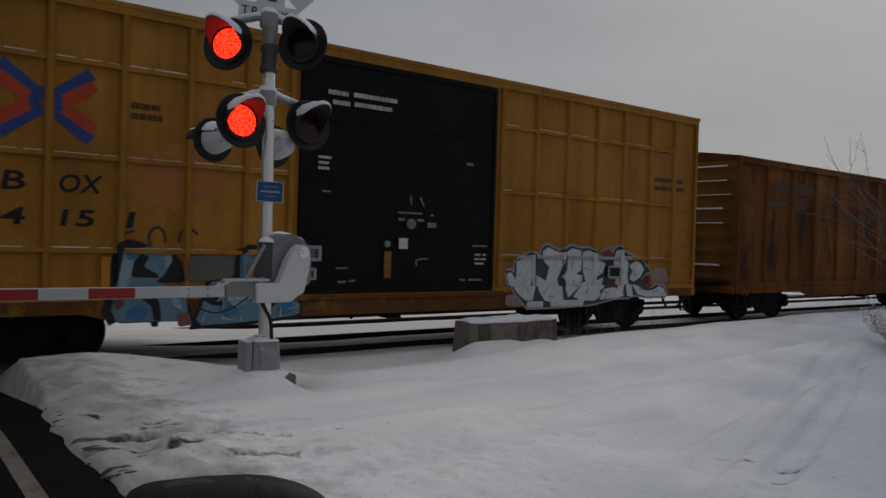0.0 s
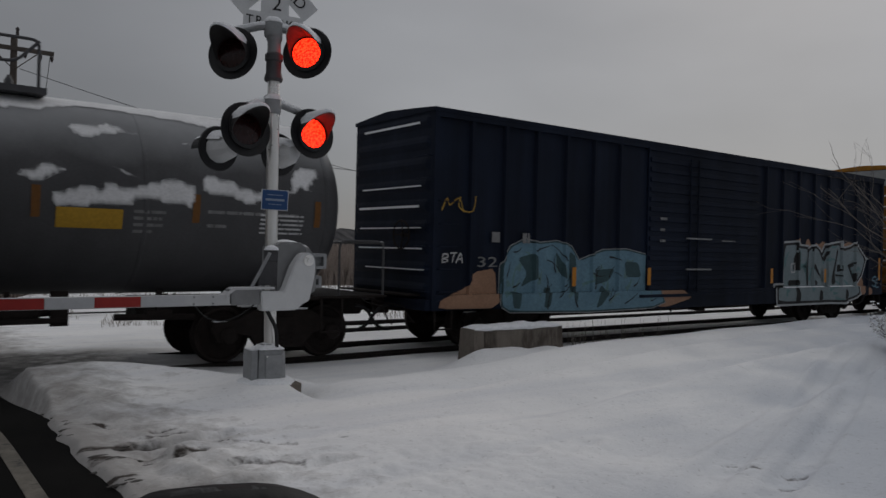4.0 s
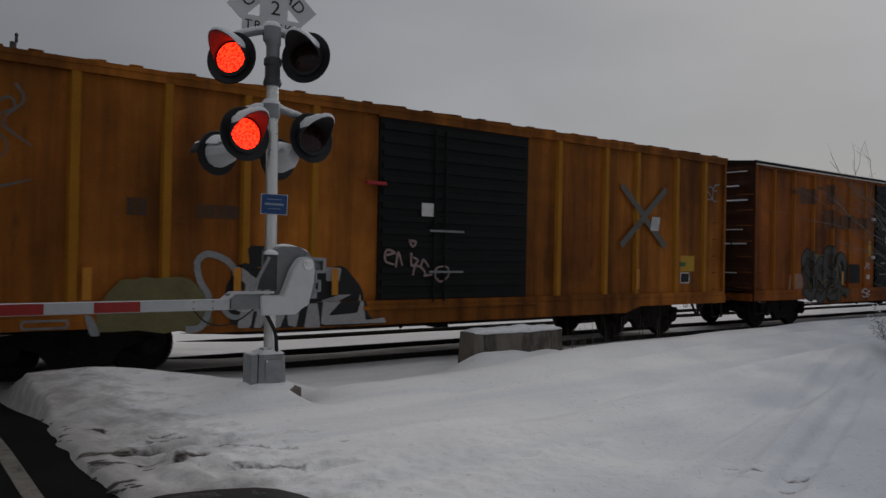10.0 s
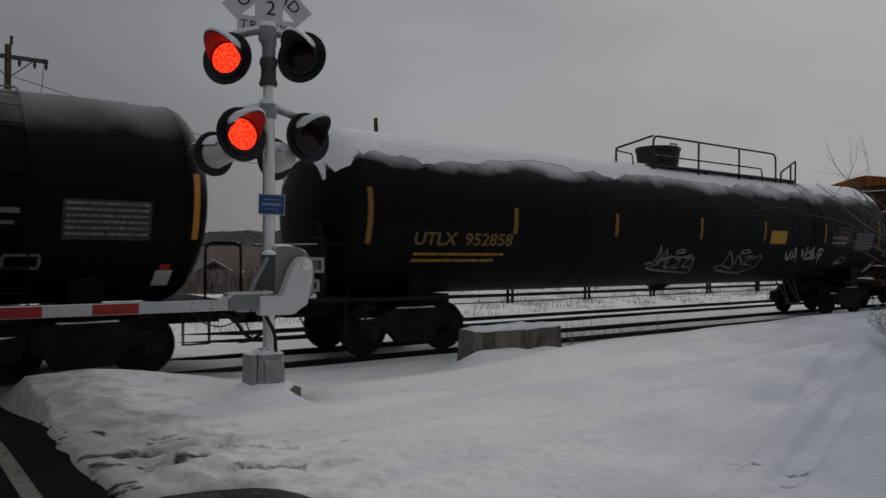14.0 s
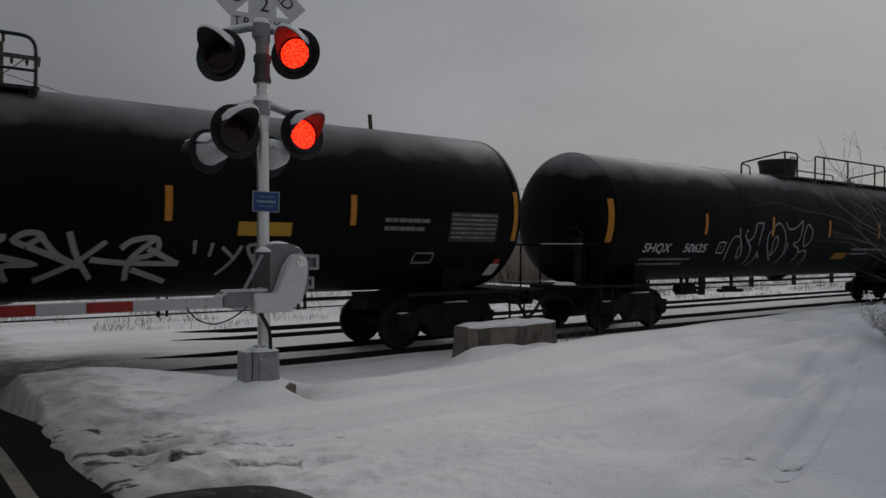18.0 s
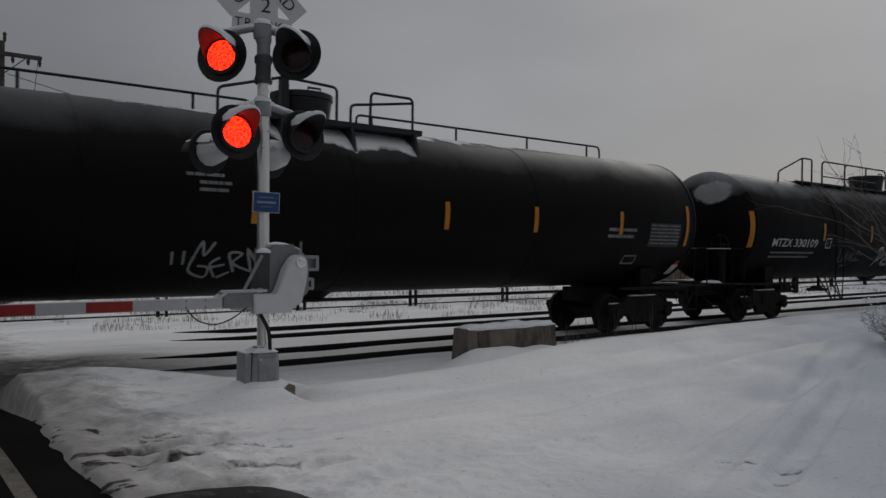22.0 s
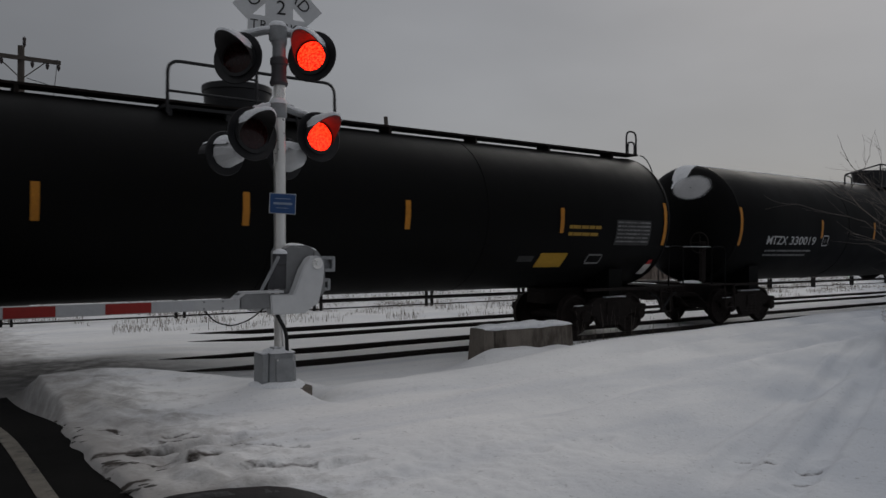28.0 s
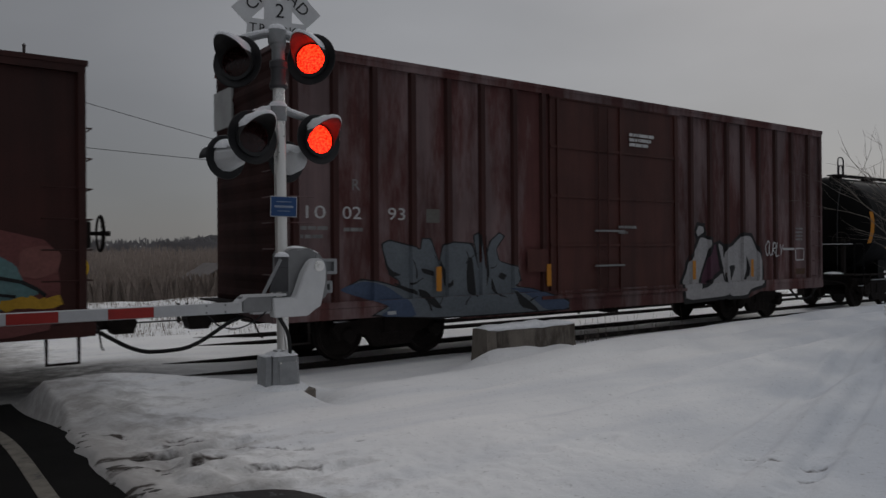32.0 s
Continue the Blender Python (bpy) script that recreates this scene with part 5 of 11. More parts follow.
def make_shrub(x, y, z, h, seed, label, stems=16, thick=0.024, snowy=False):
    """A bare shrub: many stems that fork into thin twigs."""
    rng = random.Random(seed)
    root = thing("bare_shrub", pose(x, y, z), label, "shrub")
    bm = bmesh.new()
    tw = bmesh.new()

    def grow(p, d, length, r, depth):
        pts = [p]
        for _ in range(4):
            d = (d + Vector((rng.uniform(-.22, .22), rng.uniform(-.22, .22), rng.uniform(-.1, .16)))).normalized()
            pts.append(pts[-1] + d * length / 4)
        tube(bm if depth > 1 else tw, pts, r, 5 if depth > 1 else 3, r * 0.55)
        if depth > 0:
            for _ in range(rng.choice((3, 4)) if depth > 1 else 4):
                k = rng.randint(1, 4)
                nd = (d + Vector((rng.uniform(-1, 1), rng.uniform(-1, 1), rng.uniform(-.5, .6)))).normalized()
                grow(pts[k], nd, length * rng.uniform(0.45, 0.7), r * 0.5, depth - 1)

    for _ in range(stems):
        a = rng.uniform(0, math.tau)
        d = Vector((0.55 * math.cos(a), 0.55 * math.sin(a), 1)).normalized()
        grow(Vector((0.35 * math.cos(a), 0.35 * math.sin(a), -0.15)), d, h * rng.uniform(0.35, 0.6), thick, 3)
    part("stem", bm, BARK, root, "grey-brown forked stem", smooth=60)
    if snowy:
        flakes = bmesh.new()
        for v in list(tw.verts)[::11]:
            r = rng.uniform(0.008, 0.02)
            lathe(flakes, [(-0.3 * r, 0.8 * r), (0.4 * r, 1.3 * r), (0.9 * r, 0.5 * r)], v.co, (rng.uniform(-0.4, 0.4), rng.uniform(-0.4, 0.4), 1), 5)
        tagged(part("twig_snow", flakes, CAP_SNOW, root, "clots of snow on the twigs", smooth=60), kind="stuff")
    tagged(part("twig_mass", tw, BARK, root, "fine bare twigs"), kind="stuff")


def make_warning_sign():
    root = thing("round_warning_sign", pose(4.9, 26.2, -0.15, 0, 0, -8), "round yellow railway warning sign on a post", "road sign")
    part("post", pipe([(0, 0.03, -0.2), (0, 0.03, 1.2)], 0.03, 8), GALV, root, smooth=60)
    bm = bmesh.new()
    lathe(bm, [(0, 0.42), (0.008, 0.42)], (0, 0, 1.62), (0, -1, 0), 36)
    plate = part("plate", bm, SIGN_YELLOW, root, "yellow disc", smooth=30)
    for a in (45, -45):
        part("cross_bar", cube(-0.40, 0.40, -0.016 - 0.002 * (a > 0), -0.012, -0.035, 0.035), BLACK, plate, at=Matrix.Translation((0, 0, 1.62)) @ pose(0, 0, 0, 0, a, 0))


make_barrier()
make_fence()
make_brush()
make_woods()
make_wooded_hill()
make_hut()
make_pole(4.05, 30.7, 9.2)
make_pole(9.6, 62, 7.6, r=0.13)
make_pole(11.5, 92, 7.4, r=0.13)
make_pole(19.5, 30.0, 8.2, lean=-5.0, arms=False, r=0.13)
make_wire((4.2, 30.5, 7.9), (60, 36, 6.6), 2.6)
make_wire((4.1, 30.6, 5.9), (80, 36, 5.6), 0.5)
make_wire((3.0, 30.6, 8.7), (-60, 28, 8.6), 0.8)
make_wire((5.2, 30.6, 8.7), (9.6, 62, 7.2), 0.5)
make_wire((4.05, 30.6, 6.6), (-60, 28, 6.5), 0.8)
make_shrub(16.0, 4.65, 0.3, 4.6, 5, "tall bare shrub with tangled twigs in the snow", 26)
make_shrub(14.95, 5.62, 0.3, 1.15, 8, "low bare shrub with snow caught in its twigs", 30, 0.012, True)
make_warning_sign()


# ---- train ----
# Cars are placed by their ends along the train: x at the clip's start. Local space: x ahead, the side towards the road at -y, z from the rail top.
TRAIN = []
WHEELS = []
FAR_SIDE = 0.78
HALF = 1.60            # half width over the side posts


def wheelset_mesh():
    bm = bmesh.new()
    for s in (-1, 1):
        prof = [(0.60, 0.16), (0.66, 0.17), (0.69, 0.40), (0.665, 0.485), (0.695, 0.485), (0.70, 0.463), (0.80, 0.455), (0.805, 0.44), (0.80, 0.40), (0.765, 0.38),
                (0.755, 0.20), (0.80, 0.14), (0.80, 0.09)]
        lathe(bm, prof, ax=(0, s, 0), n=28)
    lathe(bm, [(-1.02, 0.07), (-0.6, 0.085), (0.6, 0.085), (1.02, 0.07)], ax=(0, 1, 0), n=12)
    for k in range(6):
        a = math.tau * k / 6
        for s in (-0.81, 0.81):
            bm2 = (0.28 * math.cos(a), s, 0.28 * math.sin(a))
            box(bm, bm2[0] - 0.02, bm2[0] + 0.02, bm2[1] - 0.012, bm2[1] + 0.012, bm2[2] - 0.02, bm2[2] + 0.02)
    return mesh_of(bm, "wheelset", WHEEL_STEEL, 35)


def side_frame_mesh():
    bm = bmesh.new()
    out = [(-1.22, 0.58), (-1.18, 0.68), (-0.78, 0.72), (-0.52, 0.86), (0.52, 0.86), (0.78, 0.72), (1.18, 0.68), (1.22, 0.58), (1.16, 0.50), (1.10, 0.36),
           (0.86, 0.36), (0.80, 0.50), (0.56, 0.44), (0.40, 0.22), (-0.40, 0.22), (-0.56, 0.44), (-0.80, 0.50), (-0.86, 0.36), (-1.10, 0.36), (-1.16, 0.50)]
    extrude(bm, out, -0.07, 0.07)
    bmesh.ops.bevel(bm, geom=bm.edges[:], offset=0.015, segments=1, affect="EDGES")
    return mesh_of(bm, "side_frame", TRUCK_STEEL)


def spring_mesh():
    bm = bmesh.new()
    for k in (-0.2, 0.0, 0.2):
        for i in range(4):
            lathe(bm, [(0.0, 0.075), (0.035, 0.09), (0.055, 0.075)], (k, 0, 0.28 + i * 0.075), n=10)
    return mesh_of(bm, "spring_group", TRUCK_STEEL, 40)


def bearing_mesh():
    bm = bmesh.new()
    lathe(bm, [(0.0, 0.13), (0.05, 0.14), (0.09, 0.11), (0.10, 0.05)], ax=(0, -1, 0), n=14)
    return mesh_of(bm, "bearing_cap", TRUCK_STEEL, 30)


def bolster_mesh():
    bm = bmesh.new()
    box(bm, -0.2, 0.2, -1.1, 1.1, 0.46, 0.76, 0.02)
    lathe(bm, [(0.76, 0.2), (0.86, 0.2)], n=14)
    for s in (-1, 1):
        tube(bm, [(s * 0.36, -0.9, 0.40), (s * 0.36, 0.9, 0.40)], 0.05, 8)
    return mesh_of(bm, "bolster", TRUCK_STEEL)


WHEELSET, SIDE_FRAME, SPRINGS, BEARING, BOLSTER = wheelset_mesh(), side_frame_mesh(), spring_mesh(), bearing_mesh(), bolster_mesh()
WHEEL_R = 0.463
WHEELBASE = 1.86


def truck(root, x):
    """Bogie: bolster, side frames with springs and bearing caps; its wheelsets turn."""
    tr = part("bolster", BOLSTER, None, root, "grimy cast steel bogie bolster", at=pose(x, 0, 0))
    for s in (-1, 1):
        sf = part("side_frame", SIDE_FRAME, None, tr, at=pose(0, s * 1.0, 0))
        if s < 0:
            k = 0.25 + 0.2 * math.sin(x * 37.0)
            part("frame_snow", cube(-0.5 + k, 0.48, -1.06, -0.94, 0.858, 0.885, 0.01), CAP_SNOW, tr)
            part("frame_snow", cube(-1.15, -0.82 - 0.3 * k, -1.05, -0.95, 0.69, 0.712, 0.008), CAP_SNOW, tr)
        part("spring_group", SPRINGS, None, tr, at=pose(0, s * 1.0, 0))
        for k in (-1, 1):
            part("bearing_cap", BEARING, None, tr, at=pose(k * WHEELBASE / 2, s * 1.07, WHEEL_R) @ pose(0, 0, 0, 0, 0, 0 if s < 0 else 180))
    for k in (-1, 1):
        x1 = x + k * WHEELBASE / 2
        w = part("wheelset", WHEELSET, None, root, "dark steel wheelset", at=pose(x1, 0, WHEEL_R))
        WHEELS.append((w, x1))


def coupler(root, x, s, hose=True, reach=0.85):
    """Coupler, draft sill end and air hose at one end; s is +1 ahead, -1 behind."""
    bm = bmesh.new()
    box(bm, min(x, x + s * 0.55), max(x, x + s * 0.55), -0.09, 0.09, 0.74, 0.92)
    x1 = x + s * 0.55
    extrude(bm, [(x1, 0.66), (x1 + s * 0.30, 0.66), (x1 + s * 0.36, 0.83), (x1 + s * 0.30, 1.0), (x1, 1.0), (x1 - s * 0.1, 0.83)], -0.17, 0.15)
    part("coupler", bm, TRUCK_STEEL, root, "dark cast coupler")
    if hose:
        pts = [(x, -0.32, 0.84), (x + s * 0.25, -0.34, 0.76), (x + s * 0.55 * reach, -0.30, 0.46), (x + s * 0.75 * reach, -0.28, 0.36), (x + s * reach, -0.2, 0.34)]
        part("air_hose", pipe(rounded(pts, 0.2), 0.034, 7), RUBBER, root, "black rubber air hose", smooth=60)
        pts = [(x + s * 0.30, -0.06, 0.96), (x + s * 0.22, -0.30, 0.90), (x + s * 0.14, -1.05, 0.86), (x + s * 0.12, -1.30, 0.62), (x + s * 0.12, -1.42, 0.58)]
        part("uncoupling_lever", pipe(rounded(pts, 0.08), 0.014, 6), TRUCK_STEEL, root, "thin bent uncoupling lever", smooth=60)


def start_car(name, x0, x1, label, category, group):
    root = thing(name, pose((x0 + x1) / 2, TRACK, 0), label, category, group)
    TRAIN.append((root, (x0 + x1) / 2))
    return root, (x1 - x0) / 2


# marks on a car's side: drawn in x and z, then laid on the side by a mapping to y
def lay(bm, wall):
    for v in bm.verts:
        v.co = Vector((v.co.x, wall(v.co.x, v.co.y) - v.co.z, v.co.y))
    return bm


def flat_wall(y):
    return lambda x, z: y


def tank_wall(r, zc, off):
    return lambda x, z: -math.sqrt(max(r * r - (z - zc) ** 2, 0.01)) - off


def head_wall(T, hd, r, zc, off):
    """The tank's surface on the dished heads."""
    def y(x, z):
        e = max(abs(x) - (T - hd), 0.0)
        rr = r * math.sqrt(max(1 - (e / hd) ** 2, 0.05))
        return -math.sqrt(max(rr * rr - (z - zc) ** 2, 0.01)) - off
    return y


def stencil(root, text, x, z, height, material, wall, spacing=1.0, name="letter", bold=0.0, width=None, slant=0.0):
    """A line of stencilled characters, each a part of its own."""
    full = words(text, height, spacing, bold)
    xs = [v.co.x for v in full.verts]
    lo, hi = min(xs), max(xs)
    k = width / (hi - lo) if width else 1.0
    todo = set(full.verts)
    while todo:
        seed = next(iter(todo))
        group, edge = {seed}, [seed]
        while edge:
            for e in edge.pop().link_edges:
                for v in e.verts:
                    if v not in group:
                        group.add(v)
                        edge.append(v)
        todo -= group
        one = bmesh.new()
        at = {v: one.verts.new((x + (v.co.x - lo) * k + slant * v.co.y, v.co.y + z, 0)) for v in group}
        for f in {f for v in group for f in v.link_faces}:
            one.faces.new([at[v] for v in f.verts])
        part(name, lay(one, wall), material, root)
    full.free()


def plate(root, name, x0, x1, z0, z1, material, wall, slices=4, label="", slant=0.0):
    bm = bmesh.new()
    rows = []
    for i in range(slices + 1):
        z = z0 + (z1 - z0) * i / slices
        dx = slant * (z - z0)
        rows.append((bm.verts.new((x0 + dx, z, 0)), bm.verts.new((x1 + dx, z, 0))))
    for a, b in zip(rows, rows[1:]):
        bm.faces.new((a[0], a[1], b[1], b[0]))
    return part(name, lay(bm, wall), material, root, label)


def small_print(root, x, z, rows, material, wall, h=0.07, gap=0.06, seed=1, wide=(0.05, 0.32)):
    """Lines of lettering too small to read: short bars."""
    rng = random.Random(seed)
    bm = bmesh.new()
    for i, length in enumerate(rows):
        px, zz = x, z - i * (h + gap)
        while px < x + length - 0.03:
            w = min(rng.uniform(*wide), x + length - px)
            vs = [bm.verts.new((a, b, 0)) for a, b in ((px, zz), (px + w, zz), (px + w, zz + h), (px, zz + h))]
            bm.faces.new(vs)
            px += w + rng.uniform(0.2, 0.45) * min(wide[0] * 1.2, 0.14)
    return tagged(part("small_print", lay(bm, wall), material, root), "lines of small stencilled print", kind="stuff")


# hand-drawn paint: letters as strokes in a unit box
GLYPH = {
    "A": [[(0, 0), (.45, 1), (.9, 0)], [(.2, .38), (.75, .4)]], "B": [[(.1, 0), (.1, 1), (.6, .95), (.7, .72), (.15, .52), (.75, .4), (.75, .1), (.1, 0)]],
    "C": [[(.85, .85), (.5, 1), (.1, .7), (.08, .3), (.45, 0), (.88, .18)]], "D": [[(.1, 0), (.1, 1), (.6, .9), (.85, .5), (.6, .08), (.1, 0)]],
    "E": [[(.85, 1), (.12, .95), (.1, .05), (.88, 0)], [(.1, .5), (.7, .52)]], "G": [[(.85, .85), (.45, 1), (.1, .6), (.15, .15), (.55, 0), (.85, .2), (.85, .48), (.5, .46)]],
    "H": [[(.1, 0), (.15, 1)], [(.85, 0), (.82, 1)], [(.1, .5), (.85, .52)]], "I": [[(.45, 0), (.5, 1)]], "K": [[(.1, 0), (.12, 1)], [(.85, 1), (.12, .45), (.9, 0)]],
    "L": [[(.15, 1), (.1, .02), (.88, 0)]], "M": [[(.02, 0), (.12, 1), (.48, .35), (.82, 1), (.95, 0)]], "N": [[(.08, 0), (.1, 1), (.82, 0), (.85, 1)]],
    "O": [[(.45, 1), (.1, .7), (.1, .25), (.48, 0), (.85, .3), (.82, .75), (.45, 1)]], "P": [[(.1, 0), (.12, 1), (.75, .9), (.75, .55), (.12, .45)]],
    "R": [[(.1, 0), (.12, 1), (.75, .9), (.72, .55), (.12, .48), (.9, 0)]], "S": [[(.85, .88), (.45, 1), (.12, .75), (.5, .52), (.86, .28), (.5, 0), (.08, .12)]],
    "T": [[(.02, .98), (.95, 1)], [(.5, 1), (.45, 0)]], "U": [[(.1, 1), (.08, .25), (.45, 0), (.82, .25), (.85, 1)]], "V": [[(.02, 1), (.42, 0), (.92, 1)]],
    "W": [[(.0, 1), (.22, 0), (.5, .7), (.75, 0), (1, 1)]], "X": [[(.05, 0), (.9, 1)], [(.05, 1), (.9, 0)]], "Y": [[(.02, 1), (.45, .5), (.92, 1)], [(.45, .5), (.4, 0)]],
    "Z": [[(.05, .98), (.9, 1), (.08, 0), (.92, .02)]], '"': [[(.3, 1), (.2, .7)], [(.6, 1), (.5, .7)]], "*": [[(.1, .4), (.9, .6)], [(.3, .9), (.7, .1)], [(.7, .9), (.3, .1)]],
}


def ribbon(bm, pts, w, w1=None, lift=0.0):
    """A flat brush stroke in x and y, mitred."""
    pts = [Vector((p[0], p[1])) for p in pts]
    rows = []
    for i, p in enumerate(pts):
        a = (pts[i] - pts[i - 1]).normalized() if i else (pts[1] - pts[0]).normalized()
        b = (pts[i + 1] - pts[i]).normalized() if i + 1 < len(pts) else a
        d = (a + b)
        d = d.normalized() if d.length > 0.2 else a
        n = Vector((-d.y, d.x))
        k = min(1.0 / max(n.dot(Vector((-a.y, a.x))), 0.45), 2.0)
        ww = w if w1 is None else w + (w1 - w) * i / (len(pts) - 1)
        rows.append((bm.verts.new((*(p + n * ww * k / 2), lift)), bm.verts.new((*(p - n * ww * k / 2), lift))))
    for p, q in zip(rows, rows[1:]):
        bm.faces.new((p[0], p[1], q[1], q[0]))


def curve_through(pts, n=4):
    """Catmull-Rom through the points."""
    out = []
    for i in range(len(pts) - 1):
        p0, p1, p2, p3 = (Vector(pts[max(0, min(len(pts) - 1, i + k))]) for k in (-1, 0, 1, 2))
        for j in range(n):
            t = j / n
            out.append(0.5 * ((2 * p1) + (p2 - p0) * t + (2 * p0 - 5 * p1 + 4 * p2 - p3) * t * t + (3 * p1 - p0 - 3 * p2 + p3) * t ** 3))
    out.append(Vector(pts[-1]))
    return out


def scrawl(text, x, z, w, h, seed, slant=0.15, jitter=0.06, close=1.0):
    """The strokes of a hand-sprayed word in a box w wide and h high."""
    rng = random.Random(seed)
    step = w / max(len(text), 1)
    out = []
    for i, ch in enumerate(text):
        hh = h * rng.uniform(0.85, 1.1)
        z0 = z + h * rng.uniform(-0.06, 0.06)
        for st in GLYPH.get(ch, []):
            pts = [(x + step * (i + close * (px + rng.uniform(-jitter, jitter))) + slant * hh * pz, z0 + hh * (pz + rng.uniform(-jitter, jitter))) for px, pz in st]
            out.append(pts)
    return out


def tag_writing(root, text, x, z, w, h, t, material, wall, seed=1, slant=0.15, label="sprayed white graffiti tag", jitter=0.06, close=1.45):
    """Sprayed strokes; the wider close is, the more they run into one another."""
    if close > 1.2:
        jitter = max(jitter, 0.13)
    owner = [i for i, ch in enumerate(text) for _ in GLYPH.get(ch, [])]
    strokes = list(enumerate(scrawl(text, x, z, w, h, seed, slant, jitter, close)))
    top = None
    for letter in sorted(set(owner)):
        bm = bmesh.new()
        for i, pts in strokes:
            if owner[i] == letter:
                ribbon(bm, curve_through(pts), t, t * 0.7, 0.0003 * i)
        ob = part("graffiti_tag" if top is None else "sprayed_letter", lay(bm, wall), material, root if top is None else top, label if top is None else "")
        top = top or ob
    return top


def hand_tag(root, letters, w, material, wall, label, fade=0.75):
    """A sprayed word: each stroke is a part, drawn as a smooth ribbon."""
    top = None
    for k, pts in enumerate(stroke for letter in letters for stroke in letter):
        bm = bmesh.new()
        ribbon(bm, curve_through(pts, 5), w, w * fade, 0.0003 * k)
        ob = part("graffiti_tag" if top is None else "sprayed_stroke", lay(bm, wall), material, root if top is None else top, label if top is None else "")
        top = top or ob
    return top


POSTS = {}


class Mural:
    """A large sprayed piece that lies on a ribbed side: sheet, posts and sill; each coat a hair above the last."""

    def __init__(self, root, label):
        self.root, self.label, self.coat, self.top = root, label, 0.004, None
        self.posts, self.w, self.hw = POSTS[root.name]

    def fold(self, bm):
        cuts = [(x + d, "x") for x in self.posts for d in (-self.w / 2 - 0.03, -self.w / 2, self.w / 2, self.w / 2 + 0.03)] + [(1.085, "y"), (1.095, "y")]
        for c, ax in cuts:
            co, no = ((c, 0, 0), (1, 0, 0)) if ax == "x" else ((0, c, 0), (0, 1, 0))
            bmesh.ops.bisect_plane(bm, geom=bm.verts[:] + bm.edges[:] + bm.faces[:], plane_co=co, plane_no=no, dist=0.0005)

        def wall(x, z):
            if z < 1.09:
                return -HALF - 0.004 - self.coat
            return -(HALF - 0.005 if any(abs(x - p) < self.w / 2 + 0.004 for p in self.posts) else self.hw) - self.coat
        return lay(bm, wall)

    def add(self, bm, material, rise=0.003, kind=""):
        self.fold(bm)
        if self.top is None:
            self.top = part("graffiti", bm, material, self.root, self.label)
        else:
            ob = part("graffiti_coat", bm, material, self.top)
            if kind:
                tagged(ob, "loose sprayed flicks of paint", kind=kind)
        self.coat += rise

    def fill(self, material, *shapes, soft=0.14):
        for pts in shapes:
            bm = bmesh.new()
            out = []
            for a, b in zip(pts, pts[1:] + pts[:1]):
                out += [(a[0] + (b[0] - a[0]) * soft, a[1] + (b[1] - a[1]) * soft), (b[0] + (a[0] - b[0]) * soft, b[1] + (a[1] - b[1]) * soft)]
            f = bm.faces.new([bm.verts.new((x, z, 0)) for x, z in out])
            f.normal_update()
            if f.normal.z < 0:
                f.normal_flip()
            bmesh.ops.triangulate(bm, faces=bm.faces[:])
            self.add(bm, material, 0.0)
        self.coat += 0.003

    def edge(self, material, w, pts, closed=True, dx=0.0, dz=0.0):
        bm = bmesh.new()
        q = [(x + dx, z + dz) for x, z in pts]
        ribbon(bm, q + q[:1] if closed else q, w)
        self.add(bm, material)

    def scribble(self, material, inside, n, w, seed, size=0.45):
        """Loose curved flicks that stay inside a shape."""
        rng = random.Random(seed)
        xs, zs = [p[0] for p in inside], [p[1] for p in inside]

        def within(x, z):
            hit = False
            for (xa, za), (xb, zb) in zip(inside, inside[1:] + inside[:1]):
                if (za > z) != (zb > z) and x < xa + (z - za) * (xb - xa) / (zb - za):
                    hit = not hit
            return hit

        bm = bmesh.new()
        k = 0
        while k < n:
            x, z = rng.uniform(min(xs), max(xs)), rng.uniform(min(zs), max(zs))
            a = rng.choice((rng.uniform(0.9, 2.2), rng.uniform(-0.4, 0.5), rng.uniform(0.3, 2.8)))
            pts = []
            bend = rng.uniform(-0.9, 0.9)
            r = size * rng.uniform(0.4, 1.2)
            for j in range(5):
                pts.append((x, z))
                x, z = x + 0.25 * r * math.cos(a), z + 0.25 * r * math.sin(a)
                a += bend * 0.4
            if all(within(*p) for p in pts):
                ribbon(bm, pts, w * rng.uniform(0.6, 1.5), w * 0.3)
                k += 1
        self.add(bm, material, 0.003, "stuff")


def end_wall_mesh(x, s, hw, z0, z1, material, ribs=9, peak=0.0):
    """Corrugated end: horizontal ridges across the car."""
    bm = bmesh.new()
    rows = []
    n = ribs * 6
    for i in range(n + 1):
        z = z0 + (z1 - z0) * i / n
        k = (i % 6) / 6
        d = 0.045 * max(0.0, math.sin(math.pi * (k * 1.6 - 0.3))) if 0 < i < n else 0.0
        rows.append([bm.verts.new((x + s * (0.004 + d * e), y, z + (peak * (1 - (y / hw) ** 2) if i == n else 0))) for y, e in ((-hw, 0), (-hw + 0.1, 0), (-hw + 0.2, 1), (0, 1), (hw - 0.2, 1), (hw - 0.1, 0), (hw, 0))])
    for p, q in zip(rows, rows[1:]):
        for i in range(6):
            bm.faces.new((p[i], p[i + 1], q[i + 1], q[i]) if s > 0 else (p[i], q[i], q[i + 1], p[i + 1]))
    return mesh_of(bm, "end_wall", material)


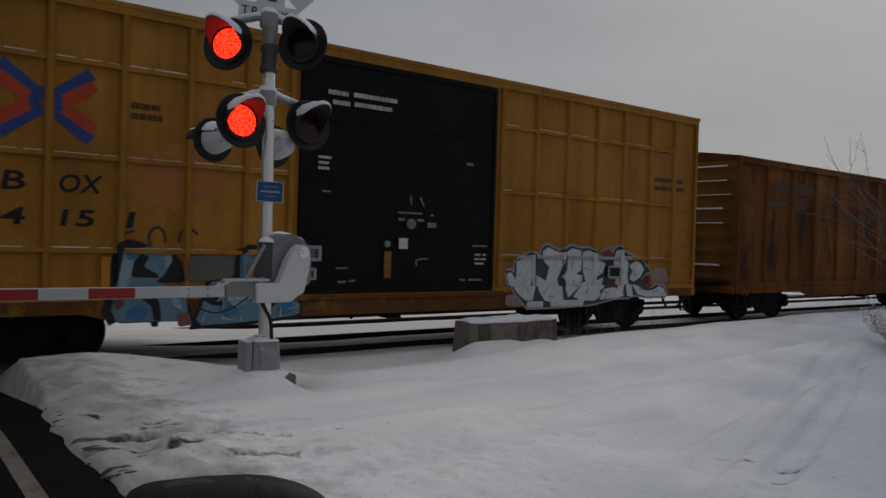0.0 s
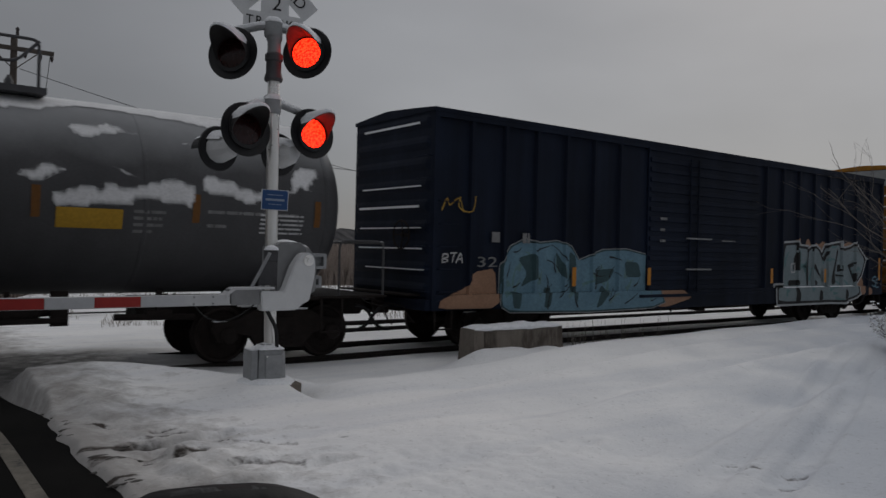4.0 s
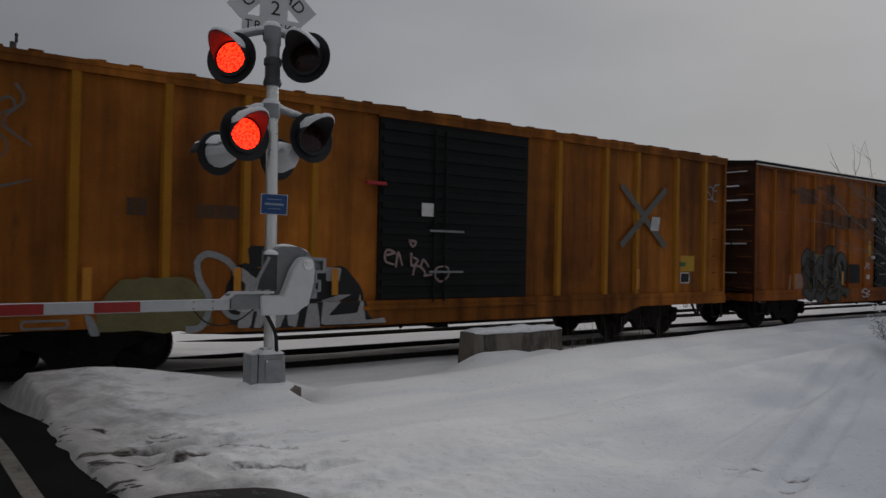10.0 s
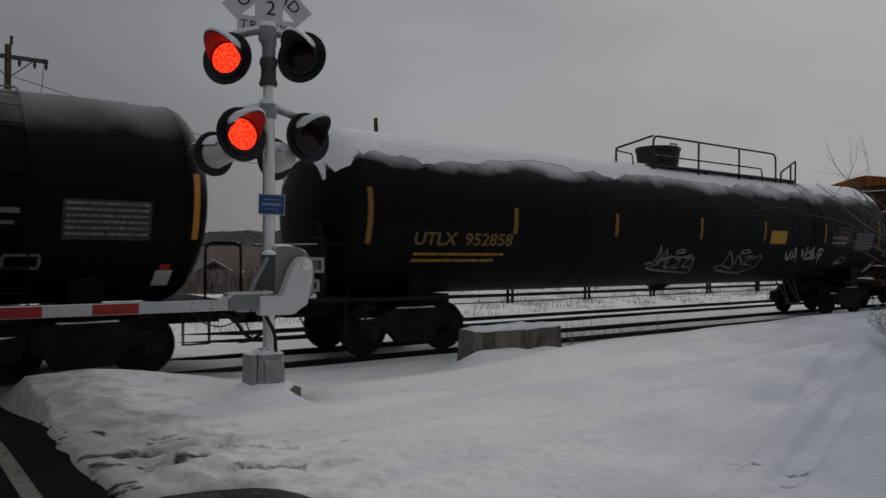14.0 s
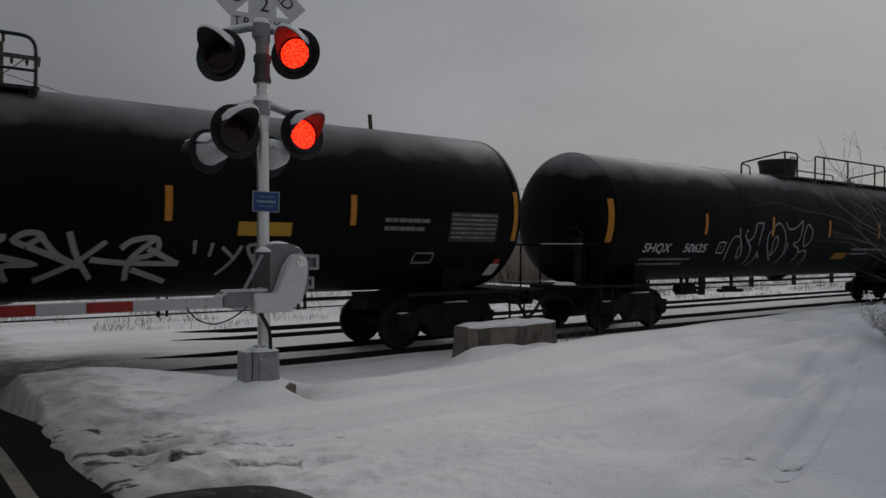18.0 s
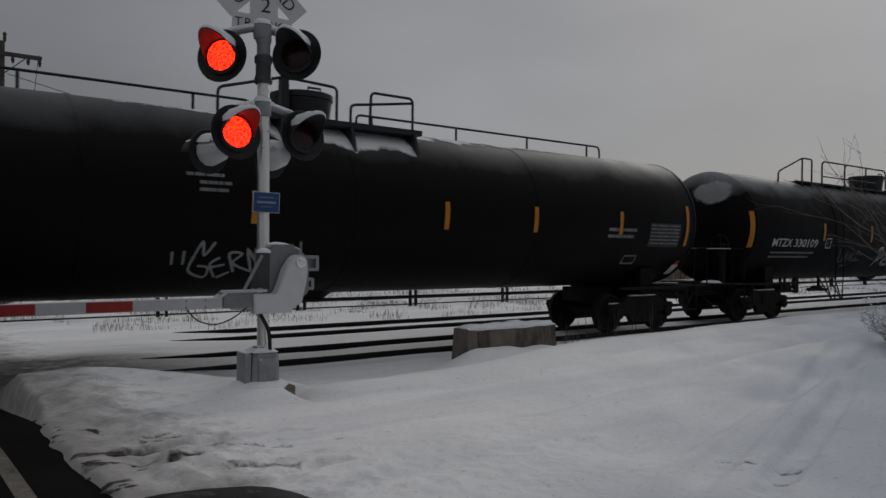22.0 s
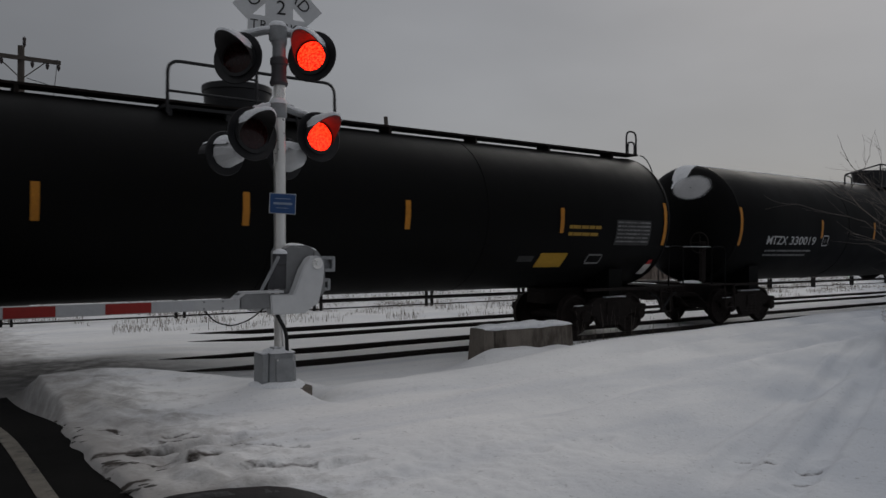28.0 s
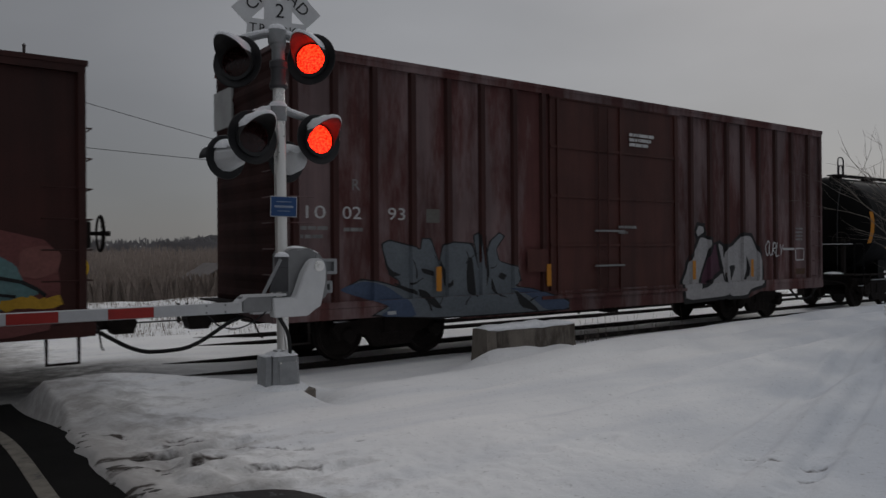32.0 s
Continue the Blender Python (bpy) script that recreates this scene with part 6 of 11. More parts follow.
def snow_ledges(root, x, s, hw, z0, z1, ribs, seed):
    rng = random.Random(seed)
    for i in range(1, ribs):
        if rng.random() < 0.2:
            continue
        z = z0 + (z1 - z0) * (i + 0.42) / ribs
        w = hw - 0.2
        a, b = -w * rng.uniform(0.75, 1), w * rng.uniform(0.6, 1)
        part("ledge_snow", cube(min(x + s * 0.01, x + s * 0.055), max(x + s * 0.01, x + s * 0.055), a, b, z, z + rng.uniform(0.018, 0.045)), CAP_SNOW, root)


def roof_mesh(L, hw, z, peak, material, panels=0):
    bm = bmesh.new()
    rows = []
    n = 10
    xs = []
    k = max(panels, 1)
    for i in range(k):
        a, b = -L - 0.03 + (2 * L + 0.06) * i / k, -L - 0.03 + (2 * L + 0.06) * (i + 1) / k
        xs += [(a, 0.03), (a + 0.06, 0.03), (a + 0.07, 0.0), (b - 0.001, 0.0)] if panels else [(a, 0.0), (b, 0.0)]
    for x, lift in xs:
        row = [bm.verts.new((x, -hw - 0.02, z - 0.07))]
        for j in range(n + 1):
            y = -hw - 0.02 + (2 * hw + 0.04) * j / n
            row.append(bm.verts.new((x, y, z + lift + peak * (1 - abs(y / hw) ** 1.25 if abs(y) < hw else 0))))
        row.append(bm.verts.new((x, hw + 0.02, z - 0.07)))
        rows.append(row)
    skin(bm, rows)
    bmesh.ops.recalc_face_normals(bm, faces=bm.faces)
    return mesh_of(bm, "roof", material)


def hat_rib(z0, z1, w, d, material):
    """A tapered side post, hat-shaped."""
    bm = bmesh.new()
    a = [(-w / 2 - 0.03, 0.0), (-w / 2, -d), (w / 2, -d), (w / 2 + 0.03, 0.0)]
    rings = [[bm.verts.new((x, y, z)) for x, y in a] for z in (z0, z1)]
    skin(bm, rings)
    bmesh.ops.recalc_face_normals(bm, faces=bm.faces)
    return mesh_of(bm, "side_post", material)


def boxcar(x0, x1, zr, paint, label, door=None, door_paint=None, posts=14, post_w=0.07, post_d=0.07, ledges=(), roof_paint=None, peak=0.10, roof_panels=0,
           end_ribs=9, sill_paint=None, end_paint=None, snow_ends=True, seed=1, trucks=2.42, post_xs=None, sill_drop=0.32, door_ribs="v", post_paint=None, brake_end=-1, reach=0.85, eave=False):
    root, L = start_car("boxcar", x0, x1, label, "boxcar", "freight cars of the train")
    hw = HALF - post_d - 0.005
    z0 = 0.98
    part("body", cube(-L, L, -hw, hw, z0, zr - 0.06), paint, root, "painted steel body")
    bm = extrude(bmesh.new(), [(-L, 0.98), (-L, 0.80), (-L * 0.62, 0.80), (-L * 0.56, 0.98 - sill_drop), (L * 0.56, 0.98 - sill_drop), (L * 0.62, 0.80), (L, 0.80), (L, 0.98)], -HALF + 0.01, -HALF + 0.06)
    part("side_sill", bm, sill_paint or paint, root, "side sill")
    bm = extrude(bmesh.new(), [(-L, 0.98), (-L, 0.80), (-L * 0.62, 0.80), (-L * 0.56, 0.98 - sill_drop), (L * 0.56, 0.98 - sill_drop), (L * 0.62, 0.80), (L, 0.80), (L, 0.98)], HALF - 0.06, HALF - 0.01)
    part("side_sill", bm, sill_paint or paint, root, "side sill")
    part("top_chord", cube(-L, L, -HALF + 0.0, -hw + 0.02, zr - 0.17, zr - 0.065), paint, root)
    part("bottom_rail", cube(-L, L, -HALF + 0.005, -hw + 0.02, 0.985, 1.09), paint, root)
    part("underframe", cube(-L + 0.1, L - 0.1, -0.35, 0.35, 0.70, 0.97), TRUCK_STEEL, root, "dark centre sill")
    # brake gear under the floor
    bm = bmesh.new()
    lathe(bm, [(-0.6, 0.03), (-0.56, 0.17), (0.5, 0.17), (0.54, 0.03)], (1.3, -0.55, 0.66), (1, 0, 0), 14)
    part("air_reservoir", bm, TRUCK_STEEL, root, "dark air reservoir", smooth=40)
    bm = bmesh.new()
    lathe(bm, [(-0.22, 0.02), (-0.2, 0.15), (0.16, 0.15), (0.3, 0.04), (0.62, 0.035)], (-1.2, -0.5, 0.64), (1, 0, 0), 14)
    part("brake_cylinder", bm, TRUCK_STEEL, root, "dark brake cylinder", smooth=40)
    part("brake_lever", extrude(bmesh.new(), [(-0.55, 0.86), (-0.47, 0.86), (-0.40, 0.46), (-0.46, 0.44)], -0.46, -0.43), TRUCK_STEEL, root)
    part("control_valve", cube(0.05, 0.36, -0.95, -0.6, 0.48, 0.86, 0.02), TRUCK_STEEL, root, "dark control valve block")
    part("brake_rod", pipe([(-L + 3.4, -0.3, 0.60), (-0.46, -0.44, 0.52), (L - 3.4, -0.3, 0.58)], 0.016, 6), TRUCK_STEEL, root)
    part("train_line", pipe([(-L + 0.3, 0.3, 0.74), (-3, 0.42, 0.66), (3, 0.42, 0.66), (L - 0.3, 0.3, 0.74)], 0.022, 6), TRUCK_STEEL, root, "air pipe along the car")
    part("roof", roof_mesh(L, HALF - 0.01, zr, peak, roof_paint or paint, roof_panels), None, root, "steel roof")
    if eave:
        part("eave_snow", cube(-L - 0.02, L + 0.02, -HALF - 0.035, -HALF + 0.01, zr - 0.105, zr - 0.075), LEDGE_SNOW, root, "thin line of snow under the eave")
    d0, d1 = door or (9e9, 9e9)
    rib = hat_rib(1.09, zr - 0.17, post_w, post_d, post_paint or paint)
    if post_xs is None:
        post_xs = [-L + 0.06 + (2 * L - 0.12) * i / (posts - 1) for i in range(posts)]
    POSTS[root.name] = ([x for x in post_xs if not (d0 - 0.12 < x < d1 + 0.12)], post_w, hw)
    for x in post_xs:
        if not (d0 - 0.12 < x < d1 + 0.12):
            part("side_post", rib, None, root, at=pose(x, -hw, 0))
        part("side_post", rib, None, root, at=pose(x, hw, 0, 0, 0, 180))
    for z in ledges:
        for a, b in ((post_xs[0], d0 - 0.12), (d1 + 0.12, post_xs[-1])) if door else ((post_xs[0], post_xs[-1]),):
            xs = [x for x in post_xs if a - 0.01 <= x <= b + 0.01]
            for xa, xb in zip(xs, xs[1:]):
                part("panel_ledge", cube(xa + 0.02, xb - 0.02, -hw - 0.05, -hw + 0.005, z - 0.035, z + 0.03), paint, root)
                rng = random.Random(int(xa * 100 + z * 7))
                u = xa + 0.07
                while u < xb - 0.2:
                    v = min(u + rng.uniform(0.15, 0.6), xb - 0.075)
                    # snow strips; extra ones also stand for the ledge's bright top highlight
                    if rng.random() < (0.85 if xa < 0 else 0.5):
                        part("ledge_snow", cube(u, v, -hw - 0.047, -hw - 0.002, z + 0.03, z + 0.036 + 0.014 * rng.random()), LEDGE_SNOW, root)
                    u = v + rng.uniform(0.02, 0.12)
    for s in (-1, 1):
        part("corner_post", cube(min(s * L, s * (L - 0.09)), max(s * L, s * (L - 0.09)), -HALF + 0.004, -hw + 0.02, 0.80, zr - 0.07), paint, root)
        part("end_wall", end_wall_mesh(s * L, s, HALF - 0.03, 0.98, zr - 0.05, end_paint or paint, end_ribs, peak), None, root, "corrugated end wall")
        part("end_sill", cube(min(s * L, s * (L + 0.12)), max(s * L, s * (L + 0.12)), -HALF + 0.05, HALF - 0.05, 0.80, 1.0), sill_paint or paint, root)
        truck(root, s * (L - trucks))
        coupler(root, s * (L + 0.12), s, reach=reach)
        for k in range(5):
            z = 1.15 + 0.42 * k
            xa, xb = s * (L - 0.12), s * (L - 0.55)
            pts = [(xa, -HALF + 0.02, z), (xa, -HALF - 0.05, z), (xb, -HALF - 0.05, z), (xb, -HALF + 0.02, z)]
            part("grab_iron", pipe(pts, 0.011, 6), paint, root)
        for k in range(7):
            z = 1.15 + 0.42 * k
            xe = s * (L + 0.09)
            part("end_rung", pipe([(s * L, -HALF + 0.1, z), (xe, -HALF + 0.1, z), (xe, -HALF + 0.5, z), (s * L, -HALF + 0.5, z)], 0.011, 6), paint, root)
        part("sill_step", pipe([(s * (L - 0.1), -HALF + 0.05, 0.82), (s * (L - 0.1), -HALF + 0.03, 0.45), (s * (L - 0.5), -HALF + 0.03, 0.45), (s * (L - 0.5), -HALF + 0.05, 0.82)], 0.024, 6), TRUCK_STEEL, root)
    if brake_end < 0:
        part("brake_wheel", brake_wheel(), None, root, at=pose(-L - 0.14, -0.75, 2.2 if zr < 5 else 2.0))
    else:
        hub = part("brake_housing", cube(L, L + 0.26, -0.62, -0.30, 2.02, 2.42, 0.03), TRUCK_STEEL, root, "hand brake gear housing")
        part("brake_wheel", brake_wheel(), None, hub, at=pose(L + 0.42, -0.46, 2.24))
        part("brake_shaft", pipe([(L + 0.2, -0.46, 2.24), (L + 0.42, -0.46, 2.24)], 0.03, 8), TRUCK_STEEL, hub)
    part("crossover_step", cube(-L - 0.34, -L - 0.02, -1.25, 1.25, 1.06, 1.09), TRUCK_STEEL, root, "end crossover platform")
    if snow_ends:
        snow_ledges(root, -L, -1, HALF, 0.98, zr - 0.05, end_ribs, seed)
    if door:
        dz0, dz1 = 1.02, zr - 0.20
        dp = door_paint or paint
        dr = part("door", cube(d0, d1, -hw - 0.05, -hw + 0.01, dz0, dz1), dp, root, "sliding side door")
        part("door_track", cube(d0 - 0.3, d1 + 0.25, -HALF - 0.03, -HALF + 0.06, 0.93, 1.0), sill_paint or paint, root)
        part("door_rail", cube(d0 - 0.05, d1 + 0.05, -HALF - 0.012, -hw, dz1, dz1 + 0.07), paint, root)
        if door_ribs == "v":
            for k in range(3):
                x = d0 + (d1 - d0) * (0.04 + 0.46 * k)
                part("door_rib", cube(x, x + 0.06, -hw - 0.09, -hw - 0.049, dz0, dz1), dp, dr)
            for k in range(5):
                z = dz0 + (dz1 - dz0) * k / 4.0
                part("door_bar", cube(d0, d1, -hw - 0.078, -hw - 0.048, max(z - 0.03, dz0), min(z + 0.03, dz1)), dp, dr)
        elif door_ribs == "plug":
            for a, b, c, d in ((d0, d0 + 0.07, dz0, dz1), (d1 - 0.07, d1, dz0, dz1), (d0 + 0.07, d1 - 0.07, dz0, dz0 + 0.08), (d0 + 0.07, d1 - 0.07, dz1 - 0.09, dz1)):
                part("door_rim", cube(a, b, -hw - 0.075, -hw - 0.049, c, d), dp, dr)
            for z in (dz0 + 0.95, dz0 + 1.9, dz0 + 2.9):
                part("door_crease", cube(d0 + 0.07, d1 - 0.07, -hw - 0.062, -hw - 0.049, z, z + 0.025), dp, dr)
        else:
            z = dz0 + 0.08
            while z < dz1 - 0.1:
                part("door_corrugation", cube(d0 + 0.05, d1 - 0.05, -hw - 0.085, -hw - 0.049, z, z + 0.11, 0.012), dp, dr)
                z += 0.23
        for x in (d0 + (d1 - d0) * 0.33, d0 + (d1 - d0) * 0.4) if door_ribs != "plug" else ():
            part("lock_rod", pipe([(x, -hw - 0.11, dz0 + 0.02), (x, -hw - 0.11, dz1 - 0.1)], 0.018, 6), dp, dr)
        for z in (dz0 + 0.55, dz0 + 1.3) if door_ribs != "plug" else ():
            part("lock_handle", cube(d0 + (d1 - d0) * 0.30, d0 + (d1 - d0) * 0.52, -hw - 0.14, -hw - 0.10, z, z + 0.04), GREY_PAINT, dr)
    # the far side stands a little closer to the track's middle
    for ob in root.children:
        if ob.name.split(".")[0] in ("body", "roof", "end_wall", "side_sill", "end_sill", "ledge_snow", "top_chord"):
            for v in ob.data.vertices:
                if v.co.y > 0:
                    v.co.y *= FAR_SIDE
        elif ob.location.y > 1.0 and ob.name.startswith("side_post"):
            ob.location.y *= FAR_SIDE
    return root, L, hw


def brake_wheel():
    bm = bmesh.new()
    pts = [(0, 0.27 * math.cos(math.tau * i / 20), 0.27 * math.sin(math.tau * i / 20)) for i in range(21)]
    tube(bm, pts, 0.018, 6)
    for k in range(4):
        a = math.tau * k / 4
        tube(bm, [(0.04, 0, 0), (0, 0.27 * math.cos(a), 0.27 * math.sin(a))], 0.014, 5)
    tube(bm, [(0.14, 0, 0), (0.0, 0, 0)], 0.04, 8)
    return mesh_of(bm, "brake_wheel", TRUCK_STEEL, 60)


def tank_car(x0, x1, r, zc, paint, label, walk=None, hoop=True, snow=0.0, snow_seed=3, full_walk=False, stripes=(), stripe_h=0.52, jacket=True, pan=False, trucks=2.0, ladder=None, snow_heads=0.5, rail_h=0.83, dome=None, dome_r=0.60, flip=False, nose=True, wide=True, ov=0.28, rails=None, hoops=None, tail=None, gear=None, step=None):
    root, L = start_car("tank_car", x0, x1, label, "tank car", "freight cars of the train")
    T = L - 0.05
    hd = 0.62
    prof = []
    for i in range(9):
        a = math.pi / 2 * i / 8
        prof.append((-T + hd * (1 - math.cos(a)), r * math.sin(a)))
    body = [(-T + hd + 0.001 + (2 * (T - hd)) * k / 8, r) for k in range(1, 8)]
    right = [(-d, q) for d, q in reversed(prof)]
    shell = bmesh.new()
    lathe(shell, prof + body + right, (0, 0, zc), (1, 0, 0), 56)
    sh = part("tank_shell", shell, paint, root, "round tank shell", smooth=30)
    if jacket:
        for x in (-T + hd, -T * 0.42, T * 0.0, T * 0.42, T - hd):
            bm = bmesh.new()
            lathe(bm, [(x - 0.03, r + 0.001), (x - 0.025, r + 0.008), (x + 0.025, r + 0.008), (x + 0.03, r + 0.001)], (0, 0, zc), (1, 0, 0), 56, False, False)
            part("jacket_seam", bm, paint, sh, smooth=40)
    # stub sills, saddles, platforms
    for s in (-1, 1):
        tx = s * (L - trucks)
        part("stub_sill", cube(min(s * (L + ov), s * (L - 3.4)), max(s * (L + ov), s * (L - 3.4)), -0.3, 0.3, 0.72, 1.06), TRUCK_STEEL, root, "black stub sill")
        bm = extrude(bmesh.new(), [(tx - 0.22, 0.92), (tx + 0.22, 0.92), (tx + 0.22, zc - r * 0.72), (tx - 0.22, zc - r * 0.72)], -1.15, 1.15)
        part("saddle", bm, paint, root, "tank saddle")
        part("end_platform", cube(min(s * (L + ov + 0.02), s * (L - 0.75)), max(s * (L + ov + 0.02), s * (L - 0.75)), -1.38, 1.38, 1.06, 1.10), TRUCK_STEEL, root, "end platform")
        part("platform_beam", cube(min(s * (L - 0.75), s * (L - 3.2)), max(s * (L - 0.75), s * (L - 3.2)), -1.40, -1.30, 1.04, 1.10), TRUCK_STEEL, root)
        if snow > 0 or s < 0:
            bm = bmesh.new()
            lathe(bm, [(0, 0.3), (0.05, 0.22), (0.07, 0.02)], (s * (L + 0.0), -0.6, 1.10), n=12, cap0=False)
            part("platform_snow", bm, CAP_SNOW, root, smooth=60)
        xa, xb = s * (L + ov - 0.06), s * (L - 0.35)
        pts = [(xb, -1.36, 1.10), (xb, -1.36, 2.05), (xa, -1.36, 2.05), (xa, -1.36, 1.10)]
        part("end_handrail", pipe(rounded(pts, 0.15), 0.02, 7), paint, root, smooth=60)
        pts = [(xa, -1.36, 2.02), (xa, 1.36, 2.02)]
        part("end_handrail", pipe(pts, 0.02, 7), paint, root, smooth=60)
        part("rail_snow", cube(xa - 0.016, xa + 0.016, -1.30, 1.2, 2.036, 2.054), CAP_SNOW, root)
        part("sill_step", pipe([(s * (L - 0.3), -1.4, 1.05), (s * (L - 0.3), -1.42, 0.5), (s * (L - 0.7), -1.42, 0.5), (s * (L - 0.7), -1.4, 1.05)], 0.024, 6), TRUCK_STEEL, root)
        truck(root, tx)
        coupler(root, s * (L + ov), s)
    part("brake_wheel", brake_wheel(), None, root, at=pose(-L - 0.02, -0.85, 2.15))
    part("brake_stand", cube(-L + 0.05, -L + 0.2, -0.9, -0.8, 1.1, 2.2), TRUCK_STEEL, root)
    # bottom fittings
    bm = bmesh.new()
    lathe(bm, [(0.93, 0.12), (0.95, 0.2), (1.02, 0.22), (zc - r + 0.05, 0.4)], n=16)
    part("bottom_outlet", bm, paint, root, "bottom outlet valve", smooth=30)
    if gear is not None:
        part("brake_beam", cube(gear - 0.75, gear + 0.45, -1.02, -0.92, 0.76, 0.84, 0.01), TRUCK_STEEL, root, "brake gear beam")
        for dx, w, z0 in ((-0.55, 0.07, 0.84), (-0.3, 0.07, 0.84), (0.36, 0.24, 0.72), (1.75, 0.09, 0.82)):
            part("gear_hanger", cube(gear + dx - w / 2, gear + dx + w / 2, -1.0, -0.94, z0, 1.22, 0.008), TRUCK_STEEL, root)
        bm = bmesh.new()
        lathe(bm, [(-0.42, 0.02), (-0.38, 0.13), (0.3, 0.13), (0.34, 0.05), (0.62, 0.04)], (gear - 0.2, -0.86, 0.90), (1, 0, 0), 14)
        part("brake_cylinder", bm, TRUCK_STEEL, root, "dark brake cylinder", smooth=40)
        part("slack_adjuster", pipe([(gear + 1.1, -0.97, 0.82), (gear + 2.3, -0.97, 0.79)], 0.05, 8), TRUCK_STEEL, root, "slack adjuster rod", smooth=40)
        part("control_valve", cube(gear + 1.55, gear + 1.95, -1.02, -0.8, 0.76, 0.92, 0.03), TRUCK_STEEL, root, "dark control valve")
    part("brake_rod", pipe([(-L + 3, -0.3, 1.0), (L - 3, -0.3, 1.0)], 0.02, 6), TRUCK_STEEL, root)
    if step is not None:
        # a crew step that hangs below the ladder on splayed legs
        for dx in (0.0, 0.62):
            part("step_leg", pipe([(step + dx - 0.16, -1.2, 1.22), (step + dx + 0.02, -1.5, 0.54)], 0.02, 6), BLACK, root)
            part("step_leg", pipe([(step + dx + 0.22, -1.2, 1.22), (step + dx + 0.06, -1.5, 0.54)], 0.02, 6), BLACK, root)
        part("step_tread", cube(step - 0.1, step + 0.76, -1.56, -1.44, 0.52, 0.55), BLACK, root, "hanging step tread")
    wall = tank_wall(r, zc, 0.006)
    for x in stripes:
        tall = stripe_h * 1.9 if abs(x) > T - 1.4 else stripe_h
        w = tank_wall(r, zc, 0.012) if abs(x) < T - hd else head_wall(T, hd, r, zc, 0.012)
        plate(root, "reflector_stripe", x - 0.055, x + 0.055, zc - 0.10 - tall / 2, zc - 0.10 + tall / 2, REFLECT, w, 10, "yellow reflective stripe")
    zt = zc + r
    if dome is not None:
        bm = bmesh.new()
        q = dome_r
        lathe(bm, [(zt - 0.1, q * 0.84), (zt + 0.04, q * 0.88), (zt + 0.40, q * 0.96), (zt + 0.41, q), (zt + 0.50, q), (zt + 0.52, q * 0.96), (zt + 0.53, q * 0.5)], (dome, 0, 0), n=26)
        dm = part("protective_housing", bm, BLACK, root, "round dome housing over the valves", smooth=35)
        bm = bmesh.new()
        tube(bm, [(dome - 0.1, -q * 0.8, zt + 0.51), (dome - 0.1, -q * 0.8, zt + 0.58), (dome + 0.15, -q * 0.8, zt + 0.58), (dome + 0.15, -q * 0.8, zt + 0.51)], 0.02, 6)
        part("dome_handle", bm, BLACK, dm)
    if walk:
        a, b = walk
        make_platform(root, a, b, zc, r, rail_h, paint, flip, nose, wide, rails, hoops, tail)
    if full_walk:
        part("running_board", cube(-T + 0.45, T - 0.45, -0.55, -0.15, zt + 0.03, zt + 0.07), TRUCK_STEEL, root, "running board along the top")
        x = -T + 0.6
        while x < T - 0.5:
            part("board_bracket", cube(x, x + 0.06, -0.54, -0.16, zt - 0.12, zt + 0.03), TRUCK_STEEL, root)
            x += 2.1
        for x in (-T + 0.55, T - 0.75):
            for w, h in ((0.36, 0.62), (0.24, 0.36)):
                pts = [(x - w / 2 + 0.1, -0.5, zt + 0.05), (x - w / 2 + 0.1, -0.5, zt + h), (x + w / 2 + 0.1, -0.5, zt + h), (x + w / 2 + 0.1, -0.5, zt + 0.05)]
                part("grab_hoop", pipe(rounded(pts, 0.16), 0.022, 7), BLACK, root, smooth=60)
        # end ladder curving down over the head
        for s in (-1, 1):
            pts = []
            for i in range(9):
                an = math.pi / 2 * i / 8
                pts.append((s * (T - hd + (hd + 0.10) * math.cos(an)) if i else s * (T + 0.1), -0.75, zc + (r + 0.08) * math.sin(an) * 0.96))
            pts = [(s * (T + 0.1), -0.75, 1.1)] + pts
            part("end_ladder_rail", pipe(pts, 0.016, 6), BLACK, root, smooth=60)
    if ladder is not None:
        for dx in (-0.24, 0.24):
            pts = []
            for i in range(11):
                an = radians(80 - 85 * i / 10)
                pts.append((ladder + dx, -(r + 0.05) * math.cos(an), zc + (r + 0.05) * math.sin(an)))
            pts += [(ladder + dx, -(r + 0.05), 1.5), (ladder + dx, -(r + 0.02), 0.55)]
            part("ladder_rail", pipe(pts, 0.018, 6), paint, root, smooth=60)
        for i in range(12):
            if i < 6:
                an = radians(74 - 13 * i)
                y, z = -(r + 0.05) * math.cos(an), zc + (r + 0.05) * math.sin(an)
            else:
                y, z = -(r + 0.045), zc - 0.05 - 0.32 * (i - 6)
            if z > 0.55:
                part("ladder_rung", pipe([(ladder - 0.24, y, z), (ladder + 0.24, y, z)], 0.014, 6), paint, root)
    if snow:
        snow_on_tank(root, T, hd, r, zc, snow, snow_seed)
    return root, L, wall


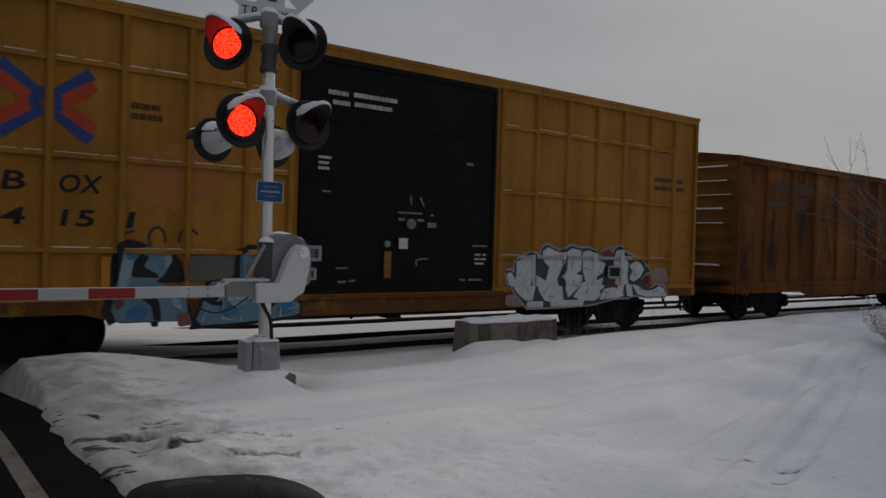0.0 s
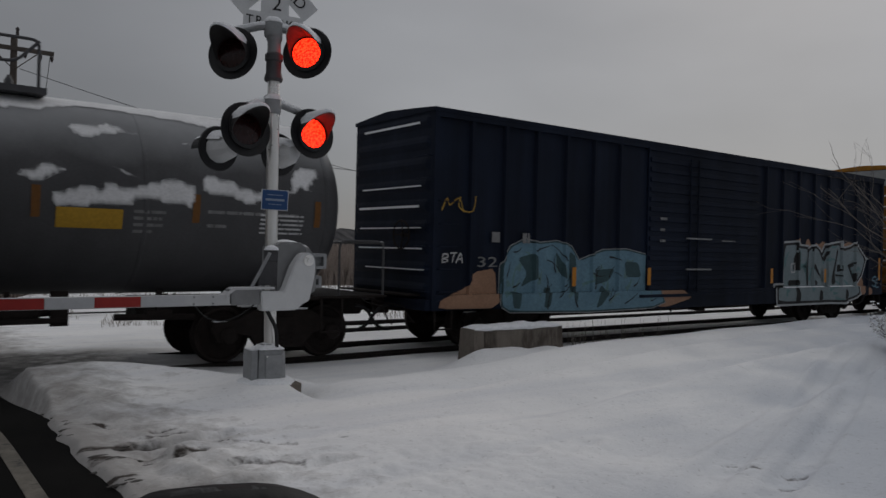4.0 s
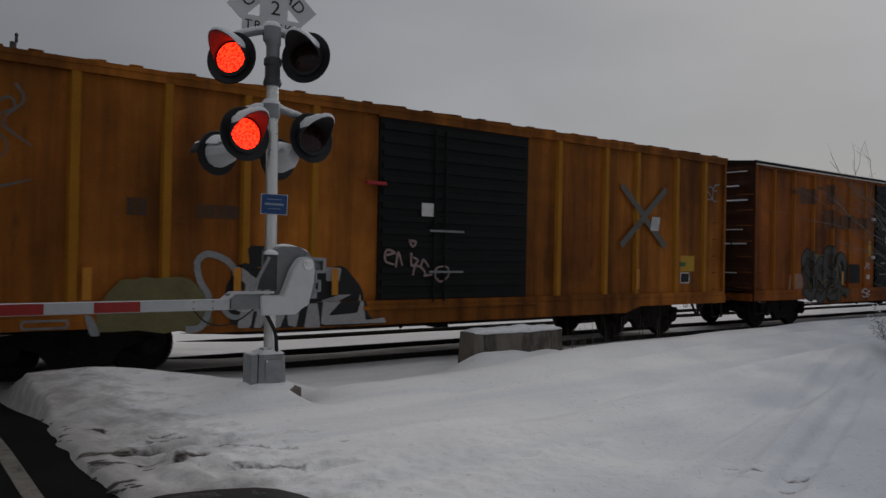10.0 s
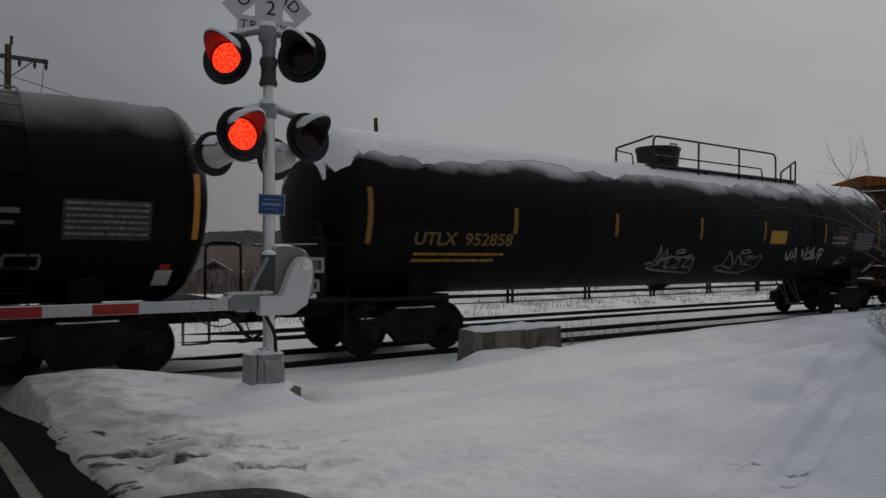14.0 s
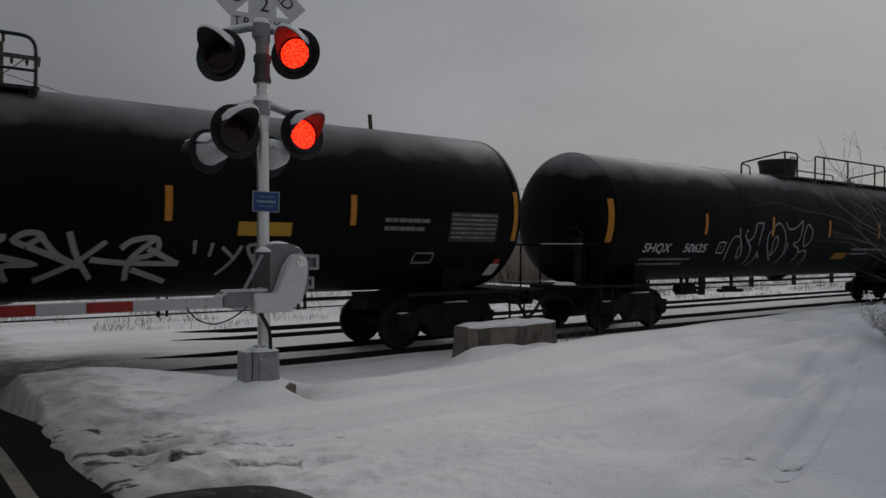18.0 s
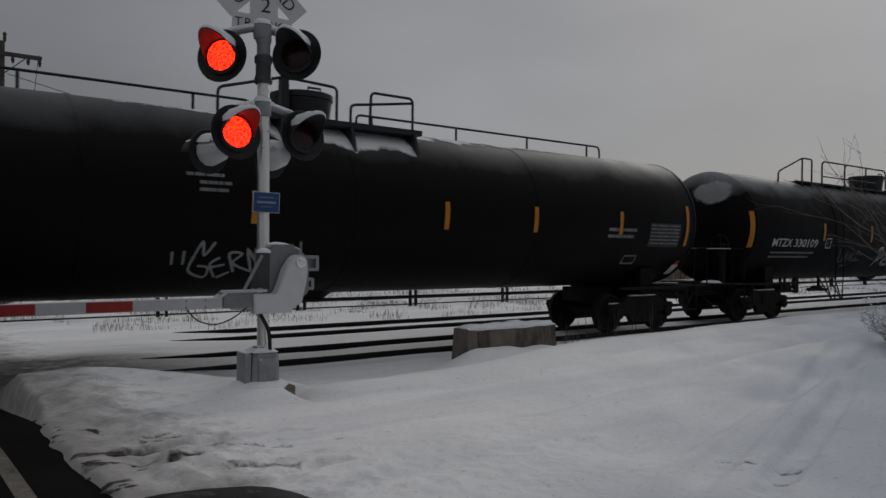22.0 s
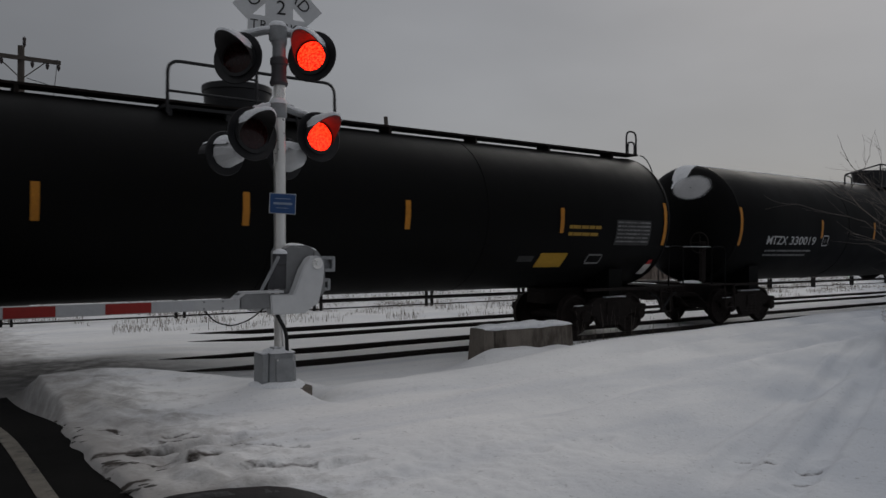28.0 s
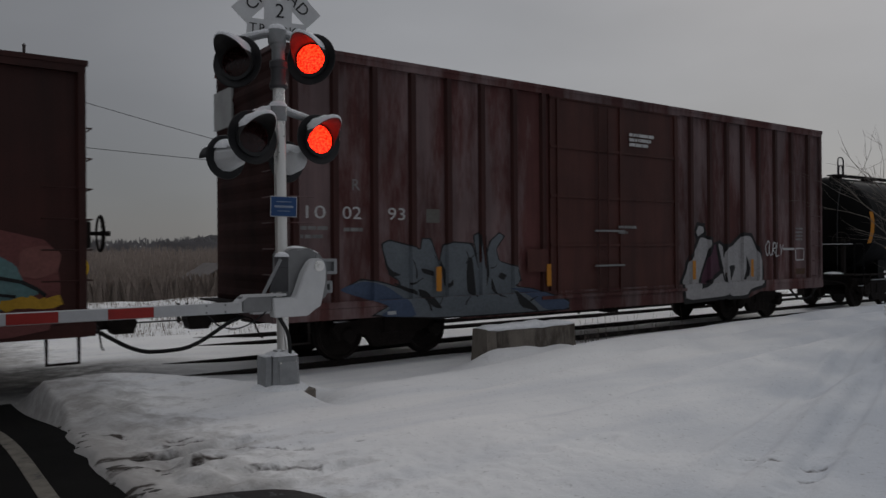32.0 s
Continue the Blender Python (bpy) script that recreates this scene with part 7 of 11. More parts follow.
def make_platform(root, a, b, zc, r, h, paint, flip=False, nose=True, wide=True, rails=None, hoops=None, tail=None):
    """Walkways on both sides of the crown with bent pipe rails; the ladder gap is at the b end, or at the a end if flipped."""
    zt = zc + math.sqrt(r * r - 0.85 ** 2) + 0.05

    def f(x):
        return a + b - x if flip else x

    def rail(pts, rad, k, bend=0.2):
        part("guard_rail", pipe(rounded([(f(x), y, z) for x, y, z in pts], bend), rad, 7), BLACK, root, smooth=60)

    y0 = -0.85
    for s in (-1, 1):
        lo, hi = (y0, y0 + 0.4) if s < 0 else (0.45, 0.85)
        part("walkway", cube(a, b, lo, hi, zt + 0.08, zt + 0.13), BLACK, root, "top walkway grating")
        for k in range(4):
            x = a + 0.1 + (b - a - 0.2) * k / 3
            part("walkway_bracket", cube(x - 0.035, x + 0.035, lo + 0.03, hi - 0.06, zt - 0.2, zt + 0.08), BLACK, root)
    rb = 0.027
    e = b - 1.15 if wide else b - 0.8
    if tail is not None:
        # a low nose round the dome, a chain's gap, the main rail and a sloping end rail at the ladder
        y, d = y0, b - 6.35
        rail([(-3.1, y * 0.8, zt - 0.05), (-3.1, y * 0.8, zt + 0.36), (-1.02, y, zt + h), (-0.28, y, zt + h), (-0.28, y, zt)], rb, 0, 0.1)
        rail([(-2.63, y * 0.8, zt - 0.05), (-2.66, y * 0.8, zt + 0.29), (-3.08, y * 0.8, zt + 0.35)], rb * 0.75, 0, 0.08)
        rail([(0.82, y, zt - 0.1), (0.82, y, zt + h), (5.3 + d, y, zt + h), (5.3 + d, y, zt)], rb, 0, 0.1)
        rail([(-0.28, y, zt + 0.31), (2.0, y, zt + 0.29), (2.05, y, zt)], rb * 0.8, 0, 0.12)
        rail([(2.66 + d, y, zt), (2.66 + d, y, zt + 0.27), (6.32 + d, y, zt + h), (6.32 + d, y, zt - 0.1)], rb, 0, 0.07)
        for x in (-1.02, 1.4, 3.02, 4.52 + d):
            part("rail_post", pipe([(x, y, zt - 0.12), (x, y, zt + h)], rb, 7), BLACK, root)
        part("rail_post", pipe([(6.1 + d, y, zt - 0.1), (6.1 + d, y, zt + h * 0.93)], rb, 7), BLACK, root)
        sag = [(-0.26 + 1.06 * k / 8, y, zt + h - 0.06 - 0.13 * (1 - (k / 4 - 1) ** 2)) for k in range(9)]
        part("safety_chain", pipe(sag, 0.009, 5), BLACK, root, "hanging safety chain")
        return
    if rails:
        a, e = rails
    n = max(2, round((e - a) / 1.75))
    for y in (y0,) if rails else (y0, 0.85):
        rail([(a, y, zt), (a, y, zt + h), (e, y, zt + h), (e + 0.02, y, zt)], rb, 0)
        rail([(a, y, zt + h * 0.42), (e - 0.75, y, zt + h * 0.42), (e - 0.7, y, zt)], rb * 0.8, 0, 0.12)
        for i in range(1, n):
            x = a + (e - a) * i / n
            part("rail_post", pipe([(f(x), y, zt - 0.15), (f(x), y, zt + h)], rb, 7), BLACK, root)
        for x0, x1, *low in hoops or ():
            if low:
                rail([(low[0], y * 0.8, zt - 0.05), (low[0], y * 0.8, zt + 0.35), (x0, y, zt + h), (x1, y, zt + h), (x1, y, zt)], rb, 0, 0.1)
                part("rail_post", pipe([(x0, y, zt - 0.12), (x0, y, zt + h)], rb, 7), BLACK, root)
                continue
            rail([(x0, y, zt), (x0, y, zt + h), (x1, y, zt + h), (x1, y, zt)], rb, 0)
            rail([(x0, y, zt + h * 0.42), (x1, y, zt + h * 0.42)], rb * 0.8, 0, 0.05)
        if hoops is not None:
            continue
        rail([(b - 0.85, y, zt), (b - 0.85, y, zt + h * 0.38), (b - 0.02, y, zt + h * 0.86), (b - 0.02, y, zt - 0.12)], rb, 0, 0.06)
        part("rail_post", pipe([(f(b - 0.3), y, zt), (f(b - 0.3), y, zt + h * 0.72)], rb, 7), BLACK, root)
        if nose:
            rail([(a - 1.15, y * 0.75, zt + 0.02), (a - 1.15, y * 0.75, zt + h * 0.52), (a, y, zt + h)], rb, 0, 0.06)
            rail([(a - 0.55, y * 0.8, zt + 0.02), (a - 0.6, y * 0.8, zt + h * 0.40), (a - 1.15, y * 0.75, zt + h * 0.46)], rb * 0.7, 0, 0.06)


def snow_on_tank(root, T, hd, r, zc, amount, seed, name="tank_snow"):
    """Snow lying on the crown with a ragged lower edge."""
    bm = bmesh.new()
    nx, na = 150, 26
    grid = {}
    for i in range(nx + 1):
        x = -T + 0.12 + (2 * T - 0.24) * i / nx
        e = max(abs(x) - (T - hd), 0.0)
        rr = r * math.sqrt(max(1 - (e / hd) ** 2, 0.02)) if e > 0 else r
        reach = amount * (0.9 + 0.22 * noise.noise((x * 0.45, seed, 0)) + 0.16 * noise.noise((x * 1.7, seed, 4)) + 0.06 * noise.noise((x * 7, seed, 4)))
        reach *= 1.0 + 0.35 * (1 - smooth(-T, -T * 0.7, x))
        for j in range(na + 1):
            f = j / na * 2 - 1
            an = f * max(reach, 0.05)
            edge = 1 - abs(f) ** 4
            t = 0.006 + 0.045 * edge * (0.6 + 0.4 * noise.noise((x * 1.5, f * 2, seed)))
            grid[i, j] = bm.verts.new((x, -(rr + t) * math.sin(an), zc + (rr + t) * math.cos(an)))
    for i in range(nx):
        for j in range(na):
            bm.faces.new((grid[i, j], grid[i, j + 1], grid[i + 1, j + 1], grid[i + 1, j]))
    bmesh.ops.recalc_face_normals(bm, faces=bm.faces)
    return part(name, bm, CAP_SNOW, root, "snow lying along the top of the tank", smooth=60)


def snow_patches(root, T, hd, r, zc, keep, name="snow_patch", label="thin patches of snow clinging to the tank", material=None):
    """A thin skin of snow on the side towards the road, wherever keep(x, degrees from the crown) holds."""
    bm = bmesh.new()
    nx, na = 260, 60
    grid = {}

    def vert(i, j):
        if (i, j) not in grid:
            x = -T + 0.05 + (2 * T - 0.10) * i / nx
            an = radians(-20 + 125 * j / na)
            e = max(abs(x) - (T - hd), 0.0)
            rr = r * math.sqrt(max(1 - (e / hd) ** 2, 0.02)) + 0.012
            grid[i, j] = bm.verts.new((x, -rr * math.sin(an), zc + rr * math.cos(an)))
        return grid[i, j]

    for i in range(nx):
        for j in range(na):
            x, d = -T + 0.05 + (2 * T - 0.10) * (i + 0.5) / nx, -20 + 125 * (j + 0.5) / na
            if keep(x, d):
                bm.faces.new((vert(i, j), vert(i + 1, j), vert(i + 1, j + 1), vert(i, j + 1)))
    rim = [v for v in bm.verts if v.is_boundary]
    for _ in range(3):
        bmesh.ops.smooth_vert(bm, verts=rim, factor=0.5, use_axis_x=True, use_axis_y=True, use_axis_z=True)
    bmesh.ops.recalc_face_normals(bm, faces=bm.faces)
    # how far each point lies inside the rim, in steps
    bm.verts.index_update()
    deep = {v: 0 for v in rim}
    ring_now = list(deep)
    for step in range(1, 7):
        ring_now = [o for v in ring_now for o in (e.other_vert(v) for e in v.link_edges) if o not in deep]
        for v in ring_now:
            deep[v] = step
    depths = [min(deep.get(v, 6), 6) / 6.0 for v in bm.verts]
    ob = part(name, bm, material or PATCH_SNOW, root, smooth=60)
    ob.data.attributes.new("depth", "FLOAT", "POINT").data.foreach_set("value", depths)
    return tagged(ob, label, kind="stuff")


def head_snow(root, T, hd, r, zc, yc, zm, wy, hz, material):
    """A smooth cap of blown snow on the rear dished head, oval from behind."""
    bm = bmesh.new()
    rings, depths = [], []
    for i in range(9):
        k = 0.03 + 0.97 * i / 8
        row = []
        for j in range(40):
            a = j * math.tau / 40
            e = k * (1 + 0.06 * noise.noise((math.cos(a) * 2, math.sin(a) * 2, T)))
            y, z = yc + wy * e * math.cos(a), zm + hz * e * math.sin(a)
            rho = min(math.hypot(y, z - zc) / r, 0.995)
            row.append(bm.verts.new((-T + hd * (1 - math.sqrt(1 - rho * rho)) - 0.012, y, z)))
            depths.append(min((1 - k) * 1.6, 1.0))
        rings.append(row)
    for p, q in zip(rings, rings[1:]):
        for j in range(40):
            bm.faces.new((p[j], q[j], q[(j + 1) % 40], p[(j + 1) % 40]))
    ob = part("head_snow", bm, material, root, "smooth oval patch of snow on the tank's head", smooth=60)
    ob.data.attributes.new("depth", "FLOAT", "POINT").data.foreach_set("value", depths)


# ---- the cars, from the head of the shown train to its tail ----
PLUG_BLACK = mat("plug_door_black", (0.0052, 0.0055, 0.0058), 0.6, dark=(0.003, 0.003, 0.003), spread=0.8, scale=1.4, streak=2, bump=0.05, spec=0.14, spot=(0.0095, 0.0085, 0.0075), spot_at=0.60, spot_scale=1.3)
YELLOW = mat("boxcar_yellow", (0.365, 0.168, 0.023), 0.6, dark=(0.25, 0.105, 0.016), spread=0.7, scale=1.1, fine=30, streak=3, bump=0.05, spec=0.18, spot=(0.10, 0.045, 0.016), spot_at=0.70, spot_scale=2.0, wash=0.30)
RUSTY_CAR = mat("boxcar_rusty_orange_brown", (0.185, 0.066, 0.012), 0.7, dark=(0.075, 0.027, 0.008), spread=0.9, scale=0.8, streak=3, bump=0.05, spec=0.12, spot=(0.040, 0.018, 0.010), spot_at=0.60, spot_scale=1.2, wash=0.6)
BROWN_CAR = mat("boxcar_weathered_brown", (0.120, 0.043, 0.011), 0.7, dark=(0.04, 0.016, 0.007), spread=0.9, scale=0.8, streak=4, bump=0.05, spec=0.12, spot=(0.028, 0.013, 0.008), spot_at=0.58, spot_scale=1.2, wash=0.6)
NAVY = mat("boxcar_navy", (0.0085, 0.0135, 0.028), 0.6, dark=(0.005, 0.0075, 0.015), spread=0.7, scale=1.2, streak=4, bump=0.05, spec=0.13, wash=0.5)
ORANGE = mat("boxcar_orange_brown", (0.285, 0.082, 0.010), 0.65, dark=(0.105, 0.030, 0.007), spread=0.85, scale=0.9, streak=3, bump=0.05, spec=0.15, spot=(0.085, 0.028, 0.009), spot_at=0.66, spot_scale=1.6, wash=0.75)
# brighter light on the side posts is put into these paler paints
OCHRE_POST_LIT = mat("boxcar_ochre_post_lit", (0.40, 0.172, 0.014), 0.65, dark=(0.18, 0.065, 0.008), spread=0.8, scale=1.2, streak=5, bump=0.05, spec=0.15)
ORANGE_POST_LIT = mat("boxcar_orange_post_lit", (0.36, 0.115, 0.011), 0.65, dark=(0.15, 0.045, 0.006), spread=0.8, scale=1.2, streak=5, bump=0.05, spec=0.15)
OCHRE = mat("boxcar_ochre", (0.330, 0.112, 0.014), 0.65, dark=(0.12, 0.036, 0.007), spread=0.9, scale=0.9, streak=4, bump=0.05, spec=0.15, spot=(0.085, 0.03, 0.010), spot_at=0.66, spot_scale=1.6, wash=0.75)
DOOR_BLACK = mat("door_black", (0.0062, 0.0070, 0.0068), 0.6, dark=(0.0042, 0.0044, 0.0042), scale=2, streak=3, bump=0.05, spec=0.2)
MAROON = mat("boxcar_maroon", (0.092, 0.034, 0.032), 0.7, dark=(0.060, 0.020, 0.018), spread=0.7, scale=0.9, streak=5, bump=0.05, spec=0.2, spot=(0.148, 0.102, 0.103), spot_at=0.51, spot_scale=1.1, wash=0.45)
MAROON_DOOR = mat("maroon_door", (0.072, 0.022, 0.017), 0.65, dark=(0.044, 0.014, 0.011), scale=1.5, streak=3, bump=0.05, wash=0.45)
MAROON_DARK = mat("boxcar_dark_maroon", (0.050, 0.012, 0.009), 0.65, dark=(0.03, 0.008, 0.006), scale=1.0, streak=4, bump=0.05, wash=0.6)
GREY_TANK = mat("tank_grey", (0.072, 0.072, 0.076), 0.55, dark=(0.040, 0.040, 0.043), spread=0.8, scale=0.8, streak=2, bump=0.05, frost=(3.0, 4.1, 0.42))
BLACK_TANK = mat("tank_black", (0.0036, 0.0036, 0.0037), 0.5, dark=(0.0028, 0.0028, 0.0028), scale=1.1, streak=2, bump=0.05, spec=0.06)
# pale crown: thin rime plus a painted soft highlight
FROST_SHEEN_TANK = mat("tank_black_frost_sheen", (0.0042, 0.0041, 0.0042), 0.5, dark=(0.003, 0.003, 0.003), scale=1.1, streak=2, bump=0.05, spec=0.07, frost=(3.6, 4.28, 0.36))
DULL_TANK = mat("tank_black_dull", (0.0038, 0.0037, 0.0036), 0.5, dark=(0.0028, 0.0028, 0.0028), scale=1.4, streak=2, bump=0.05, spec=0.07)
SNOWY_TANK = mat("tank_black_snow_streaked", (0.0050, 0.0049, 0.0050), 0.5, dark=(0.004, 0.004, 0.004), scale=1.1, streak=2, bump=0.05, spec=0.08, frost=(3.52, 3.85, 0.8))
# soft crown highlight painted as a paler top
SHEEN_TANK = mat("tank_black_sheen", (0.0050, 0.0049, 0.0048), 0.5, dark=(0.0035, 0.0035, 0.0035), scale=1.4, streak=2, bump=0.05, spec=0.08, frost=(3.55, 4.3, 0.16))
ROOF_DARK = mat("dark_roof_edge", (0.020, 0.013, 0.011), 0.8, dark=(0.010, 0.007, 0.006), spread=0.8, scale=1.5, bump=0.1, spec=0.15)
# end walls take dark tones of rust, yellow and maroon
END_RUST = mat("dark_rust_end", (0.060, 0.023, 0.011), 0.75, dark=(0.022, 0.010, 0.007), spread=0.9, scale=1.2, streak=3, bump=0.1, spec=0.15)
END_YELLOW = mat("dark_yellow_end", (0.20, 0.095, 0.018), 0.7, dark=(0.085, 0.038, 0.011), spread=0.9, scale=1.0, streak=3, bump=0.1, spec=0.15)
END_MAROON = mat("dark_maroon_end", (0.040, 0.013, 0.011), 0.8, dark=(0.014, 0.006, 0.006), spread=0.9, scale=1.2, streak=3, bump=0.1, spec=0.12)
PANEL_GREY = mat("pale_grey_panel", (0.34, 0.35, 0.35), 0.6, dark=(0.2, 0.2, 0.2), scale=2, bump=0.0)

RUST_SILL = mat("rusted_yellow_sill", (0.15, 0.062, 0.018), 0.75, dark=(0.07, 0.028, 0.012), spread=0.9, scale=1.6, streak=1, bump=0.1, spec=0.15, spot=(0.26, 0.13, 0.02), spot_at=0.60, spot_scale=1.8)
boxcar(37.6, 55.0, 4.5, BROWN_CAR, "dark brown weathered boxcar", posts=14, seed=21)
C0, L0, H0 = boxcar(18.43, 36.0, 4.45, RUSTY_CAR, "rusty brown boxcar with faded lettering", posts=14, door=(0.5, 3.6), door_paint=DOOR_BLACK, seed=22, end_paint=END_YELLOW, peak=0.2, brake_end=1)
C1, L1, H1 = boxcar(-0.83, 16.55, 5.18, YELLOW, "tall yellow boxcar with black plug door and graffiti", end_paint=END_YELLOW, sill_paint=RUST_SILL, door=(-2.15, 2.06), door_paint=PLUG_BLACK, door_ribs="plug", seed=1, end_ribs=11,
                    post_xs=[-7.65, -6.75, -5.85, -4.9, -3.95, -3.05, -2.3, 2.25, 3.2, 4.11, 5.04, 5.95, 6.9, 7.8], ledges=(4.27, 2.98, 1.69))
C2, L2, H2 = boxcar(-21.09, -2.92, 4.56, NAVY, "navy blue boxcar with pale blue graffiti", posts=22, door=(-2.9, 1.75), door_paint=NAVY, seed=2, door_ribs="h")
C3, L3, W3 = tank_car(-34.95, -22.55, 1.48, 2.60, GREY_TANK, "grey tank car patched with snow", ladder=-1.2, snow=0.0, trucks=1.25, ov=0.6, gear=1.2)
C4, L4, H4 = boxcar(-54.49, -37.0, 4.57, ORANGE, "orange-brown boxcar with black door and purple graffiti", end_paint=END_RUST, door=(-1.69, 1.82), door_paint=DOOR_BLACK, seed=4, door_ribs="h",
                    post_xs=[-7.77, -6.72, -5.63, -4.48, -3.44, -2.4, 2.82, 3.82, 4.82, 5.9, 7.0, 8.0], peak=0.12, post_paint=ORANGE_POST_LIT, roof_paint=ROOF_DARK, eave=True)
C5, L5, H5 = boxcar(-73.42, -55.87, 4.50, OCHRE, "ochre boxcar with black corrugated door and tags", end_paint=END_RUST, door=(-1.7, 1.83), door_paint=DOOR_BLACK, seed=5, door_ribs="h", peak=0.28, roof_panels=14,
                    post_xs=[-7.85, -6.6, -5.35, -4.13, -2.95, 2.75, 4.22, 5.29, 6.76, 7.9], post_w=0.11, post_paint=OCHRE_POST_LIT)
C6, L6, W6 = tank_car(-96.1, -74.75, 1.58, 2.66, SNOWY_TANK, "black tank car with snow along the crown", walk=(-1.3, 5.55), rails=(-1.3, 4.4), dome=0.0, snow=0.86, stripes=(-10.0, -6.58, -3.51, -0.3, 2.62, 5.95, 9.5), ladder=5.5, step=3.95)
C7, L7, W7 = tank_car(-118.4, -97.9, 1.58, 2.68, FROST_SHEEN_TANK, "black tank car with outlined graffiti", walk=(-1.2, 6.85), tail=True, dome=0.1, snow=0.0, snow_seed=6, stripes=(-9.75, -6.14, -2.94, 0.31, 3.68, 6.71, 9.7), ladder=7.2, gear=-5.8)
C8, L8, W8 = tank_car(-141.6, -120.2, 1.58, 2.68, FROST_SHEEN_TANK, "black tank car with white sprayed tags", walk=(-6.3, 1.5), rails=(-5.05, -0.45), hoops=((-6.3, -5.7, -7.4), (0.5, 1.45)), dome=-0.02, snow=0.0, snow_seed=8, ladder=-5.45, stripes=(-10.2, -6.3, -3.15, -0.05, 3.08, 6.22, 10.0), flip=False, gear=-7.2, step=-5.75)
C9, L9, W9 = tank_car(-164.1, -143.2, 1.58, 2.68, SHEEN_TANK, "black tank car with a railing along the top", dome=-0.3, dome_r=0.60, snow=0.0, stripes=(-9.88, -5.76, -1.87, 1.96, 4.29, 6.99, 9.5), wide=False)
C10, L10, W10 = tank_car(-188.1, -166.0, 1.58, 2.68, BLACK_TANK, "black tank car with yellow stripes", walk=(-1.3, 6.4), tail=True, dome=0.1, snow=0.16, snow_seed=11, stripes=(-10.3, -6.23, -3.04, 0.1, 3.2, 6.5, 10.4), ladder=6.2)
C11, L11, W11 = tank_car(-210.7, -189.7, 1.58, 2.66, DULL_TANK, "black tank car with yellow lettering", walk=(-1.55, 1.45), rails=(-1.5, 1.4), hoops=(), dome=-0.05, full_walk=True, snow=0.0, stripes=(-9.95, -6.36, -3.43, -0.51, 2.5, 6.36, 9.74), nose=False, wide=False, rail_h=0.82)
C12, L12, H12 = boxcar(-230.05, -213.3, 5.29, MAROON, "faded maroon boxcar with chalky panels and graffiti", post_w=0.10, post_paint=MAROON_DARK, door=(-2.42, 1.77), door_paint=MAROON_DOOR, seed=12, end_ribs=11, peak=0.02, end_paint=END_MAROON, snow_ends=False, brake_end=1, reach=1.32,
                       post_xs=[-8.1, -7.37, -6.6, -5.8, -5.0, -4.2, -3.38, -2.6, 2.3, 3.06, 3.77, 4.47, 5.2, 6.0, 6.81, 7.68])
C13, L13, H13 = boxcar(-250.5, -232.9, 4.58, MAROON_DARK, "dark red-brown boxcar with colourful graffiti", posts=14, seed=13, brake_end=1, reach=1.32)
boxcar(-269.8, -252.2, 4.5, BROWN_CAR, "weathered brown boxcar near the train's end", posts=14, seed=14)


# ---- paint, marks and plates on the cars ----
def paint(name, c, d=None, **k):
    return mat(name, c, 0.65, dark=d or tuple(v * 0.6 for v in c), scale=2.5, fine=25, bump=0.0, **k)


P_BLACK = paint("spray_black", (0.012, 0.012, 0.013))
MARK_BLACK = paint("stencil_black", (0.006, 0.006, 0.006), (0.004, 0.004, 0.004))
P_BRIGHT = paint("spray_bright_white", (0.58, 0.60, 0.61), (0.38, 0.41, 0.43))
P_CYAN = paint("spray_pale_blue", (0.13, 0.235, 0.30), (0.07, 0.14, 0.20))
P_TEAL = paint("spray_teal", (0.20, 0.245, 0.26), (0.14, 0.185, 0.195))
P_DEEP = paint("spray_deep_teal", (0.035, 0.075, 0.085))
P_WHITE = paint("spray_white", (0.40, 0.42, 0.43), (0.24, 0.26, 0.27))
P_SILVER = paint("spray_silver", (0.27, 0.275, 0.28), (0.15, 0.155, 0.16))
P_TAN = paint("spray_peach", (0.33, 0.19, 0.12), (0.19, 0.10, 0.06))
P_PURPLE = paint("spray_purple", (0.080, 0.028, 0.050), (0.035, 0.014, 0.022))
P_OLIVE = paint("spray_olive", (0.155, 0.135, 0.055), (0.09, 0.08, 0.035))
P_SLATE = paint("spray_slate_blue", (0.120, 0.138, 0.155), (0.075, 0.088, 0.105))
P_BLUE = paint("spray_blue", (0.052, 0.078, 0.135), (0.032, 0.048, 0.09))
P_PINK = paint("spray_pink", (0.22, 0.085, 0.075), (0.12, 0.05, 0.045))
P_GHOST = paint("ghost_paint", (0.055, 0.027, 0.013), (0.12, 0.046, 0.012))
P_DUSK = paint("spray_dusk_grey", (0.066, 0.063, 0.059), (0.034, 0.031, 0.028))
P_GREYX = paint("grey_patch_paint", (0.12, 0.115, 0.105), (0.08, 0.07, 0.06))
LOGO_BLUE = paint("logo_blue", (0.03, 0.06, 0.24))
WORN_LETTER = paint("worn_dark_lettering", (0.058, 0.028, 0.014), (0.20, 0.060, 0.009))
P_SKY = paint("spray_light_blue", (0.26, 0.37, 0.43), (0.16, 0.27, 0.34))
P_AZURE = paint("spray_azure", (0.05, 0.17, 0.33), (0.03, 0.10, 0.22))
FADED_RED = paint("faded_red_mark", (0.34, 0.085, 0.022), (0.34, 0.13, 0.02))
LOGO_RED = paint("logo_red", (0.46, 0.055, 0.02))
REFLECT_DULL = paint("faded_reflector", (0.24, 0.12, 0.015), (0.12, 0.06, 0.01))
P_BLUSH = paint("spray_blush", (0.30, 0.21, 0.20), (0.16, 0.10, 0.10))
MARK_DIM = paint("dim_yellow_stencil", (0.20, 0.125, 0.03), (0.10, 0.06, 0.015))
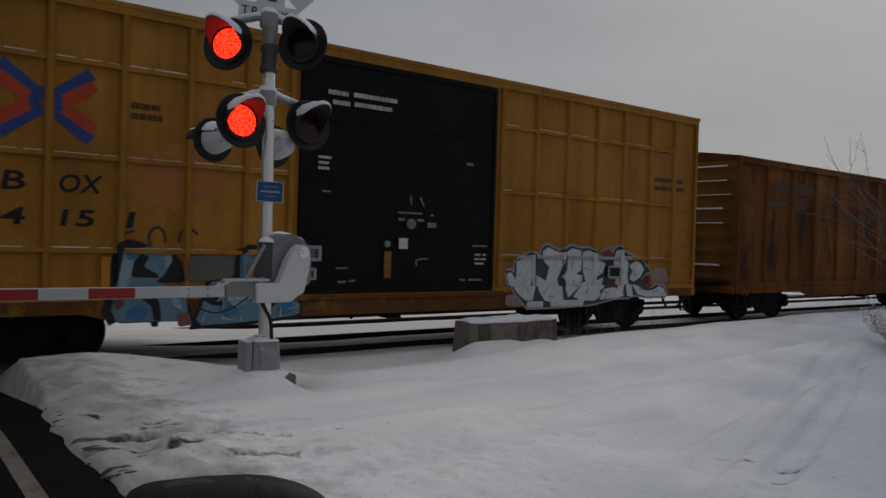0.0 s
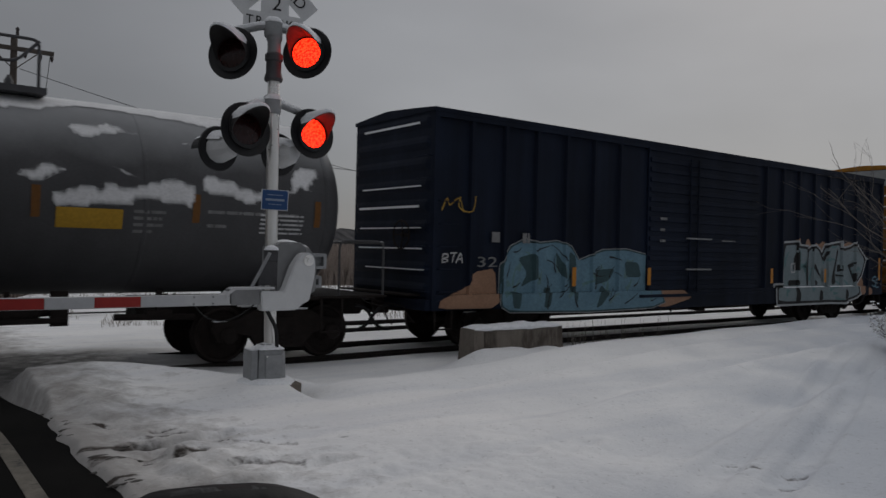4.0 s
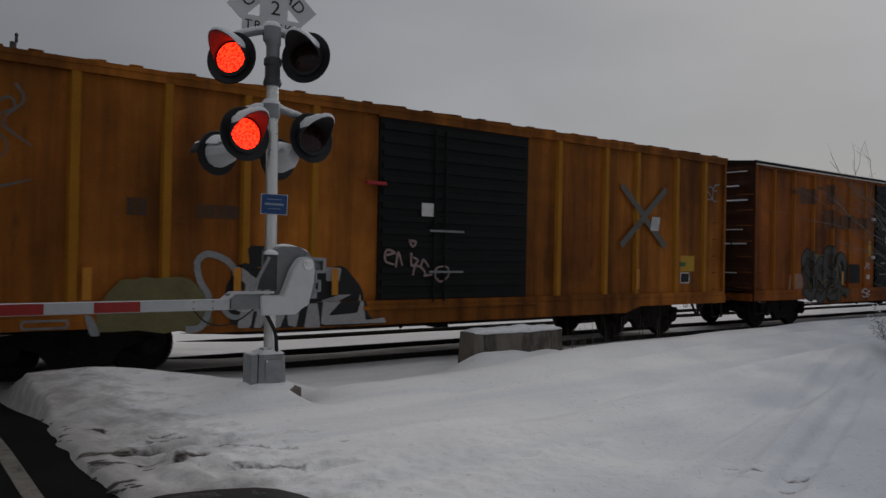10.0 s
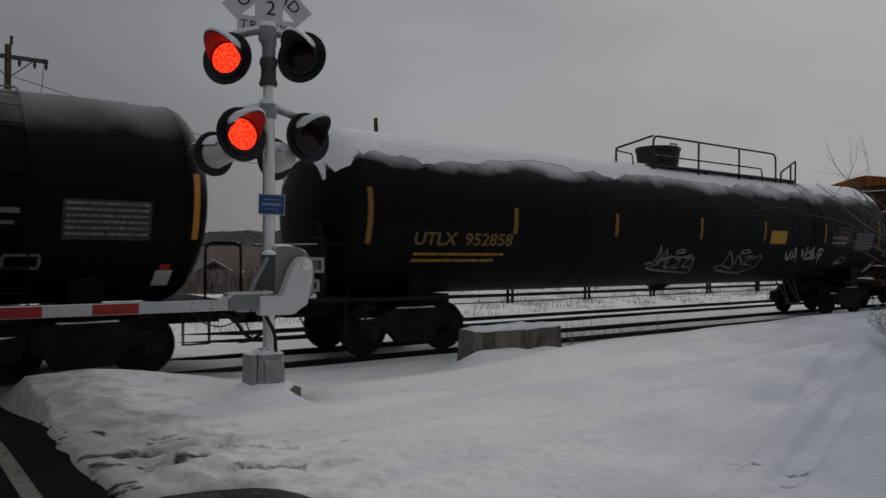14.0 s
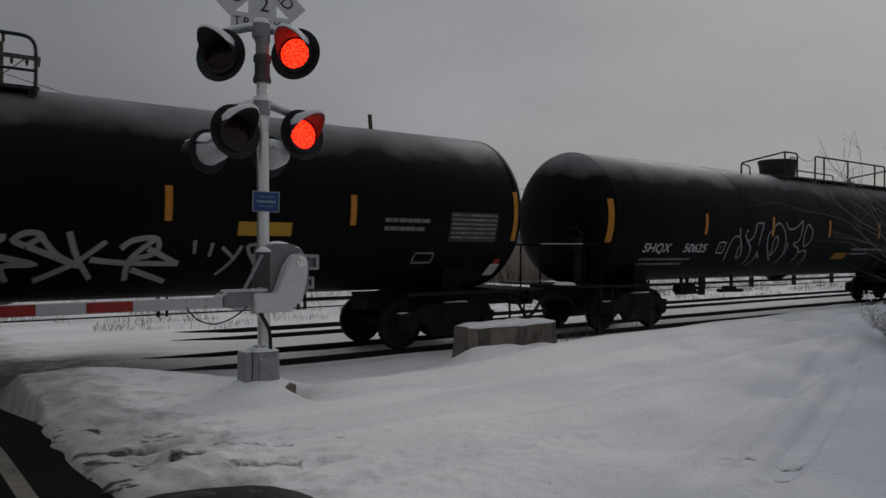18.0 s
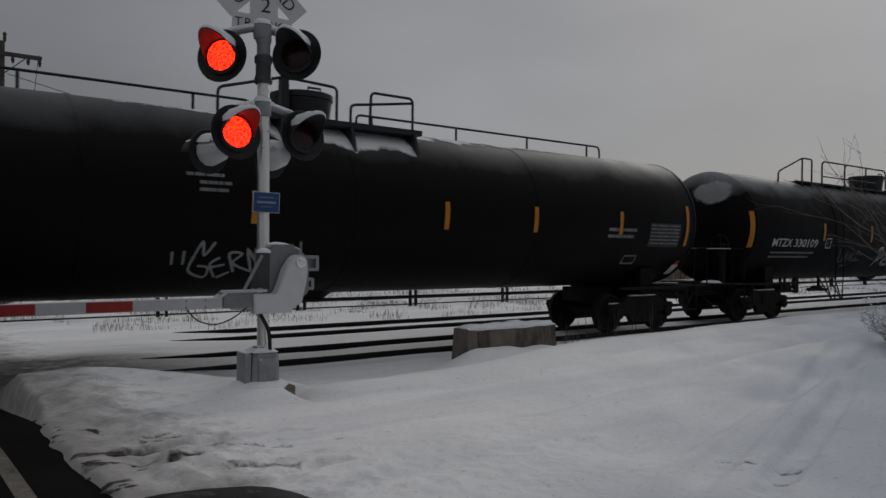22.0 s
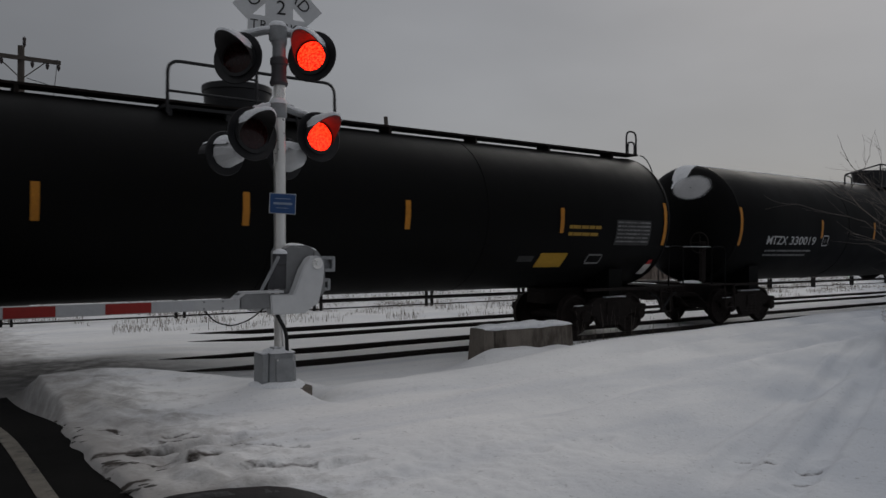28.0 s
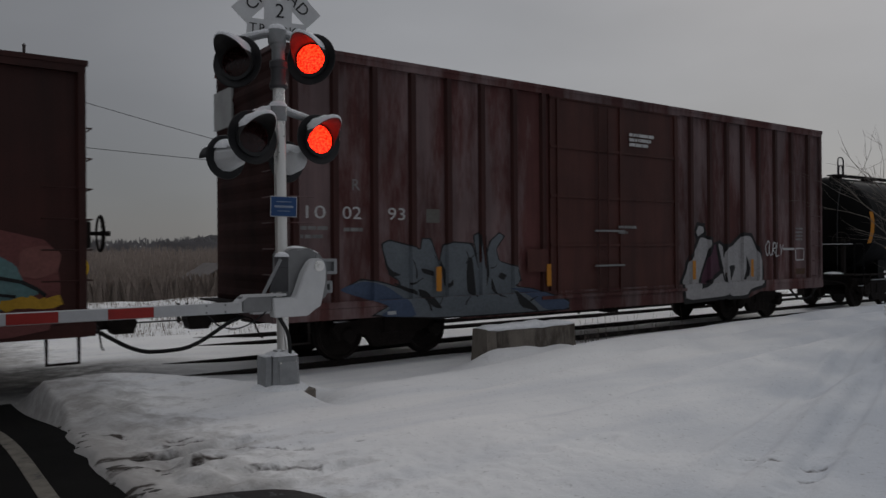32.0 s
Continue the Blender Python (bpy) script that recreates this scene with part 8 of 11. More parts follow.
P_PLACARD = paint("yellow_placard", (0.44, 0.255, 0.02), (0.34, 0.19, 0.015))
P_DIM = paint("worn_white_spray", (0.075, 0.075, 0.077), (0.03, 0.03, 0.031))
P_FAINT = paint("faint_white_spray", (0.18, 0.18, 0.185), (0.07, 0.07, 0.073))
P_SEA = paint("spray_sea_green", (0.10, 0.20, 0.205), (0.16, 0.21, 0.225))
P_LILAC = paint("spray_lilac", (0.30, 0.26, 0.29), (0.16, 0.13, 0.15))
P_SMUDGE = paint("smudged_brown", (0.055, 0.042, 0.03), (0.03, 0.022, 0.018))
P_ROSE = paint("spray_dark_rose", (0.17, 0.055, 0.052), (0.10, 0.034, 0.034))
P_TABLE = paint("grey_table_ground", (0.040, 0.040, 0.039), (0.022, 0.022, 0.022))
P_CHALK = paint("spray_chalk", (0.34, 0.335, 0.34), (0.24, 0.235, 0.24))


def stripe_set(root, xs, wall, z0=1.22, z1=1.62, w=0.06):
    for x in xs:
        plate(root, "reflector_stripe", x - w, x + w, z0, z1, REFLECT, wall, 1, "yellow reflective stripe")


def blob(root, name, pts, material, wall, label="", rough=0.05, seed=1):
    """A sprayed area with a wavering edge, drawn as a fan round its middle."""
    rng = random.Random(seed)
    ring_pts = curve_through(list(pts) + [pts[0]], 5)
    cx, cz = sum(p[0] for p in ring_pts) / len(ring_pts), sum(p[1] for p in ring_pts) / len(ring_pts)
    bm = bmesh.new()
    mid = bm.verts.new((cx, cz, 0))
    vs = [bm.verts.new((p[0] + rng.uniform(-rough, rough), p[1] + rng.uniform(-rough, rough), 0)) for p in ring_pts[:-1]]
    for i in range(len(vs)):
        bm.faces.new((mid, vs[i], vs[(i + 1) % len(vs)]))
    return part(name, lay(bm, wall), material, root, label)


def frame_mark(root, x0, x1, z0, z1, t, material, wall):
    """A stencilled rectangle outline."""
    bm = bmesh.new()
    for a, b in (((x0, z0), (x1, z0)), ((x0, z1), (x1, z1))):
        ribbon(bm, [a, b], t)
    for a, b in (((x0, z0 + t / 2), (x0, z1 - t / 2)), ((x1, z0 + t / 2), (x1, z1 - t / 2))):
        ribbon(bm, [a, b], t)
    return part("stencil_frame", lay(bm, wall), material, root)


def logo_cross(root, cx, cz, w, h, t, ma, mb, wall):
    """A cross-shaped mark in plain bands."""
    top = bmesh.new()
    ribbon(top, [(cx - w, cz + h), (cx, cz + 0.02), (cx + w, cz + h)], t)
    ribbon(top, [(cx - w, cz - h), (cx, cz - 0.02), (cx + w, cz - h)], t, None, 0.0004)
    ob = part("cross_mark", lay(top, wall), ma, root, "cross-shaped mark in plain bands")
    if mb:
        side = bmesh.new()
        k = t * 0.95
        ribbon(side, [(cx - w - 0.04, cz + h - k), (cx - 0.15, cz), (cx - w - 0.04, cz - h + k)], t, None, 0.0006)
        ribbon(side, [(cx + w + 0.04, cz + h - k), (cx + 0.15, cz), (cx + w + 0.04, cz - h + k)], t, None, 0.0009)
        part("cross_mark_side", lay(side, wall), mb, ob)


def dress_yellow_boxcar():
    w = flat_wall(-H1 - 0.006)
    logo_cross(C1, -5.88, 3.66, 0.56, 0.46, 0.17, LOGO_BLUE, LOGO_RED, w)
    ring_bm = bmesh.new()
    ribbon(ring_bm, [(-5.88 + 0.15 * math.cos(a), 3.66 + 0.15 * math.sin(a)) for a in (k * math.tau / 16 for k in range(17))], 0.13)
    part("ring_mark", lay(ring_bm, flat_wall(-H1 - 0.009)), LOGO_BLUE, C1, "blue ring in the middle of the cross mark")
    for t, x, z in (("FB", -6.66, 2.48), ("OX", -5.72, 2.48)):
        stencil(C1, t, x, z, 0.25, MARK_BLACK, w, 1.05, width=0.54, bold=0.006, slant=0.16)
    for t, x, wd in (("5", -7.36, 0.2), ("04", -6.68, 0.56), ("15", -5.68, 0.42), ("1", -4.82, 0.09)):
        stencil(C1, t, x, 2.02, 0.23, MARK_BLACK, w, 1.0, width=wd, bold=0.006, slant=0.16)
    small_print(C1, -7.5, 3.72, [0.5, 0.45], P_GHOST, w, 0.13, 0.06, 3)
    blob(C1, "sprayed_patch", [(-5.0, 2.5), (-4.2, 2.35), (-3.5, 2.6), (-3.6, 3.1), (-4.4, 3.2), (-4.95, 2.95)], paint("worn_orange_spray", (0.36, 0.135, 0.03), (0.30, 0.12, 0.02)), w, "faded orange sprayed patch", 0.08, 5)
    small_print(C1, -4.79, 3.72, [0.40, 0.44], P_GHOST, w, 0.085, 0.06, 4, (0.03, 0.10))
    for pts in ([(-4.47, 1.73), (-4.5, 1.93), (-4.39, 2.04), (-4.29, 1.96), (-4.27, 1.82)], [(-4.07, 1.82), (-4.04, 1.97), (-3.91, 2.03), (-3.78, 1.95)], [(-4.89, 1.75), (-4.84, 1.92), (-4.7, 1.98)]):
        hand_tag(C1, [[pts]], 0.05, P_SMUDGE, w, "faint dark sprayed loop")
    g = Mural(C1, "pale blue graffiti letters with black outlines")
    g.edge(P_BLACK, 0.10, [(-3.59, 1.24), (-3.22, 1.26), (-3.11, 1.7), (-2.55, 1.7), (-2.43, 1.32), (-2.86, 1.41), (-2.83, 1.3), (-2.4, 1.13), (-2.11, 0.88), (-2.11, 0.69), (-3, 0.61), (-3.84, 0.58)])
    g.fill(P_CYAN, [(-3.59, 1.24), (-3.22, 1.26), (-3.11, 1.7), (-2.55, 1.7), (-2.43, 1.32), (-2.86, 1.41), (-2.83, 1.3), (-2.4, 1.13), (-2.11, 0.88), (-2.11, 0.69), (-3, 0.61), (-3.84, 0.58)])
    g.fill(P_BLACK,
           [(-3.78, 1.07), (-3.52, 1.11), (-3.38, 0.87), (-3.58, 0.89), (-3.73, 0.98)],
           [(-4.52, 0.94), (-4.46, 1.06), (-4.39, 0.93), (-4.36, 0.59), (-4.47, 0.6)],
           [(-3.25, 1.26), (-3.19, 1.65), (-3.03, 1.82), (-2.69, 1.8), (-2.58, 1.7), (-3.03, 1.7), (-3.1, 1.65), (-3.12, 1.21)],
           [(-2.89, 1.41), (-2.7, 1.3), (-2.46, 1.32), (-2.4, 1.19), (-2.5, 0.91), (-2.61, 0.81), (-2.74, 0.82), (-2.58, 0.93), (-2.53, 1.11), (-2.75, 1.21)],
           [(-4.07, 1.09), (-3.92, 0.92), (-3.81, 0.61), (-3.87, 0.59), (-3.97, 0.88)])
    g.fill(P_CYAN, [(-4.87, 1.74), (-4.5, 1.75), (-4.21, 1.71), (-4.14, 1.59), (-4.28, 1.34), (-4.42, 1.24), (-4.13, 1.16), (-3.97, 1.01), (-3.94, 0.81), (-4.02, 0.67), (-4.97, 0.68), (-5.06, 0.84), (-4.96, 1.31)])
    g.fill(P_BLACK, [(-4.61, 1.66), (-4.49, 1.6), (-4.57, 1.46), (-4.37, 1.36), (-4.34, 1.3), (-4.74, 1.31), (-4.72, 1.5)],
           [(-4.15, 1.67), (-4.02, 1.55), (-3.98, 1.22), (-4.39, 1.24), (-4.25, 1.34)], [(-4.79, 1.13), (-4.59, 1.14), (-4.36, 0.98), (-4.32, 0.68), (-4.43, 0.68), (-4.47, 0.9), (-4.67, 1.05)],
           [(-4.95, 1.8), (-4.76, 1.86), (-4.56, 1.8), (-4.5, 1.75), (-4.89, 1.7), (-4.97, 1.58)])
    g.edge(P_BLACK, 0.12, [(-5.0, 0.66), (-5.08, 0.84), (-4.99, 1.31), (-4.93, 1.7)], False)
    g.fill(P_SKY, [(-4.93, 1.28), (-4.86, 1.62), (-4.72, 1.66), (-4.72, 1.45), (-4.78, 1.2), (-4.9, 1.0)], [(-4.28, 1.62), (-4.2, 1.66), (-4.16, 1.55), (-4.25, 1.42)], [(-4.2, 1.02), (-4.08, 1.0), (-4.02, 0.84), (-4.14, 0.86)], [(-3.36, 0.98), (-3.2, 1.1), (-3.0, 0.92), (-3.2, 0.84)], [(-2.9, 1.62), (-2.66, 1.64), (-2.64, 1.52), (-2.88, 1.5)])
    g.fill(P_AZURE, [(-4.8, 0.86), (-4.58, 0.94), (-4.48, 0.82), (-4.6, 0.7), (-4.84, 0.72)], [(-4.82, 1.66), (-4.62, 1.68), (-4.66, 1.58), (-4.8, 1.56)], [(-3.5, 0.82), (-3.3, 0.9), (-3.14, 0.8), (-3.3, 0.7)], [(-2.5, 0.84), (-2.3, 0.94), (-2.2, 0.76), (-2.44, 0.70)])
    g.fill(P_ROSE, [(-5.0, 0.98), (-4.9, 1.06), (-4.84, 0.94), (-4.94, 0.84)])
    g.fill(P_GREYX, [(-3.92, 1.64), (-3.21, 1.65), (-3.22, 1.28), (-3.98, 1.24)])
    g.fill(P_PINK, [(-4.12, 0.76), (-3.93, 0.8), (-3.88, 0.6), (-4.08, 0.58)])
    g.fill(YELLOW, [(-3.02, 1.52), (-2.92, 1.48), (-2.91, 1.16), (-2.68, 1.07), (-2.66, 0.93), (-3.05, 0.99)])
    g.scribble(P_WHITE, [(-3.59, 1.24), (-3.22, 1.26), (-3.11, 1.7), (-2.55, 1.7), (-2.43, 1.32), (-2.86, 1.41), (-2.83, 1.3), (-2.4, 1.13), (-2.11, 0.88), (-2.11, 0.69), (-3, 0.61), (-3.84, 0.58)], 12, 0.025, 4, 0.3)
    g = Mural(C1, "white graffiti letters with teal outlines")
    rim = [(2.47, 1.38), (2.57, 1.4), (2.7, 1.31), (2.72, 1.57), (2.92, 1.69), (3.11, 1.76), (3.4, 1.69), (3.46, 1.87), (3.59, 1.93), (3.98, 1.8), (4.13, 1.87), (4.35, 1.92), (4.59, 1.87), (4.89, 1.88), (5.08, 1.8), (5.22, 1.68), (5.65, 1.65), (5.74, 1.87), (5.87, 1.94), (6.03, 1.86), (6.24, 1.76), (6.54, 1.7), (6.75, 1.6), (6.89, 1.4), (6.57, 1.14), (6.78, 1.03), (7.0, 0.97), (7.16, 1.06), (7.42, 1.02), (7.56, 0.88), (7.52, 0.82), (6.8, 0.82), (6.34, 0.88), (6.18, 0.82), (5.7, 0.82), (4.95, 0.7), (3.9, 0.67), (3.0, 0.67), (2.8, 0.87), (2.64, 1.0), (2.54, 1.17)]
    g.fill(P_BLUSH, [(7.0, 1.4), (7.57, 1.5), (7.8, 1.15), (7.2, 1.02)], [(5.2, 1.8), (5.51, 1.98), (5.75, 1.88), (5.67, 1.6), (5.25, 1.6)], [(2.4, 0.92), (2.85, 0.95), (2.95, 0.69), (2.4, 0.69)])
    g.edge(P_CHALK, 0.12, rim)
    g.fill(P_DEEP, rim, soft=0.08)
    g.edge(P_DEEP, 0.045, rim)
    g.fill(P_ROSE, [(6.79, 1.27), (6.96, 1.35), (7.03, 1.04), (6.8, 1.02), (6.57, 1.12)], [(5.43, 1.15), (5.83, 1.17), (5.88, 1.0), (5.59, 0.97)], [(5.25, 1.8), (5.51, 1.88), (5.68, 1.8), (5.64, 1.68), (5.33, 1.68)])
    strokes = [
        [(2.5, 1.34), (2.59, 1.34), (2.74, 1.17), (2.76, 1.4), (2.75, 1.57), (2.95, 1.65), (3.16, 1.71), (3.17, 1.4), (3.17, 1.05), (3.11, 0.82), (2.91, 0.84), (2.7, 0.99), (2.55, 1.17)],
        [(3.26, 1.2), (3.32, 1.28), (3.59, 1.16), (3.69, 1.5), (3.53, 1.61), (3.49, 1.8), (3.62, 1.87), (3.93, 1.77), (4.1, 1.78), (4.01, 1.46), (3.87, 1.22), (3.96, 1.04), (4.01, 0.8), (3.72, 0.77), (3.5, 0.81), (3.33, 0.99)],
        [(2.99, 0.76), (3.41, 0.75), (3.41, 0.68), (3.01, 0.68)],
        [(3.67, 0.76), (4.65, 0.76), (4.61, 0.68), (3.68, 0.68)],
        [(4.2, 1.79), (4.36, 1.86), (4.59, 1.82), (4.63, 1.65), (4.61, 1.42), (4.43, 1.34), (4.65, 1.28), (4.65, 1.2), (4.34, 0.98), (4.19, 0.87), (4.12, 1.02), (4.14, 1.16), (4.07, 1.28), (4.2, 1.52)],
        [(4.7, 1.79), (4.89, 1.83), (5.06, 1.75), (5.07, 1.52), (5.07, 1.15), (5.18, 0.87), (5.0, 0.78), (4.58, 0.79), (4.37, 0.87), (4.62, 1.11), (4.82, 1.15), (4.72, 1.4)],
        [(5.12, 1.65), (5.39, 1.55), (5.32, 1.37), (5.16, 1.31), (5.1, 1.46)],
        [(5.13, 1.16), (5.33, 1.22), (5.28, 1.05), (5.17, 1.0)],
        [(5.32, 0.99), (5.68, 1.01), (5.96, 0.86), (5.83, 0.83), (5.22, 0.8)],
        [(5.71, 1.62), (5.8, 1.83), (5.93, 1.86), (6.06, 1.72), (6.19, 1.58), (6.16, 1.27), (6.23, 1.08), (6.28, 0.84), (6.12, 0.86), (6.04, 1.25), (5.97, 1.14), (5.92, 0.84), (5.79, 0.88), (5.81, 1.27)],
        [(6.29, 1.53), (6.51, 1.61), (6.68, 1.53), (6.76, 1.43), (6.63, 1.27), (6.41, 1.18), (6.3, 1.24), (6.4, 1.4)],
        [(6.31, 1.09), (6.54, 1.01), (6.75, 0.92), (7.04, 0.93), (7.25, 1.02), (7.42, 0.97), (7.52, 0.83), (6.79, 0.83), (6.48, 0.9)]]
    for pts in strokes:
        g.edge(P_BRIGHT, 0.05, pts)
        g.coat -= 0.003
    g.coat += 0.002
    g.fill(P_BRIGHT, *strokes, soft=0.12)
    for a, b in ((2.72, 3.14), (3.27, 4.05), (4.18, 4.98), (5.11, 5.88), (6.02, 6.3)):
        plate(C1, "painted_ledge", a, b, 1.656, 1.722, P_CHALK, flat_wall(-H1 - 0.052), 1)
    for k, pts in enumerate(strokes):
        if k not in (2, 3, 7):
            g.scribble(P_SILVER, pts, 2, 0.04, 7 + k, 0.22)
            g.coat -= 0.003
    g.coat += 0.003
    part("side_box", cube(5.44, 5.84, -HALF - 0.03, -HALF + 0.05, 1.28, 1.48, 0.01), DOOR_BLACK, C1, "small dark box on the side")
    frame_mark(C1, 5.44, 5.84, 1.26, 1.50, 0.05, P_CHALK, flat_wall(-HALF - 0.034))
    stripe_set(C1, (-5.1,), flat_wall(-H1 - 0.075), 1.18, 1.6)
    plate(C1, "sill_label", -7.85, -7.4, 0.84, 0.93, P_PLACARD, flat_wall(-HALF - 0.004), 1)
    wd = flat_wall(-H1 - 0.096)
    fine = (0.025, 0.075)
    small_print(C1, -1.69, 4.35, [0.38], MARK_WHITE, wd, 0.075, 0.06, 5, fine)
    small_print(C1, -1.2, 4.36, [0.88], MARK_WHITE, wd, 0.075, 0.06, 15, fine)
    small_print(C1, -1.6, 4.19, [0.34], MARK_WHITE, wd, 0.075, 0.06, 6, fine)
    small_print(C1, -1.18, 4.20, [0.77], MARK_WHITE, wd, 0.075, 0.06, 16, fine)
    small_print(C1, -1.84, 3.27, [0.26, 0.22, 0.2], MARK_WHITE, wd, 0.045, 0.045, 7, fine)
    small_print(C1, 1.56, 1.70, [0.28, 0.28, 0.26], MARK_WHITE, wd, 0.035, 0.05, 8, (0.1, 0.3))
    for x, z, wide, tall in ((1.5, 1.87, 0.36, 0.03), (1.2, 1.22, 0.14, 0.035), (1.42, 1.22, 0.32, 0.035), (-1.42, 1.20, 0.16, 0.04), (-1.2, 1.215, 0.12, 0.04), (-1.46, 1.44, 0.22, 0.025), (-1.76, 2.72, 0.16, 0.025), (1.3, 3.41, 0.16, 0.05), (-0.23, 2.43, 0.52, 0.03), (0.19, 2.3, 0.14, 0.05), (-0.22, 2.3, 0.14, 0.05), (0.42, 2.2, 0.2, 0.09), (0.49, 2.41, 0.06, 0.035)):
        plate(C1, "worn_mark", x, x + wide, z, z + tall, MARK_GREY, flat_wall(-H1 - 0.098), 1)
    hand_tag(C1, [[[(0.2, 1.5), (0.2, 1.6), (0.45, 1.63)]], [[(0.24, 2.74), (0.33, 2.58)]], [[(0.03, 2.76), (0.05, 2.6)]]], 0.035, MARK_GREY, flat_wall(-H1 - 0.098), "scuffed pale strokes on the door")
    plate(C1, "door_placard", -0.2, -0.01, 1.80, 1.99, HAZARD, flat_wall(-H1 - 0.10), 1, "white placard")
    bm = bmesh.new()
    lathe(bm, [(0, 0.09), (0.05, 0.09), (0.05, 0.05), (0.07, 0.05)], (0.04, -H1 - 0.09, 2.25), (0, -1, 0), 16)
    part("door_gear", bm, GREY_PAINT, C1, "round door gear", smooth=30)
    bm = bmesh.new()
    lathe(bm, [(0, 0.06), (0.03, 0.06), (0.04, 0.03)], (-0.45, -H1 - 0.09, 1.88), (0, -1, 0), 12)
    part("door_knob", bm, GREY_PAINT, C1, "small round door fitting", smooth=30)
    plate(C1, "amber_bar", -0.5, -0.36, 1.28, 1.75, REFLECT_DULL, flat_wall(-H1 - 0.10), 1)
    for a, b, c, d in ((6.63, 7.27, 4.08, 4.2), (6.88, 7.05, 3.76, 4.08), (7.36, 7.9, 4.1, 4.22), (7.5, 7.66, 3.82, 4.1), (7.72, 7.88, 3.9, 4.02)):
        plate(C1, "red_mark", a, b, c, d, FADED_RED, w, 1)
    small_print(C1, 7.1, 3.52, [1.1, 1.15], P_GHOST, w, 0.10, 0.1, 12, (0.05, 0.14))
    part("end_panel", cube(-L1 - 0.07, -L1 - 0.03, -HALF + 0.1, HALF - 0.1, 4.52, 5.08), PANEL_GREY, C1, "pale grey panel on the end")


def dress_navy_boxcar():
    w = flat_wall(-H2 - 0.078)
    g = Mural(C2, "peach spray behind the teal letters")
    g.fill(P_TAN,
           [(3.73, 2.26), (3.79, 2.44), (3.94, 2.51), (4.02, 2.39), (4.13, 2.26)],
           [(4.31, 2.24), (4.37, 2.46), (4.5, 2.49), (4.63, 2.28)],
           [(4.73, 2.24), (4.92, 2.39), (5.09, 2.32), (5.29, 2.44), (5.47, 2.39), (5.46, 2.22), (5.3, 2.03), (5.1, 2.17)],
           [(6.53, 2.2), (6.6, 2.38), (6.87, 2.45), (7.19, 2.43), (7.35, 2.34), (7.03, 2.24)],
           [(7.73, 1.43), (7.9, 1.26), (7.94, 0.83), (7.52, 0.81), (7.33, 1.13)],
           [(3.32, 1.07), (3.58, 1.07), (3.62, 0.71), (3.36, 0.7)],
           [(8.15, 1.06), (8.37, 0.99), (8.4, 0.83), (8.16, 0.79)])
    g = Mural(C2, "grey-teal graffiti letters edged in white and black")
    g.coat = 0.008
    g.edge(P_WHITE, 0.25, [(3.14, 1.1), (3.18, 2.26), (3.79, 2.3), (3.82, 2.21), (4.41, 2.19), (4.42, 2.08), (4.67, 2.2), (4.93, 2.22), (5.1, 2.13), (5.27, 1.99), (5.47, 2.25), (6.33, 2.35), (6.34, 2.22), (6.57, 2.17), (7.03, 2.24), (7.35, 2.36), (7.97, 1.92), (7.75, 1.48), (7.39, 1.2), (7.5, 0.89), (7.32, 0.82), (6.77, 0.73), (6.65, 0.67), (5.65, 0.7), (5.44, 0.7), (2.8, 0.7), (2.77, 1.08)])
    g.edge(P_BLACK, 0.14, [(3.14, 1.1), (3.18, 2.26), (3.79, 2.3), (3.82, 2.21), (4.41, 2.19), (4.42, 2.08), (4.67, 2.2), (4.93, 2.22), (5.1, 2.13), (5.27, 1.99), (5.47, 2.25), (6.33, 2.35), (6.34, 2.22), (6.57, 2.17), (7.03, 2.24), (7.35, 2.36), (7.97, 1.92), (7.75, 1.48), (7.39, 1.2), (7.5, 0.89), (7.32, 0.82), (6.77, 0.73), (6.65, 0.67), (5.65, 0.7), (5.44, 0.7), (2.8, 0.7), (2.77, 1.08)])
    g.fill(P_TEAL, [(3.14, 1.1), (3.18, 2.26), (3.79, 2.3), (3.82, 2.21), (4.41, 2.19), (4.42, 2.08), (4.67, 2.2), (4.93, 2.22), (5.1, 2.13), (5.27, 1.99), (5.47, 2.25), (6.33, 2.35), (6.34, 2.22), (6.57, 2.17), (7.03, 2.24), (7.35, 2.36), (7.97, 1.92), (7.75, 1.48), (7.39, 1.2), (7.5, 0.89), (7.32, 0.82), (6.77, 0.73), (6.65, 0.67), (5.65, 0.7), (5.44, 0.7), (2.8, 0.7), (2.77, 1.08)])
    g.scribble(P_SEA, [(3.14, 1.1), (3.18, 2.26), (3.79, 2.3), (3.82, 2.21), (4.41, 2.19), (4.42, 2.08), (4.67, 2.2), (4.93, 2.22), (5.1, 2.13), (5.27, 1.99), (5.47, 2.25), (6.33, 2.35), (6.34, 2.22), (6.57, 2.17), (7.03, 2.24), (7.35, 2.36), (7.97, 1.92), (7.75, 1.48), (7.39, 1.2), (7.5, 0.89), (7.32, 0.82), (6.77, 0.73), (6.65, 0.67), (5.65, 0.7), (5.44, 0.7), (2.8, 0.7), (2.77, 1.08)], 26, 0.10, 3, 0.5)
